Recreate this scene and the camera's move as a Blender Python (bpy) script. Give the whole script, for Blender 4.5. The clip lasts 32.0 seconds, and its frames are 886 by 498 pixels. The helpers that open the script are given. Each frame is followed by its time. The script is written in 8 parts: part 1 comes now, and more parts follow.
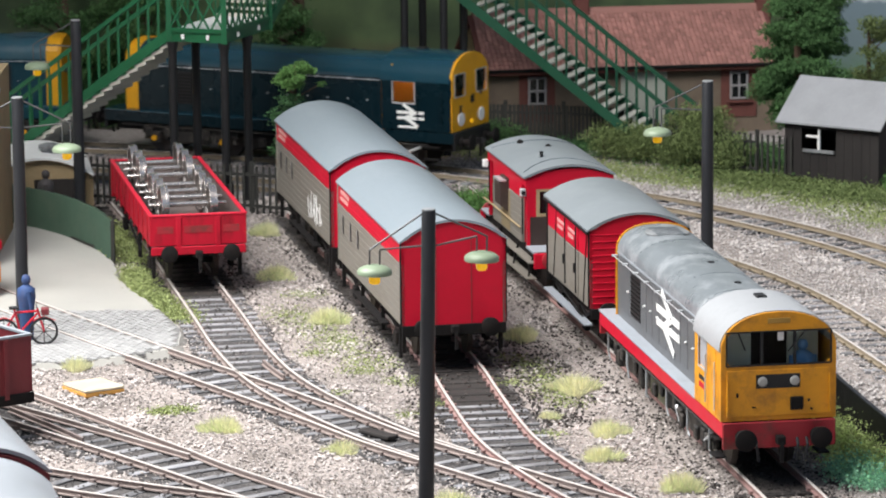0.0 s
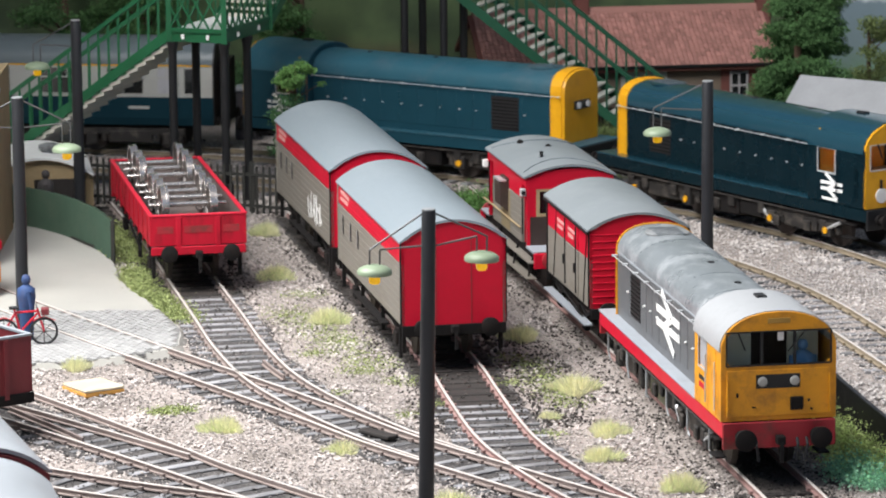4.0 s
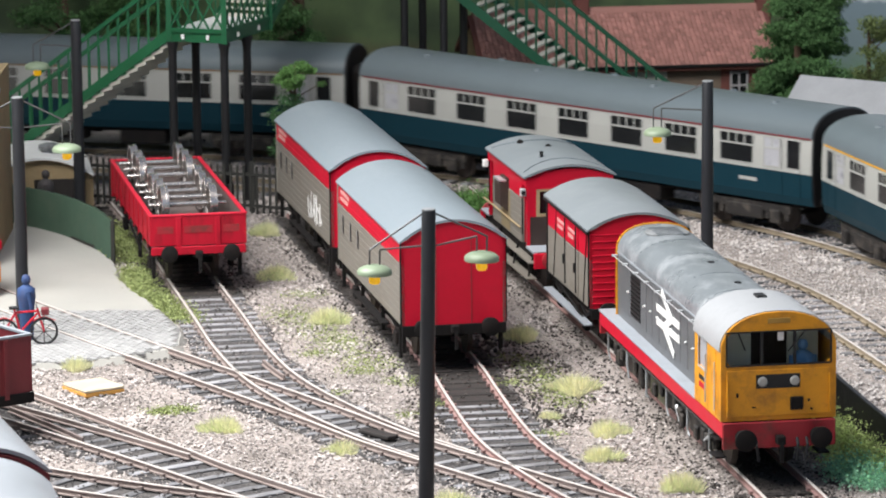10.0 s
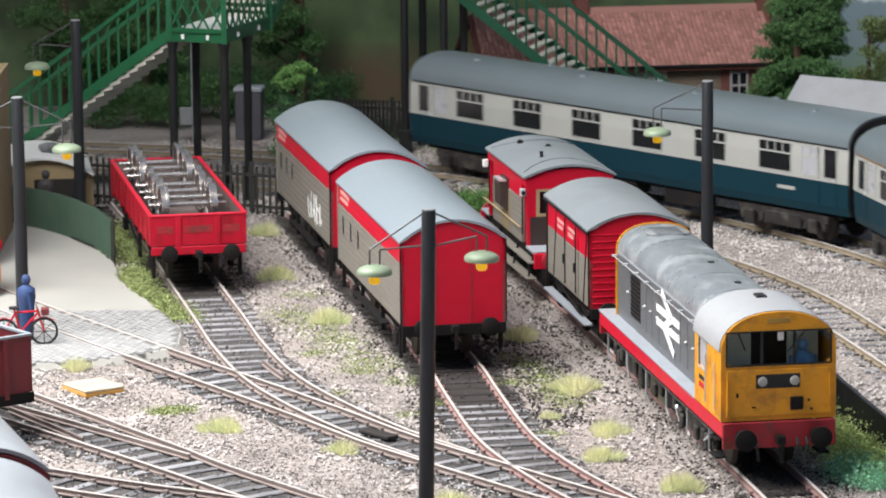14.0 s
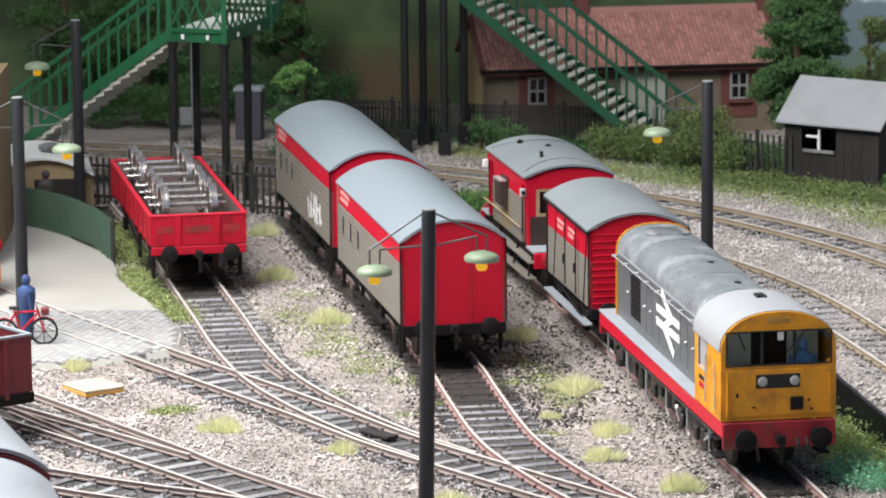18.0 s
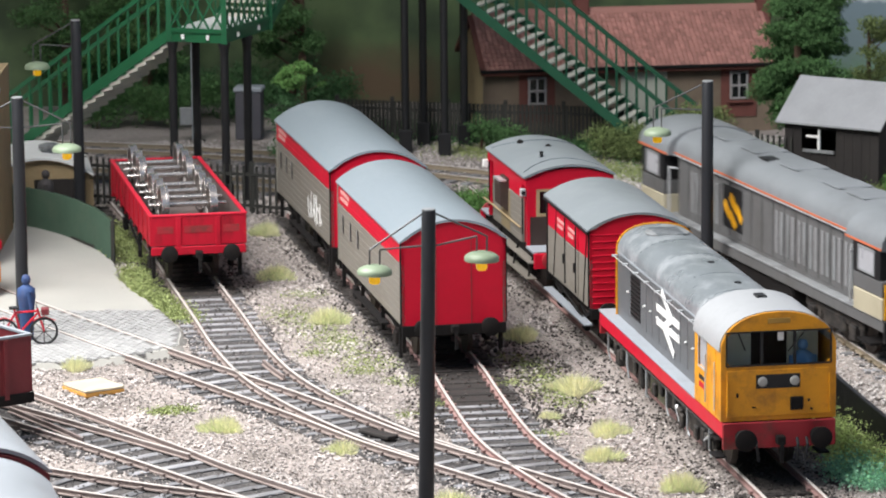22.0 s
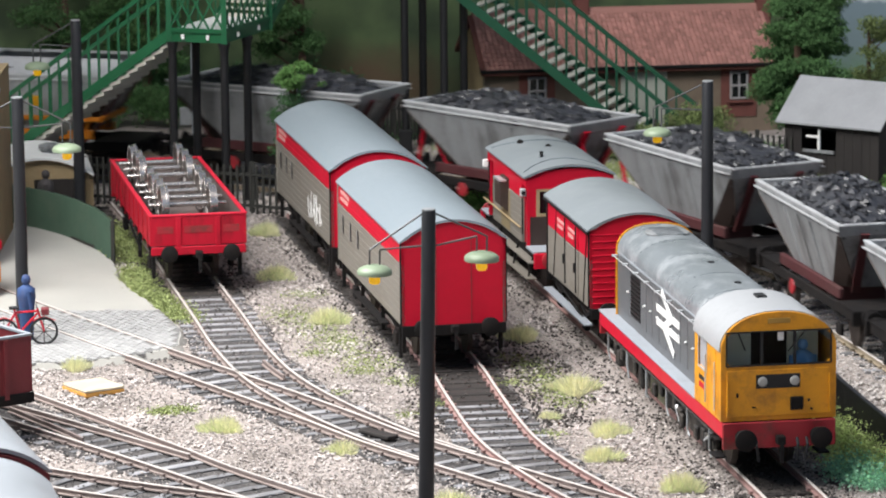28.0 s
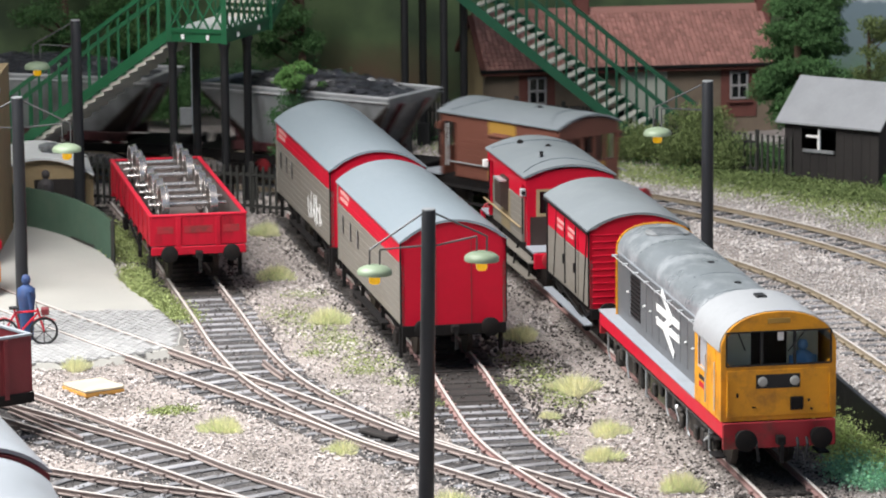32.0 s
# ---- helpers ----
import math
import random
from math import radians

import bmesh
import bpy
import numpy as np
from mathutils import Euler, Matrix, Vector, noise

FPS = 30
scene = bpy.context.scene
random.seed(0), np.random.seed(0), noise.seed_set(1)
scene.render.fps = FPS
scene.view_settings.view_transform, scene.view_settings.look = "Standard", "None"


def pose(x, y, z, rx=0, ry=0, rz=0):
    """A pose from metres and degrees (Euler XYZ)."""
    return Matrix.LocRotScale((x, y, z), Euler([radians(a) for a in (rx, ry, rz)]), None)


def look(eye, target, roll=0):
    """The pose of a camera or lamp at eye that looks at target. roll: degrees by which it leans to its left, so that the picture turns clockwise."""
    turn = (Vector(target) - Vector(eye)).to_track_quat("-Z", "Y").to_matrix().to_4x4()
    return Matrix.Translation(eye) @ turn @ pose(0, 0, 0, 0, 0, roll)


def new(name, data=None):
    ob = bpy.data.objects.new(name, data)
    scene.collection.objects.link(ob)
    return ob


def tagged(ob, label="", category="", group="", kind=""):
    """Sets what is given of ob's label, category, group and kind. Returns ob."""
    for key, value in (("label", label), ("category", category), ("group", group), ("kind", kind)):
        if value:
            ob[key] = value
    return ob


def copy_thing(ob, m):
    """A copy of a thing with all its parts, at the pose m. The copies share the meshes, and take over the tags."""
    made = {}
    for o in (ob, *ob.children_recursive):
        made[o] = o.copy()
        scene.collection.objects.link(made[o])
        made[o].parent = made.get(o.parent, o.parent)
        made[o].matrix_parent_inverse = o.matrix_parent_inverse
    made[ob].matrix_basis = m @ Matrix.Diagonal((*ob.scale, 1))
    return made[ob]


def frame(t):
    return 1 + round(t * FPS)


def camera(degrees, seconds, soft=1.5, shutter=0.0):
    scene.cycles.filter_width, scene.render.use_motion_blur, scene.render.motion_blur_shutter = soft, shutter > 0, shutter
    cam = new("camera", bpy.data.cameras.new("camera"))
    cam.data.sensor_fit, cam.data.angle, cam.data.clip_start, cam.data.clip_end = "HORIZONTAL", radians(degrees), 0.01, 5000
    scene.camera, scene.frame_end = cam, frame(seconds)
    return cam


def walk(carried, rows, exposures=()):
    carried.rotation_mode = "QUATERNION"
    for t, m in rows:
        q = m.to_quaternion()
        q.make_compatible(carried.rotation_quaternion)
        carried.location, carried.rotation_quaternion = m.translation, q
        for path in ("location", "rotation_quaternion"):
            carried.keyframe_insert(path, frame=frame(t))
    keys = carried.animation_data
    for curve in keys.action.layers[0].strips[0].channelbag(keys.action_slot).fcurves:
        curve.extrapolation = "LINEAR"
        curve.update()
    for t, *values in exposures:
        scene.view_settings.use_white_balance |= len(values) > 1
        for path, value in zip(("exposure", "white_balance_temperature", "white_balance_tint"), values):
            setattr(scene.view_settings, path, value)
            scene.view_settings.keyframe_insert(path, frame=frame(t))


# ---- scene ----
# A model railway at 1:76.2. Sizes below are in metres of the full-size railway and are
# brought to the model's true size by U; z = 0 is the top of the rails.
U = 1 / 76.2
EYE = (0.0, 0.0, 22.387)
PITCH = 0.184
AIM = (0.0, math.cos(PITCH), EYE[2] - math.sin(PITCH))
VIEW = look([c * U for c in EYE], [c * U for c in AIM], -0.516)
cam = camera(12.05, 32.0, soft=1.9, shutter=0.5)
cam.data.dof.use_dof, cam.data.dof.focus_distance, cam.data.dof.aperture_fstop = True, 101.5 * U, 90
walk(cam, [(0.0, VIEW), (32.0, VIEW)])

# ---- light: dim daylight of the room, and the bright window at the left end of the layout ----
world = bpy.data.worlds.new("room_daylight")
world.use_nodes = True
scene.world = world
wn, wl = world.node_tree.nodes, world.node_tree.links
wn.clear()
sky = wn.new("ShaderNodeTexSky")
sky.sky_type, sky.sun_disc = "NISHITA", False
sky.sun_elevation, sky.sun_rotation = radians(58), radians(150)
wbg = wn.new("ShaderNodeBackground")
wbg.inputs["Strength"].default_value = 0.055
wout = wn.new("ShaderNodeOutputWorld")
wl.new(sky.outputs[0], wbg.inputs["Color"])
wl.new(wbg.outputs[0], wout.inputs["Surface"])

bank = bpy.data.lights.new("window_light", "AREA")
bank.shape, bank.size, bank.size_y = "RECTANGLE", 46 * U, 36 * U
bank.energy, bank.color = 16.9, (1.0, 0.985, 0.975)
bank_ob = new("window_light", bank)
bank_ob.matrix_world = look((-26 * U, 95 * U, 46 * U), (1 * U, 107 * U, 0))
scene.view_settings.exposure = 0.0


# ---- materials ----
def mat(name, rgb, rough=0.6, metal=0.0, var=0.16, size=0.5, fine=0.05, bump=0.25, island=0.0, obj=0.0,
        stain=None, stain_amt=0.0, stain_size=1.2, spec=0.4, coat=0.0, stretch=(1, 1, 1)):
    """Colour with grain at two scales, optional stains of another colour, roughness wear and fine relief."""
    m = bpy.data.materials.new(name)
    m.use_nodes = True
    n, l = m.node_tree.nodes, m.node_tree.links
    b = n["Principled BSDF"]
    co = n.new("ShaderNodeTexCoord")
    mp = n.new("ShaderNodeMapping")
    mp.inputs["Scale"].default_value = stretch
    l.new(co.outputs["Object"], mp.inputs["Vector"])

    def noise_at(sz, detail=4.0, rough_n=0.6):
        t = n.new("ShaderNodeTexNoise")
        t.inputs["Scale"].default_value = 1 / (sz * U)
        t.inputs["Detail"].default_value = detail
        t.inputs["Roughness"].default_value = rough_n
        l.new(mp.outputs["Vector"], t.inputs["Vector"])
        return t.outputs["Fac"]

    def maths(op, a, c=None, v=None):
        t = n.new("ShaderNodeMath")
        t.operation = op
        l.new(a, t.inputs[0])
        if c is not None:
            l.new(c, t.inputs[1])
        elif v is not None:
            t.inputs[1].default_value = v
        return t.outputs[0]

    big, small = noise_at(size), noise_at(fine, 3.0)
    mix = maths("ADD", maths("MULTIPLY", big, v=2 * var), maths("MULTIPLY", small, v=2 * var * 0.6))
    val = maths("ADD", mix, v=1 - 1.6 * var)
    if island:
        geo = n.new("ShaderNodeNewGeometry")
        val = maths("MULTIPLY", val, maths("ADD", maths("MULTIPLY", geo.outputs["Random Per Island"], v=2 * island), v=1 - island))
    if obj:
        info = n.new("ShaderNodeObjectInfo")
        val = maths("MULTIPLY", val, maths("ADD", maths("MULTIPLY", info.outputs["Random"], v=2 * obj), v=1 - obj))
    sc = n.new("ShaderNodeVectorMath")
    sc.operation = "SCALE"
    sc.inputs[0].default_value = rgb
    l.new(val, sc.inputs["Scale"])
    col = sc.outputs[0]
    if stain:
        st = noise_at(stain_size, 6.0, 0.7)
        ramp = n.new("ShaderNodeMapRange")
        ramp.inputs["From Min"].default_value, ramp.inputs["From Max"].default_value = 0.48, 0.72
        ramp.inputs["To Max"].default_value = stain_amt
        l.new(st, ramp.inputs["Value"])
        mx = n.new("ShaderNodeMix")
        mx.data_type = "RGBA"
        l.new(ramp.outputs[0], mx.inputs["Factor"])
        l.new(col, mx.inputs["A"])
        mx.inputs["B"].default_value = (*stain, 1)
        col = mx.outputs["Result"]
    l.new(col, b.inputs["Base Color"])
    rr = maths("ADD", maths("MULTIPLY", big, v=0.25), v=rough - 0.125)
    l.new(rr, b.inputs["Roughness"])
    b.inputs["Metallic"].default_value = metal
    b.inputs["Specular IOR Level"].default_value = spec
    b.inputs["Coat Weight"].default_value = coat
    if bump:
        bp = n.new("ShaderNodeBump")
        bp.inputs["Strength"].default_value = bump
        bp.inputs["Distance"].default_value = 0.02 * U
        l.new(small, bp.inputs["Height"])
        l.new(bp.outputs[0], b.inputs["Normal"])
    return m


def glass_mat(name, rgb, rough=0.05):
    m = bpy.data.materials.new(name)
    m.use_nodes = True
    b = m.node_tree.nodes["Principled BSDF"]
    b.inputs["Base Color"].default_value = (*rgb, 1)
    b.inputs["Roughness"].default_value = rough
    b.inputs["Transmission Weight"].default_value = 1.0
    b.inputs["IOR"].default_value = 1.12
    return m


def glow_mat(name, rgb, strength):
    m = bpy.data.materials.new(name)
    m.use_nodes = True
    b = m.node_tree.nodes["Principled BSDF"]
    b.inputs["Base Color"].default_value = (*rgb, 1)
    b.inputs["Emission Color"].default_value = (*rgb, 1)
    b.inputs["Emission Strength"].default_value = strength
    b.inputs["Roughness"].default_value = 0.2
    return m


DIRT = (0.055, 0.042, 0.032)
RED = mat("red_paint", (0.52, 0.009, 0.030), 0.40, spec=0.2, var=0.09, size=1.5, fine=0.08, bump=0.05, stain=(0.36, 0.013, 0.025), stain_amt=0.4)
RED_STREAK = mat("grime_streaked_red_paint", (0.43, 0.009, 0.026), 0.5, spec=0.2, var=0.2, size=0.6, bump=0.08, stain=(0.10, 0.012, 0.014), stain_amt=0.85, stain_size=0.4, stretch=(1, 1, 0.4))
RED_DULL = mat("weathered_red_paint", (0.32, 0.02, 0.028), 0.55, var=0.2, size=0.8, stain=DIRT, stain_amt=0.85, stain_size=0.7)
ROOF_BLUE = mat("pale_grey_roof_paint", (0.225, 0.262, 0.29), 0.34, var=0.10, size=1.6, fine=0.12, bump=0.05, stain=(0.31, 0.345, 0.37), stain_amt=0.5, stain_size=2.4, stretch=(0.35, 1, 1))
GREY_SIDE = mat("weathered_grey_planks", (0.205, 0.188, 0.162), 0.55, var=0.2, size=1.2, fine=0.06, bump=0.2, stain=(0.12, 0.10, 0.08), stain_amt=0.55, stretch=(0.35, 1, 1))
LOCO_GREY = mat("rail_grey_paint", (0.118, 0.123, 0.13), 0.45, var=0.14, size=0.9, stain=(0.08, 0.075, 0.07), stain_amt=0.4)
LOCO_ROOF = mat("weathered_dark_grey_roof", (0.165, 0.183, 0.195), 0.30, var=0.2, size=1.3, fine=0.1, bump=0.08, stain=(0.46, 0.48, 0.50), stain_amt=0.55, stain_size=0.9)
WALKWAY = mat("pale_grey_running_plate", (0.29, 0.315, 0.345), 0.5, var=0.15, size=0.6, stain=(0.15, 0.15, 0.15), stain_amt=0.4)
CAB_ROOF = mat("white_dusty_cab_roof", (0.35, 0.36, 0.37), 0.40, var=0.14, size=0.9, stain=(0.24, 0.245, 0.25), stain_amt=0.55, stain_size=0.9)
YELLOW = mat("orange_yellow_paint", (0.70, 0.295, 0.012), 0.42, var=0.12, size=0.6, bump=0.06, stain=(0.24, 0.10, 0.02), stain_amt=0.7, stain_size=0.55)
YELLOW_BR = mat("bright_yellow_paint", (0.72, 0.35, 0.010), 0.4, var=0.1, size=0.6, bump=0.06, stain=(0.40, 0.18, 0.02), stain_amt=0.35, stain_size=0.5)
# blues carry light from above: sides set darker, roofs lighter
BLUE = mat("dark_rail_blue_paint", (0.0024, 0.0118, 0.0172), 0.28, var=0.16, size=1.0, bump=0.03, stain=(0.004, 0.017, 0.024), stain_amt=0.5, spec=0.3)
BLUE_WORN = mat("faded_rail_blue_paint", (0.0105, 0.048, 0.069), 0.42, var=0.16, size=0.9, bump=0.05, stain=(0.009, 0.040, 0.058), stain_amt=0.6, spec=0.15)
BLUE_WORN_ROOF = mat("toplit_chalky_blue_roof_paint", (0.021, 0.086, 0.12), 0.4, var=0.2, size=1.0, stain=(0.10, 0.13, 0.15), stain_amt=0.45, stain_size=1.2)
BLUE_ROOF = mat("toplit_worn_blue_roof_paint", (0.0105, 0.046, 0.068), 0.20, var=0.12, size=1.6, bump=0.03, stain=(0.02, 0.06, 0.085), stain_amt=0.5, stain_size=2.2, spec=0.6, coat=0.5)
COACH_BLUE = mat("coach_blue_paint", (0.0065, 0.029, 0.042), 0.45, var=0.12, size=1.2, bump=0.04, spec=0.12)
COACH_GREY = mat("coach_pale_grey_paint", (0.36, 0.36, 0.335), 0.4, var=0.09, size=1.2, bump=0.05)
COACH_ROOF = mat("coach_roof_grey_paint", (0.125, 0.152, 0.165), 0.36, var=0.08, size=2.4, bump=0.05, stain=(0.10, 0.115, 0.125), stain_amt=0.4, stain_size=3.0)
WHITE = mat("white_paint", (0.78, 0.78, 0.76), 0.5, var=0.08, size=0.4)
BLACK = mat("black_metal_paint", (0.012, 0.012, 0.013), 0.5, var=0.25, size=0.6)
UNDER = mat("grimy_underframe", (0.009, 0.008, 0.008), 0.8, var=0.35, size=0.4, stain=(0.028, 0.02, 0.016), stain_amt=0.4, stain_size=0.5, spec=0.2)
BOGIE = mat("dusty_black_bogie", (0.018, 0.016, 0.015), 0.65, var=0.35, size=0.3, stain=(0.13, 0.11, 0.09), stain_amt=0.6, stain_size=0.35)
STEEL = mat("bright_turned_steel", (0.56, 0.53, 0.51), 0.24, metal=0.85, var=0.4, size=0.2, bump=0.05, spec=0.6)
WHEEL = mat("dull_wheel_steel", (0.055, 0.043, 0.038), 0.55, metal=0.0, var=0.35, size=0.3)
RUST_RAIL = mat("pink_brown_rail_side", (0.27, 0.165, 0.15), 0.75, var=0.25, size=0.5, fine=0.04, stain=(0.17, 0.11, 0.10), stain_amt=0.5)
TAN_RAIL = mat("dusty_tan_rail_side", (0.245, 0.198, 0.180), 0.75, var=0.3, size=0.5, fine=0.04, stain=(0.17, 0.125, 0.11), stain_amt=0.6)
MAIN_RAIL = mat("ochre_dusty_rail_side", (0.25, 0.205, 0.145), 0.75, var=0.25, size=0.5, fine=0.04, stain=(0.16, 0.13, 0.09), stain_amt=0.5)
CLEAN_STONE = mat("clean_pale_ballast_stone", (0.505, 0.468, 0.443), 0.9, var=0.22, size=0.9, fine=0.03, bump=0.08, island=0.36, stain=(0.30, 0.265, 0.24), stain_amt=0.4, stain_size=2.0)
RAIL_TOP = mat("worn_rail_head", (0.56, 0.52, 0.485), 0.5, metal=0.15, var=0.2, size=0.6, bump=0.05, stain=(0.30, 0.22, 0.18), stain_amt=0.4)
SLEEPER = mat("weathered_grey_sleeper_wood", (0.19, 0.19, 0.198), 0.85, var=0.4, size=0.4, fine=0.06, bump=0.6, obj=0.55, stain=(0.37, 0.36, 0.355), stain_amt=0.85, stain_size=0.45, stretch=(2.5, 0.7, 1))
# dark timber; as sleepers it paints the shade under parked stock
SLEEPER_DARK = mat("dark_timber_and_shaded_sleeper_wood", (0.03, 0.026, 0.024), 0.85, var=0.3, size=0.4, obj=0.3)
STONE = mat("mixed_ballast_stone", (0.432, 0.392, 0.368), 0.9, var=0.25, size=0.9, fine=0.03, bump=0.12, island=0.52, stain=(0.15, 0.128, 0.11), stain_amt=0.6, stain_size=2.6)
# oil, and the shade under parked stock, in one near-black colour
OIL_SHADE = mat("oily_shaded_ballast", (0.058, 0.050, 0.045), 0.8, var=0.3, size=0.2, fine=0.03, bump=0.3, island=0.75)
GROUND = mat("fine_ballast_bed", (0.33, 0.29, 0.265), 0.95, var=0.5, size=0.22, fine=0.06, bump=0.9, stain=(0.11, 0.095, 0.08), stain_amt=0.7, stain_size=3.5)
CONCRETE = mat("pale_cream_roadway", (0.375, 0.368, 0.335), 0.85, var=0.14, size=0.9, fine=0.07, bump=0.5, stain=(0.31, 0.305, 0.285), stain_amt=0.5, stain_size=1.8)
COBBLE = mat("grey_granite_setts", (0.315, 0.315, 0.308), 0.8, var=0.16, size=0.3, fine=0.05, bump=0.3, obj=0.10, island=0.12)
GREEN = mat("green_bridge_paint", (0.015, 0.112, 0.046), 0.4, var=0.18, size=0.8, bump=0.06, stain=(0.010, 0.065, 0.027), stain_amt=0.4)
# the bridge green again, darkened for the shade on the far flight
GREEN_SHADED = mat("shaded_green_stair_paint", (0.010, 0.066, 0.034), 0.45, var=0.2, size=0.8, bump=0.06, stain=(0.007, 0.042, 0.022), stain_amt=0.5)
GREEN_CORR = mat("dull_green_corrugated_sheet", (0.055, 0.100, 0.068), 0.6, var=0.18, size=0.8, stain=(0.09, 0.12, 0.085), stain_amt=0.5)
STEP_PALE = mat("pale_step_boards", (0.56, 0.54, 0.47), 0.8, var=0.15, size=0.4, obj=0.12)
POST = mat("black_lamp_post_paint", (0.020, 0.021, 0.024), 0.45, var=0.2, size=0.5, bump=0.1)
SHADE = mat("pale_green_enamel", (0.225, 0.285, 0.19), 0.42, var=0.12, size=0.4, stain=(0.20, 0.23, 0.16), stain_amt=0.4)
AMBER = glow_mat("amber_bulb", (0.85, 0.45, 0.01), 0.5)
WIRE = mat("grey_wire", (0.10, 0.10, 0.10), 0.5, metal=0.4, var=0.1)
COAL = mat("broken_coal", (0.030, 0.031, 0.035), 0.35, var=0.35, size=0.2, fine=0.05, bump=0.3, island=0.6, spec=0.6)
HOPPER = mat("dusty_galvanised_hopper", (0.275, 0.285, 0.29), 0.42, metal=0.15, var=0.3, size=0.7, fine=0.08, stain=(0.05, 0.043, 0.04), stain_amt=0.8, stain_size=0.8, stretch=(1.4, 1, 0.35))
HOPPER_PALE = mat("pale_grey_hopper_paint", (0.40, 0.41, 0.42), 0.5, var=0.2, size=0.8, stain=(0.14, 0.13, 0.125), stain_amt=0.75, stain_size=1.2, stretch=(1, 1, 0.4))
HOPPER_RIM = mat("worn_bright_rim", (0.54, 0.55, 0.56), 0.36, metal=0.3, var=0.2, size=0.5, stain=(0.25, 0.24, 0.23), stain_amt=0.6)
HOPPER_WHITE = mat("white_canopy_paint", (0.44, 0.45, 0.46), 0.45, var=0.14, size=0.8, stain=(0.27, 0.27, 0.26), stain_amt=0.5)
BROWN_RED = mat("grimy_maroon_brown_paint", (0.060, 0.016, 0.018), 0.6, var=0.25, size=0.6, stain=DIRT, stain_amt=0.6)
ORANGE = mat("orange_frame_paint", (0.62, 0.20, 0.012), 0.5, var=0.15, size=0.5, stain=(0.3, 0.12, 0.02), stain_amt=0.4)
BAUXITE = mat("bauxite_brown_paint", (0.150, 0.056, 0.038), 0.55, var=0.14, size=0.8, stain=(0.10, 0.036, 0.024), stain_amt=0.4)
OCHRE = mat("ochre_panel_paint", (0.36, 0.205, 0.04), 0.55, var=0.12, size=0.6, stain=(0.25, 0.13, 0.03), stain_amt=0.4)
OCHRE_GREY = mat("faded_ochre_planks", (0.24, 0.19, 0.11), 0.6, var=0.2, size=0.8, stain=(0.12, 0.095, 0.06), stain_amt=0.5)
MAROON = mat("maroon_wagon_paint", (0.17, 0.024, 0.030), 0.55, var=0.2, size=0.6, stain=(0.08, 0.02, 0.018), stain_amt=0.5)
GLASS_DARK = mat("dark_window_glass", (0.012, 0.013, 0.014), 0.12, var=0.2, size=1.0, bump=0.0, spec=0.7)
GLASS = glass_mat("clear_cab_glass", (0.86, 0.90, 0.88), 0.02)
TILE = mat("red_clay_roof_tile", (0.385, 0.188, 0.155), 0.75, var=0.2, size=0.5, fine=0.05, bump=0.2, island=0.24, stain=(0.19, 0.092, 0.078), stain_amt=0.5)
BRICK = mat("brown_stone_wall", (0.185, 0.142, 0.104), 0.85, var=0.22, size=0.5, bump=0.5, stain=(0.11, 0.08, 0.06), stain_amt=0.5)
BRICK_TRIM = mat("red_brick_surround", (0.14, 0.050, 0.040), 0.8, var=0.22, size=0.3, bump=0.4)
RENDER_WALL = mat("pale_rendered_wall", (0.42, 0.43, 0.37), 0.8, var=0.1, size=0.8)
BUFF = mat("buff_sandstone_wall", (0.36, 0.27, 0.15), 0.85, var=0.2, size=0.5, bump=0.4, stain=(0.22, 0.16, 0.09), stain_amt=0.5)
TIMBER_BLACK = mat("tarred_black_timber", (0.019, 0.016, 0.015), 0.75, var=0.4, size=0.6, bump=0.4, obj=0.10, stain=(0.035, 0.031, 0.028), stain_amt=0.5, stretch=(1, 1, 0.3))
SHED_ROOF = mat("grey_felt_roof", (0.31, 0.317, 0.327), 0.7, var=0.16, size=0.7, stain=(0.25, 0.26, 0.26), stain_amt=0.5)
FENCE_DARK = mat("dark_fence_wood", (0.030, 0.030, 0.026), 0.8, var=0.3, size=0.4, obj=0.25)
LEAF = mat("dark_green_foliage", (0.055, 0.125, 0.050), 0.8, var=0.3, size=0.6, bump=0.0, island=0.5, spec=0.2)
LEAF_BR = mat("bright_green_foliage", (0.105, 0.215, 0.060), 0.8, var=0.3, size=0.6, bump=0.0, island=0.45, spec=0.2)
LEAF_MID = mat("garden_green_foliage", (0.075, 0.155, 0.055), 0.8, var=0.3, size=0.6, bump=0.0, island=0.5, spec=0.2)
BUSH = mat("olive_green_scrub", (0.150, 0.195, 0.072), 0.85, var=0.3, size=0.5, bump=0.0, island=0.5, spec=0.2)
def grass_mat(name, rgb, thin):
    """Dry blades that let light through, each of its own tint."""
    m = mat(name, rgb, 0.85, var=0.2, size=0.3, bump=0.0, island=0.3, spec=0.1)
    nt = m.node_tree
    b = nt.nodes["Principled BSDF"]
    tr = nt.nodes.new("ShaderNodeBsdfTranslucent")
    mix = nt.nodes.new("ShaderNodeMixShader")
    mix.inputs[0].default_value = thin
    nt.links.new(b.inputs["Base Color"].links[0].from_socket, tr.inputs["Color"])
    nt.links.new(b.outputs[0], mix.inputs[1])
    nt.links.new(tr.outputs[0], mix.inputs[2])
    nt.links.new(mix.outputs[0], nt.nodes["Material Output"].inputs["Surface"])
    return m


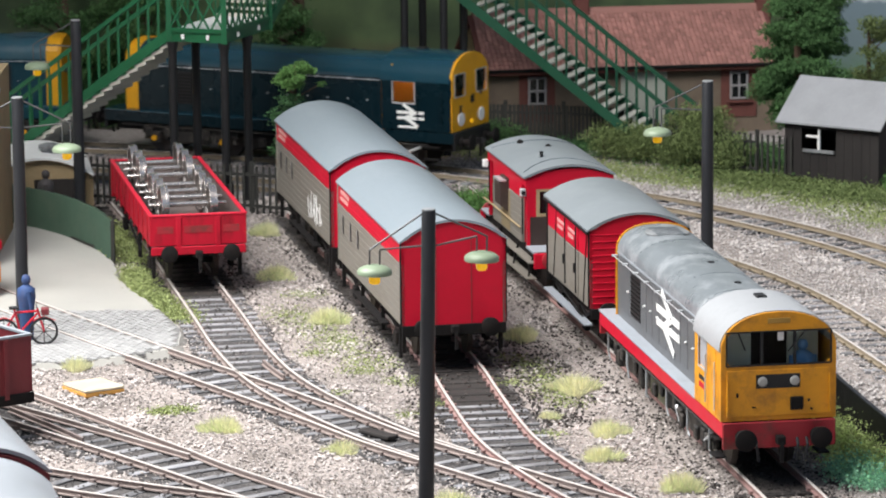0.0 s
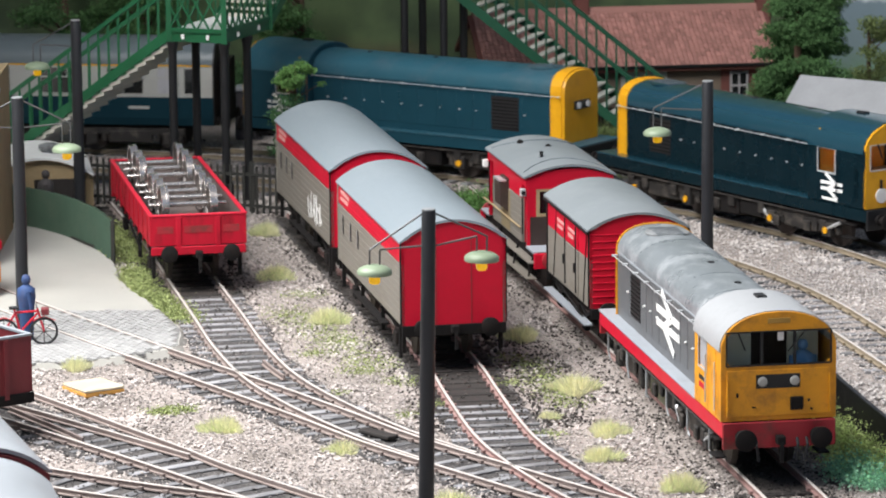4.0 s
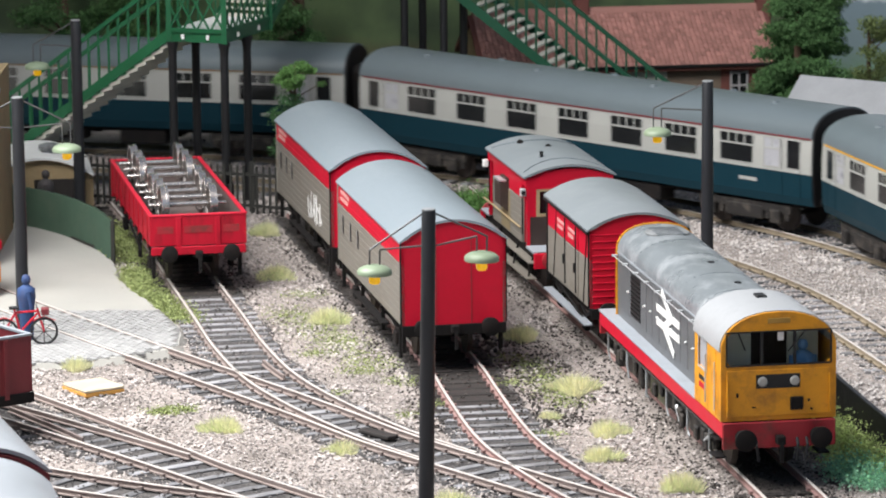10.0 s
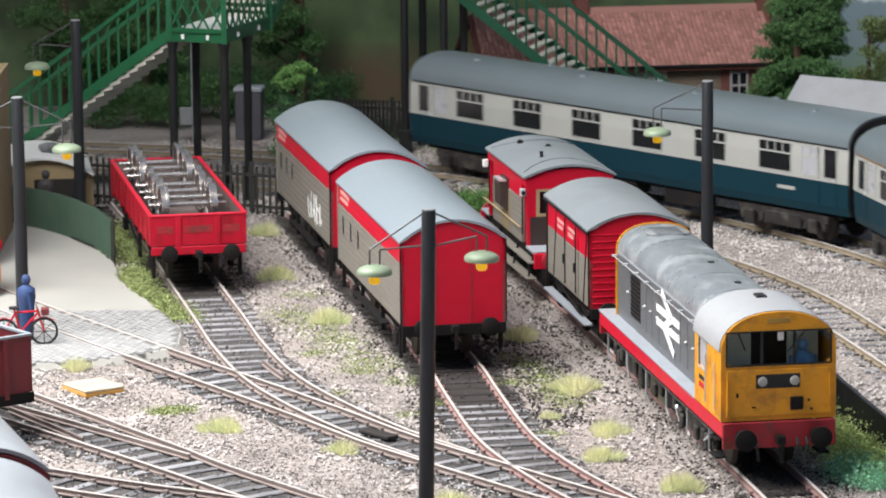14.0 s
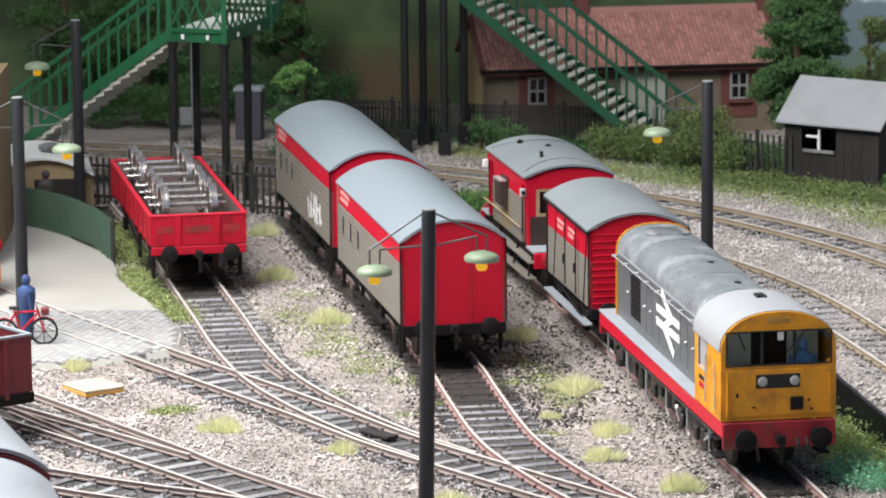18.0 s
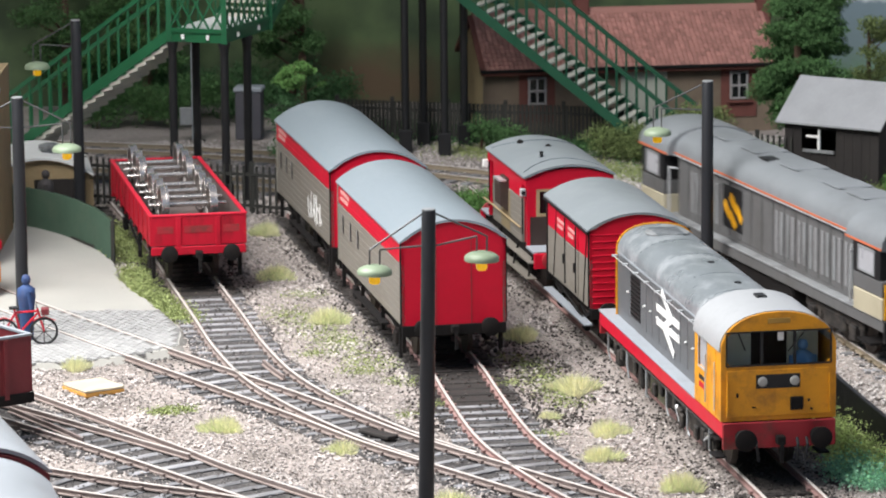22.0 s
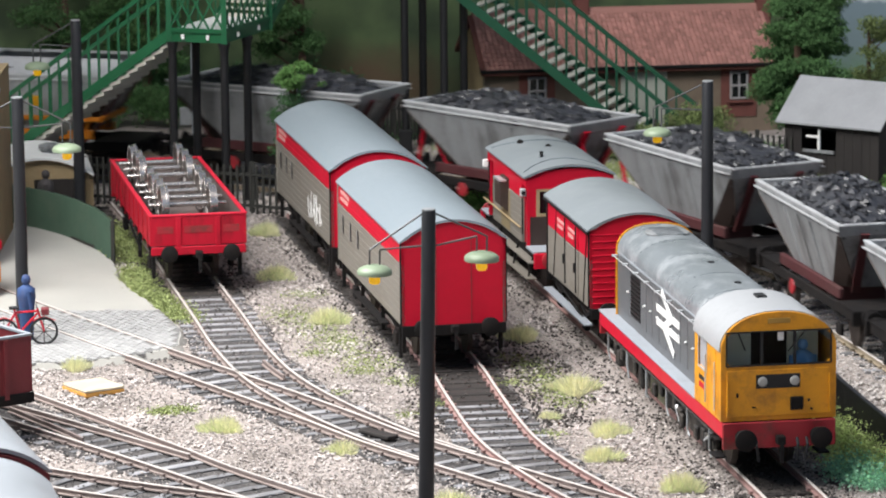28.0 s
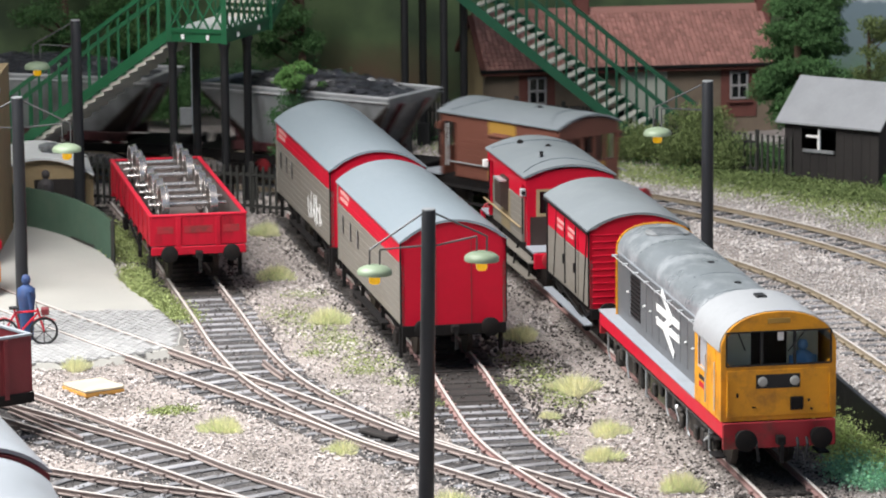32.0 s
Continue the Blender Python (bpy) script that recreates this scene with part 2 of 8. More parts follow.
TUFT = grass_mat("straw_green_grass", (0.82, 0.81, 0.56), 0.45)
TUFT_GREEN = grass_mat("fresh_green_grass_blades", (0.62, 0.70, 0.38), 0.45)
BED = mat("dark_track_bed", (0.058, 0.054, 0.053), 0.95, var=0.5, size=0.2, fine=0.05, bump=0.8, stain=(0.17, 0.155, 0.145), stain_amt=0.6, stain_size=0.6)
BED_STONE = mat("dark_grey_track_ballast", (0.155, 0.145, 0.14), 0.9, var=0.3, size=0.4, fine=0.03, bump=0.1, island=0.6)
END_BROWN = mat("grimy_dark_brown_paint", (0.040, 0.026, 0.022), 0.6, var=0.25, size=0.5, stain=(0.07, 0.05, 0.04), stain_amt=0.5)
END_STRAP = mat("maroon_end_strap_paint", (0.085, 0.018, 0.021), 0.55, var=0.25, size=0.5, stain=DIRT, stain_amt=0.5)
SHRUB = grass_mat("soft_yellow_green_scatter", (0.66, 0.78, 0.34), 0.4)
MOSS = mat("green_ground_scatter", (0.285, 0.335, 0.135), 0.9, var=0.3, size=0.3, bump=0.0, island=0.5, spec=0.15)
TEAL_SCATTER = grass_mat("blue_green_scatter", (0.40, 0.74, 0.50), 0.4)
BARK = mat("brown_bark", (0.085, 0.052, 0.034), 0.9, var=0.3, size=0.3, bump=0.6)
TRAY = mat("bare_plywood_board", (0.50, 0.43, 0.31), 0.7, var=0.18, size=0.5, stain=(0.62, 0.59, 0.53), stain_amt=0.6)
TRAY_EDGE = mat("orange_board_edge", (0.66, 0.34, 0.08), 0.7, var=0.14, size=0.4)
FIG_BLUE = mat("blue_figurine_paint", (0.030, 0.065, 0.17), 0.7, var=0.3, size=0.3, stain=(0.10, 0.06, 0.05), stain_amt=0.5, stain_size=0.5)
FIG_CAB = mat("pale_blue_figurine_paint", (0.14, 0.32, 0.62), 0.7, var=0.2, size=0.3)
FIG_DARK = mat("dark_figurine_paint", (0.05, 0.045, 0.045), 0.7, var=0.2, size=0.3)
BIKE_RED = mat("red_bicycle_enamel", (0.50, 0.02, 0.04), 0.35, var=0.1, size=0.2)
RUBBER = mat("black_rubber", (0.02, 0.02, 0.022), 0.7, var=0.2, size=0.2)


# ---- building helpers ----
def part(name, bm, material, parent=None, label="", at=None):
    """Links a bmesh (in full-size metres) as one mesh object, brought to the model's size."""
    if bm.faces:
        bmesh.ops.recalc_face_normals(bm, faces=bm.faces)
    bmesh.ops.scale(bm, vec=(U, U, U), verts=bm.verts)
    me = bpy.data.meshes.new(name)
    bm.to_mesh(me)
    bm.free()
    me.materials.append(material)
    ob = new(name, me)
    if parent is not None:
        ob.parent = parent
    if at is not None:
        ob.matrix_basis = at
    if label:
        ob["label"] = label
    return ob


def raw(name, verts, faces, material, parent=None, label="", smooth=False):
    me = bpy.data.meshes.new(name)
    me.from_pydata((np.asarray(verts, float) * U).tolist(), [], faces if isinstance(faces, list) else faces.tolist())
    me.materials.append(material)
    me.update()
    ob = new(name, me)
    if parent is not None:
        ob.parent = parent
    if label:
        ob["label"] = label
    if smooth:
        me.shade_smooth()
    return ob


def share(ob, name, parent, m):
    """Another object on the same mesh, placed at m."""
    o = new(name, ob.data)
    o.parent = parent
    o.matrix_basis = m
    return o


def spot(x, y, z=0.0, rz=0.0, rx=0.0, ry=0.0):
    return pose(x * U, y * U, z * U, rx, ry, rz)


def thing(name, label, category, group="", m=None, kind=""):
    e = new(name)
    e.empty_display_size = 0.01
    if m is not None:
        e.matrix_basis = m
    return tagged(e, label, category, group, kind)


def smooth(ob, angle=35):
    ob.data.shade_smooth()
    ob.data.set_sharp_from_angle(angle=radians(angle))
    return ob


def B():
    return bmesh.new()


def box(bm, x0, x1, y0, y1, z0, z1, bev=0.0):
    r = bmesh.ops.create_cube(bm, size=1, matrix=Matrix.Translation(((x0 + x1) / 2, (y0 + y1) / 2, (z0 + z1) / 2)) @ Matrix.Diagonal((x1 - x0, y1 - y0, z1 - z0, 1)))
    if bev:
        edges = list({e for v in r["verts"] for e in v.link_edges})
        bmesh.ops.bevel(bm, geom=edges, offset=bev, segments=1, affect="EDGES", clamp_overlap=True)
    return bm


def slab(bm, m, sx, sy, sz, bev=0.0):
    """A bevelled block of that size about the pose m (full-size metres)."""
    r = bmesh.ops.create_cube(bm, size=1, matrix=m @ Matrix.Diagonal((sx, sy, sz, 1)))
    if bev:
        edges = list({e for v in r["verts"] for e in v.link_edges})
        bmesh.ops.bevel(bm, geom=edges, offset=bev, segments=1, affect="EDGES", clamp_overlap=True)
    return bm


def bar(bm, a, b, w, h=None):
    """A square bar from a to b."""
    a, b = Vector(a), Vector(b)
    d = b - a
    q = d.to_track_quat("X", "Z").to_matrix().to_4x4()
    return slab(bm, Matrix.Translation((a + b) / 2) @ q, d.length, w, h or w)


def rod(bm, a, b, r, seg=8, r2=None):
    a, b = Vector(a), Vector(b)
    d = b - a
    q = d.to_track_quat("Z", "Y").to_matrix().to_4x4()
    bmesh.ops.create_cone(bm, cap_ends=True, segments=seg, radius1=r, radius2=r if r2 is None else r2, depth=d.length, matrix=Matrix.Translation((a + b) / 2) @ q)
    return bm


def prism(bm, prof, x0, x1):
    """Extrudes the outline (y, z) along x."""
    a = [bm.verts.new((x0, y, z)) for y, z in prof]
    b = [bm.verts.new((x1, y, z)) for y, z in prof]
    k = len(prof)
    bm.faces.new(a)
    bm.faces.new(b[::-1])
    for i in range(k):
        bm.faces.new((a[i], b[i], b[(i + 1) % k], a[(i + 1) % k]))
    return bm


def loft(bm, rings, closed=True):
    """Skins rings of equal point count; caps both ends."""
    vs = [[bm.verts.new(p) for p in r] for r in rings]
    k = len(rings[0])
    for a, b in zip(vs, vs[1:]):
        for i in range(k if closed else k - 1):
            bm.faces.new((a[i], a[(i + 1) % k], b[(i + 1) % k], b[i]))
    bm.faces.new(vs[0])
    bm.faces.new(vs[-1][::-1])
    return bm


def turned(bm, rows, seg=16, m=None):
    """A turned form from rows of (radius, z)."""
    rings = [[(r * math.cos(2 * math.pi * i / seg), r * math.sin(2 * math.pi * i / seg), z) for i in range(seg)] for r, z in rows]
    if m is not None:
        rings = [[m @ Vector(p) for p in ring] for ring in rings]
    return loft(bm, rings)


def arc(hw, z0, z1, n=12, power=2.0):
    """Roof arch from +hw to -hw, springing at z0 with its crown at z1."""
    out = []
    for i in range(n + 1):
        t = math.pi * i / n
        c, s = math.cos(t), math.sin(t)
        out.append((hw * math.copysign(abs(c) ** (2 / power), c), z0 + (z1 - z0) * abs(s) ** (2 / power)))
    return out


def segment(hw, z0, z1, n=12):
    """A shallow circular arch."""
    h = z1 - z0
    r = (hw * hw + h * h) / (2 * h)
    a = math.asin(hw / r)
    return [(r * math.sin(a - 2 * a * i / n), z1 - r + r * math.cos(a - 2 * a * i / n)) for i in range(n + 1)]


def scatter_mesh(points, sizes, seed, shape="stone", squash=0.7):
    """Many small irregular lumps as vertex and face arrays."""
    rng = np.random.default_rng(seed)
    if shape == "stone":
        base = np.array([(1, 0, 0), (-1, 0, 0), (0, 1, 0), (0, -1, 0), (0, 0, 1), (0, 0, -1)], float)
        tri = np.array([(0, 2, 4), (2, 1, 4), (1, 3, 4), (3, 0, 4), (2, 0, 5), (1, 2, 5), (3, 1, 5), (0, 3, 5)])
    else:
        base = np.array([(-1, -0.6, 0), (1, -0.6, 0.1), (0.9, 0.7, 0), (-0.8, 0.7, 0.25)], float)
        tri = np.array([(0, 1, 2, 3)])
    k = len(base)
    pts, sizes = np.asarray(points, float), np.asarray(sizes, float)
    n = len(pts)
    v = base[None] * rng.uniform(0.6, 1.25, (n, k, 1)) * sizes[:, None, None]
    q = rng.normal(size=(n, 4))
    q /= np.linalg.norm(q, axis=1)[:, None]
    w, x, y, z = q.T
    R = np.stack([1 - 2 * (y * y + z * z), 2 * (x * y - z * w), 2 * (x * z + y * w), 2 * (x * y + z * w), 1 - 2 * (x * x + z * z), 2 * (y * z - x * w),
                  2 * (x * z - y * w), 2 * (y * z + x * w), 1 - 2 * (x * x + y * y)], 1).reshape(n, 3, 3)
    v = np.einsum("nij,nkj->nki", R, v)
    v[:, :, 2] *= squash
    v += pts[:, None]
    f = (tri[None] + (np.arange(n) * k)[:, None, None]).reshape(-1, tri.shape[1])
    return v.reshape(-1, 3), f


# ---- the two main lines: concentric curves with straights at both ends ----
CX, CY, R_FAR, R_NEAR = -22.3, 103.05, 38.5, 33.55
TH0, TH1 = radians(12), radians(90)


def line_at(R, s):
    """Place and direction (towards greater s) on a main line at s metres along its arc."""
    s0, s1 = R * TH0, R * TH1
    th = min(max(s, s0), s1) / R
    x, y = CX + R * math.cos(th), CY + R * math.sin(th)
    dx, dy = -math.sin(th), math.cos(th)
    e = s - th * R
    return x + e * dx, y + e * dy, dx, dy


def smooth_path(pts, step=0.7):
    """Points at even steps on a smooth curve through pts."""
    P = np.array(pts, float)
    P = np.vstack([2 * P[0] - P[1], P, 2 * P[-1] - P[-2]])
    out = []
    for i in range(1, len(P) - 2):
        a, b, c, d = P[i - 1], P[i], P[i + 1], P[i + 2]
        for t in np.linspace(0, 1, 24, endpoint=False):
            out.append(0.5 * (2 * b + (c - a) * t + (2 * a - 5 * b + 4 * c - d) * t * t + (3 * b - a - 3 * c + d) * t ** 3))
    out.append(P[-2])
    out = np.array(out)
    L = np.r_[0, np.cumsum(np.hypot(*np.diff(out, axis=0).T))]
    k = np.arange(0, L[-1], step)
    return np.c_[np.interp(k, L, out[:, 0]), np.interp(k, L, out[:, 1])]


GAUGE = 1.26
sleeper_mesh = {}


def sweep_rail(bm, P, off, prof):
    """Sweeps a rail section along P at a sideways offset."""
    d = np.gradient(P, axis=0)
    d /= np.linalg.norm(d, axis=1)[:, None]
    nrm = np.c_[-d[:, 1], d[:, 0]]
    rings = [[(p[0] + (off + u) * n[0], p[1] + (off + u) * n[1], z) for u, z in prof] for p, n in zip(P, nrm)]
    return loft(bm, rings)


def track(name, P, label, near=True, sleepers=True, dark=None, rails=(1, -1), span=None, side=None):
    """Rails with web, foot and worn head on separate sleepers with chairs."""
    side = side or TAN_RAIL
    t = thing(name, label, "railway track", "yard and main line tracks", kind="structure")
    P = np.asarray(P)
    for hand in rails:
        off = hand * (GAUGE / 2 + 0.035)
        bm = sweep_rail(B(), P, off, [(-0.07, -0.15), (0.07, -0.15), (0.07, -0.125), (0.018, -0.11), (0.018, -0.05), (0.036, -0.035), (0.036, -0.012), (-0.036, -0.012), (-0.036, -0.035), (-0.018, -0.05), (-0.018, -0.11), (-0.07, -0.125)])
        r = part("rail", bm, side, t)
        part("rail_head", sweep_rail(B(), P, off, [(-0.037, -0.012), (0.037, -0.012), (0.030, 0.0), (-0.030, 0.0)]), RAIL_TOP, r, "worn bright running surface")
    if not sleepers:
        return t
    rng = random.Random(len(name) * 7 + len(P))
    d = np.gradient(P, axis=0)
    chairs = B()
    for i in range(len(P)):
        x, y = P[i]
        if span and not span(x, y):
            continue
        a = math.degrees(math.atan2(d[i][1], d[i][0])) + rng.uniform(-1.5, 1.5)
        m = spot(x + rng.uniform(-0.03, 0.03), y + rng.uniform(-0.03, 0.03), -0.15 + rng.uniform(-0.03, 0.004), a)
        # sleepers under standing stock take the dark wood as painted shade
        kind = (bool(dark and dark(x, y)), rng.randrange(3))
        if kind not in sleeper_mesh:
            half, wide = 1.02 + 0.07 * kind[1], 0.105 + 0.012 * kind[1]
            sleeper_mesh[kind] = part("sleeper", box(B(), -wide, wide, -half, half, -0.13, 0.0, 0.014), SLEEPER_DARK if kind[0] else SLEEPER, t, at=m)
        else:
            share(sleeper_mesh[kind], "sleeper", t, m)
        if near:
            ca, sa = math.cos(radians(a)), math.sin(radians(a))
            for hand in rails:
                for e in (0.09, -0.09):
                    o = hand * (GAUGE / 2 + 0.035) + e
                    slab(chairs, Matrix.Translation((x - sa * o, y + ca * o, -0.115)) @ pose(0, 0, 0, 0, 0, a), 0.13, 0.08, 0.07)
    if near:
        tagged(part("rail_chairs", chairs, side, t, "rusty cast rail chairs"), kind="stuff")
    return t


def main_line(R, s0, s1):
    return np.array([line_at(R, s)[:2] for s in np.arange(s0, s1, 0.75)])


track("main_line_far", main_line(R_FAR, -175, 150), "curved main line track on pale ballast", near=False, span=lambda x, y: x > -13 and y > 112, side=MAIN_RAIL)
track("main_line_near", main_line(R_NEAR, -290, 165), "curved main line track beside the yard", near=True, span=lambda x, y: x > -11 and y > 98, side=MAIN_RAIL)

A_PATH = smooth_path([(-9.6, 129), (-8.6, 124.4), (-7.6, 119.4), (-6.72, 114.7), (-5.95, 110.7), (-5.25, 107.0), (-4.3, 103.2), (-3.0, 99.9), (-1.3, 96.6), (0.3, 94.2)])
VAN_PATH = smooth_path([(-4.1, 127), (-2.9, 120.7), (-1.75, 115.0), (-0.55, 109), (0.28, 104.1), (0.68, 101.1), (1.28, 97.0), (1.86, 94.5), (2.85, 91.6), (4.2, 88.6), (6.2, 85.0)])
LOCO_PATH = smooth_path([(0.2, 131), (2.0, 122.0), (3.5, 114.2), (5.22, 104.5), (6.35, 98.0), (7.46, 91.6), (8.3, 86.5), (9.4, 80)])
Y_PATH = smooth_path([(-14.5, 117.5), (-10.95, 111.6), (-7.62, 106.35), (-4.95, 102.2), (-3.0, 99.1), (-1.2, 96.1), (0.9, 93.2), (3.0, 90.4), (6.0, 86.6)])
P_PATH = smooth_path([(-13.5, 103.5), (-10.15, 99.3), (-7.9, 96.4), (-6.0, 93.9), (-4.1, 91.3), (-1.2, 87.4), (3.0, 82.0)])
Q_PATH = smooth_path([(-13.0, 95.2), (-9.32, 92.82), (-7.89, 91.8), (-6.57, 91.0), (-5.26, 90.2), (-2.5, 87.9), (1.0, 83.5)])


def sideways(P, off):
    """The path moved to its left by off."""
    d = np.gradient(P, axis=0)
    d /= np.linalg.norm(d, axis=1)[:, None]
    return P + off * np.c_[-d[:, 1], d[:, 0]]


A_PATH, Y_PATH, P_PATH = sideways(A_PATH, -0.0875), sideways(Y_PATH, -0.0875), sideways(P_PATH, -0.0875)
# dark= marks the stretch whose sleepers are darkened for the vehicles' shade
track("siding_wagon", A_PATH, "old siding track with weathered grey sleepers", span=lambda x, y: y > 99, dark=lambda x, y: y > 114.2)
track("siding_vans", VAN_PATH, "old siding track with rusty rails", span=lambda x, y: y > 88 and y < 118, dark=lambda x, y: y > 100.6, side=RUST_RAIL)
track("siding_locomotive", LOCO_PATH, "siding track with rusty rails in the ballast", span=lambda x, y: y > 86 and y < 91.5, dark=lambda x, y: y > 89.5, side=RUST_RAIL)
track("crossing_track", Y_PATH, "old track leading across the setts to the yard", span=lambda x, y: y < 104.5 and y > 87.5)
track("front_siding", P_PATH, "weathered siding track with grey sleepers", span=lambda x, y: y < 99.5 and y > 87, rails=(-1,))
track("front_loop", Q_PATH, "weathered siding track with grey sleepers", span=lambda x, y: x > -9.5 and y > 88)



def lone_rail(parent, pts, head=True):
    """A switch, wing or check rail along pts."""
    C = smooth_path(pts, 0.4)
    r = part("rail", sweep_rail(B(), C, 0, [(-0.06, -0.15), (0.06, -0.15), (0.06, -0.125), (0.018, -0.11), (0.030, -0.035), (0.030, -0.012), (-0.030, -0.012), (-0.030, -0.035), (-0.018, -0.11), (-0.06, -0.125)]), TAN_RAIL, parent)
    if head:
        part("rail_head", sweep_rail(B(), C, 0, [(-0.031, -0.012), (0.031, -0.012), (0.026, 0.0), (-0.026, 0.0)]), RAIL_TOP, r)


points = thing("turnout_rails", "rusty switch and check rails of the yard turnouts", "railway track", "yard and main line tracks", kind="structure")
lone_rail(points, [(-12.2, 104.4), (-10.18, 101.46), (-7.94, 98.12), (-6.0, 95.2), (-5.0, 93.6), (-3.4, 91.4), (0.6, 86.1), (3.6, 82.2)])
lone_rail(points, [(-11.6, 101.4), (-9.93, 99.49), (-7.86, 97.03), (-5.85, 94.62)])
lone_rail(points, [(-10.6, 99.9), (-9.85, 98.68), (-9.11, 97.5), (-8.42, 96.29)], False)
lone_rail(points, [(-4.62, 105.1), (-4.3, 104.0), (-3.94, 102.97)], False)

# ---- ground ----
rng = np.random.default_rng(5)
gx, gy = np.meshgrid(np.linspace(-30, 30, 121), np.linspace(60, 160, 201))
gz = -0.235 + 0.03 * np.sin(gx * 1.7 + gy * 0.9) * np.sin(gy * 1.3 - gx * 0.6) + rng.normal(0, 0.006, gx.shape)
edge = np.minimum.reduce([gx + 30, 30 - gx, gy - 60, 160 - gy])
gz[edge < 0.01] = -0.26
gv = np.c_[gx.ravel(), gy.ravel(), gz.ravel()]
ii = (np.arange(200)[:, None] * 121 + np.arange(120)).ravel()
gf = np.c_[ii, ii + 1, ii + 122, ii + 121].tolist()
far = [(-500, -320, -0.26), (500, -320, -0.26), (500, 620, -0.26), (-500, 620, -0.26), (-30, 60, -0.26), (30, 60, -0.26), (30, 160, -0.26), (-30, 160, -0.26)]
k = len(gv)
gv = np.vstack([gv, far])
gf += [[k, k + 1, k + 5, k + 4], [k + 1, k + 2, k + 6, k + 5], [k + 2, k + 3, k + 7, k + 6], [k + 3, k, k + 4, k + 7]]
tagged(raw("ground", gv, gf, GROUND, smooth=True), "stony ballast ground of the model railway yard", "ground", kind="structure")


# ---- rolling stock: x runs along the vehicle with its front at +x, z from the rail top ----
def shift(x=0, y=0, z=0, rz=0):
    return spot(x, y, z, rz)


def buffers(t, x, s, z=1.06, material=None, r=0.25):
    for y in (0.865, -0.865):
        bm = rod(B(), (x, y, z), (x + s * 0.32, y, z), 0.11, 10)
        rod(bm, (x, y, z), (x + s * 0.10, y, z), 0.16, 10)
        turned(bm, [(r * 0.9, 0), (r, 0.03), (r, 0.07), (r * 0.6, 0.10)], 16, Matrix.Translation((x + s * 0.36, y, z)) @ pose(0, 0, 0, 0, 90 * s, 0))
        smooth(part("buffer", bm, material or UNDER, t, "round sprung buffer"))


def coupling(t, x, s):
    bm = box(B(), min(x, x + s * 0.25), max(x, x + s * 0.25), -0.1, 0.1, 0.88, 1.08, 0.02)
    for k in range(3):
        bar(bm, (x + s * 0.24, 0, 0.95 - 0.16 * k), (x + s * 0.27, 0, 0.80 - 0.16 * k), 0.09, 0.05)
    part("coupling", bm, UNDER, t, "hanging coupling links")


def wheelset(parent, x, r=0.47, material=None):
    for y in (0.65, -0.65):
        s = 1 if y > 0 else -1
        bm = turned(B(), [(r * 0.25, 0.02), (r * 0.8, 0.03), (r, 0.0), (r * 1.06, 0.10), (r * 1.06, 0.13), (r * 0.3, 0.13)], 18,
                    Matrix.Translation((x, y + s * 0.07, r)) @ pose(0, 0, 0, 90 * s, 0, 0))
        smooth(part("wheel", bm, material or WHEEL, parent))
    part("axle", rod(B(), (x, -0.65, r), (x, 0.65, r), 0.08, 8), UNDER, parent)


def bogie(t, x, wb, r=0.5, hw=1.05, boxes=True, material=None, yellow=True):
    bm = B()
    for y in (hw, -hw):
        s = 1 if y > 0 else -1
        box(bm, x - wb / 2 - 0.55, x + wb / 2 + 0.55, y - 0.07, y + 0.07, r + 0.12, r + 0.38, 0.03)
        box(bm, x - 0.75, x + 0.75, y - 0.10, y + 0.10, r - 0.14, r + 0.30, 0.05)
        for k in (-1, 1):
            xx = x + k * wb / 2
            box(bm, xx - 0.20, xx + 0.20, y - 0.02, y + s * 0.16 + 0.02 * s, r - 0.18, r + 0.22, 0.03) if s > 0 else box(bm, xx - 0.20, xx + 0.20, y - 0.18, y + 0.02, r - 0.18, r + 0.22, 0.03)
            for dx in (-0.38, 0.38):
                rod(bm, (xx + dx, y, r - 0.08), (xx + dx, y, r + 0.24), 0.09, 8)
    box(bm, x - 0.3, x + 0.3, -hw, hw, r + 0.05, r + 0.35)
    b = part("bogie", bm, material or BOGIE, t, "grimy bogie frame with springs")
    for k in (-1, 1):
        wheelset(b, x + k * wb / 2, r)
        if yellow:
            for y in (hw + 0.17, -hw - 0.17):
                s = 1 if y > 0 else -1
                part("axlebox_cover", rod(B(), (x + k * wb / 2, y, r), (x + k * wb / 2, y + 0.05 * s, r), 0.10, 12), YELLOW_BR, b, "yellow axlebox cover")
    return b


def rail_emblem(t, x, y, z, h, s, wide=0.46):
    """Two offset arrows as plain white bars on a side at y facing s."""
    bm = B()
    w, th = h * wide, h * 0.14
    for zz in (0.13, -0.13):
        box(bm, x - w, x + w, min(y, y + s * 0.012), max(y, y + s * 0.012), z + zz * h - th / 2, z + zz * h + th / 2)
    for x0, z0, x1, z1 in ((-0.55, 0.5, 0.35, 0.13), (0.35, 0.13, -0.35, -0.13), (-0.35, -0.13, 0.55, -0.5)):
        bar(bm, (x - s * x0 * w, y + s * 0.012, z + z0 * h), (x - s * x1 * w, y + s * 0.012, z + z1 * h), 0.014, th * 1.05)
    part("painted_emblem", bm, WHITE, t, "white painted arrow emblem")


def ring_of(prof, x, dz=0.0):
    return [(x, y, z + dz) for y, z in prof]


PANE_SHEEN = mat("pale_green_pane_sheen", (0.62, 0.66, 0.58), 0.6, var=0.15, size=0.5)
CAB_GLOW = glow_mat("orange_cab_lamp", (1.0, 0.42, 0.14), 9.0)


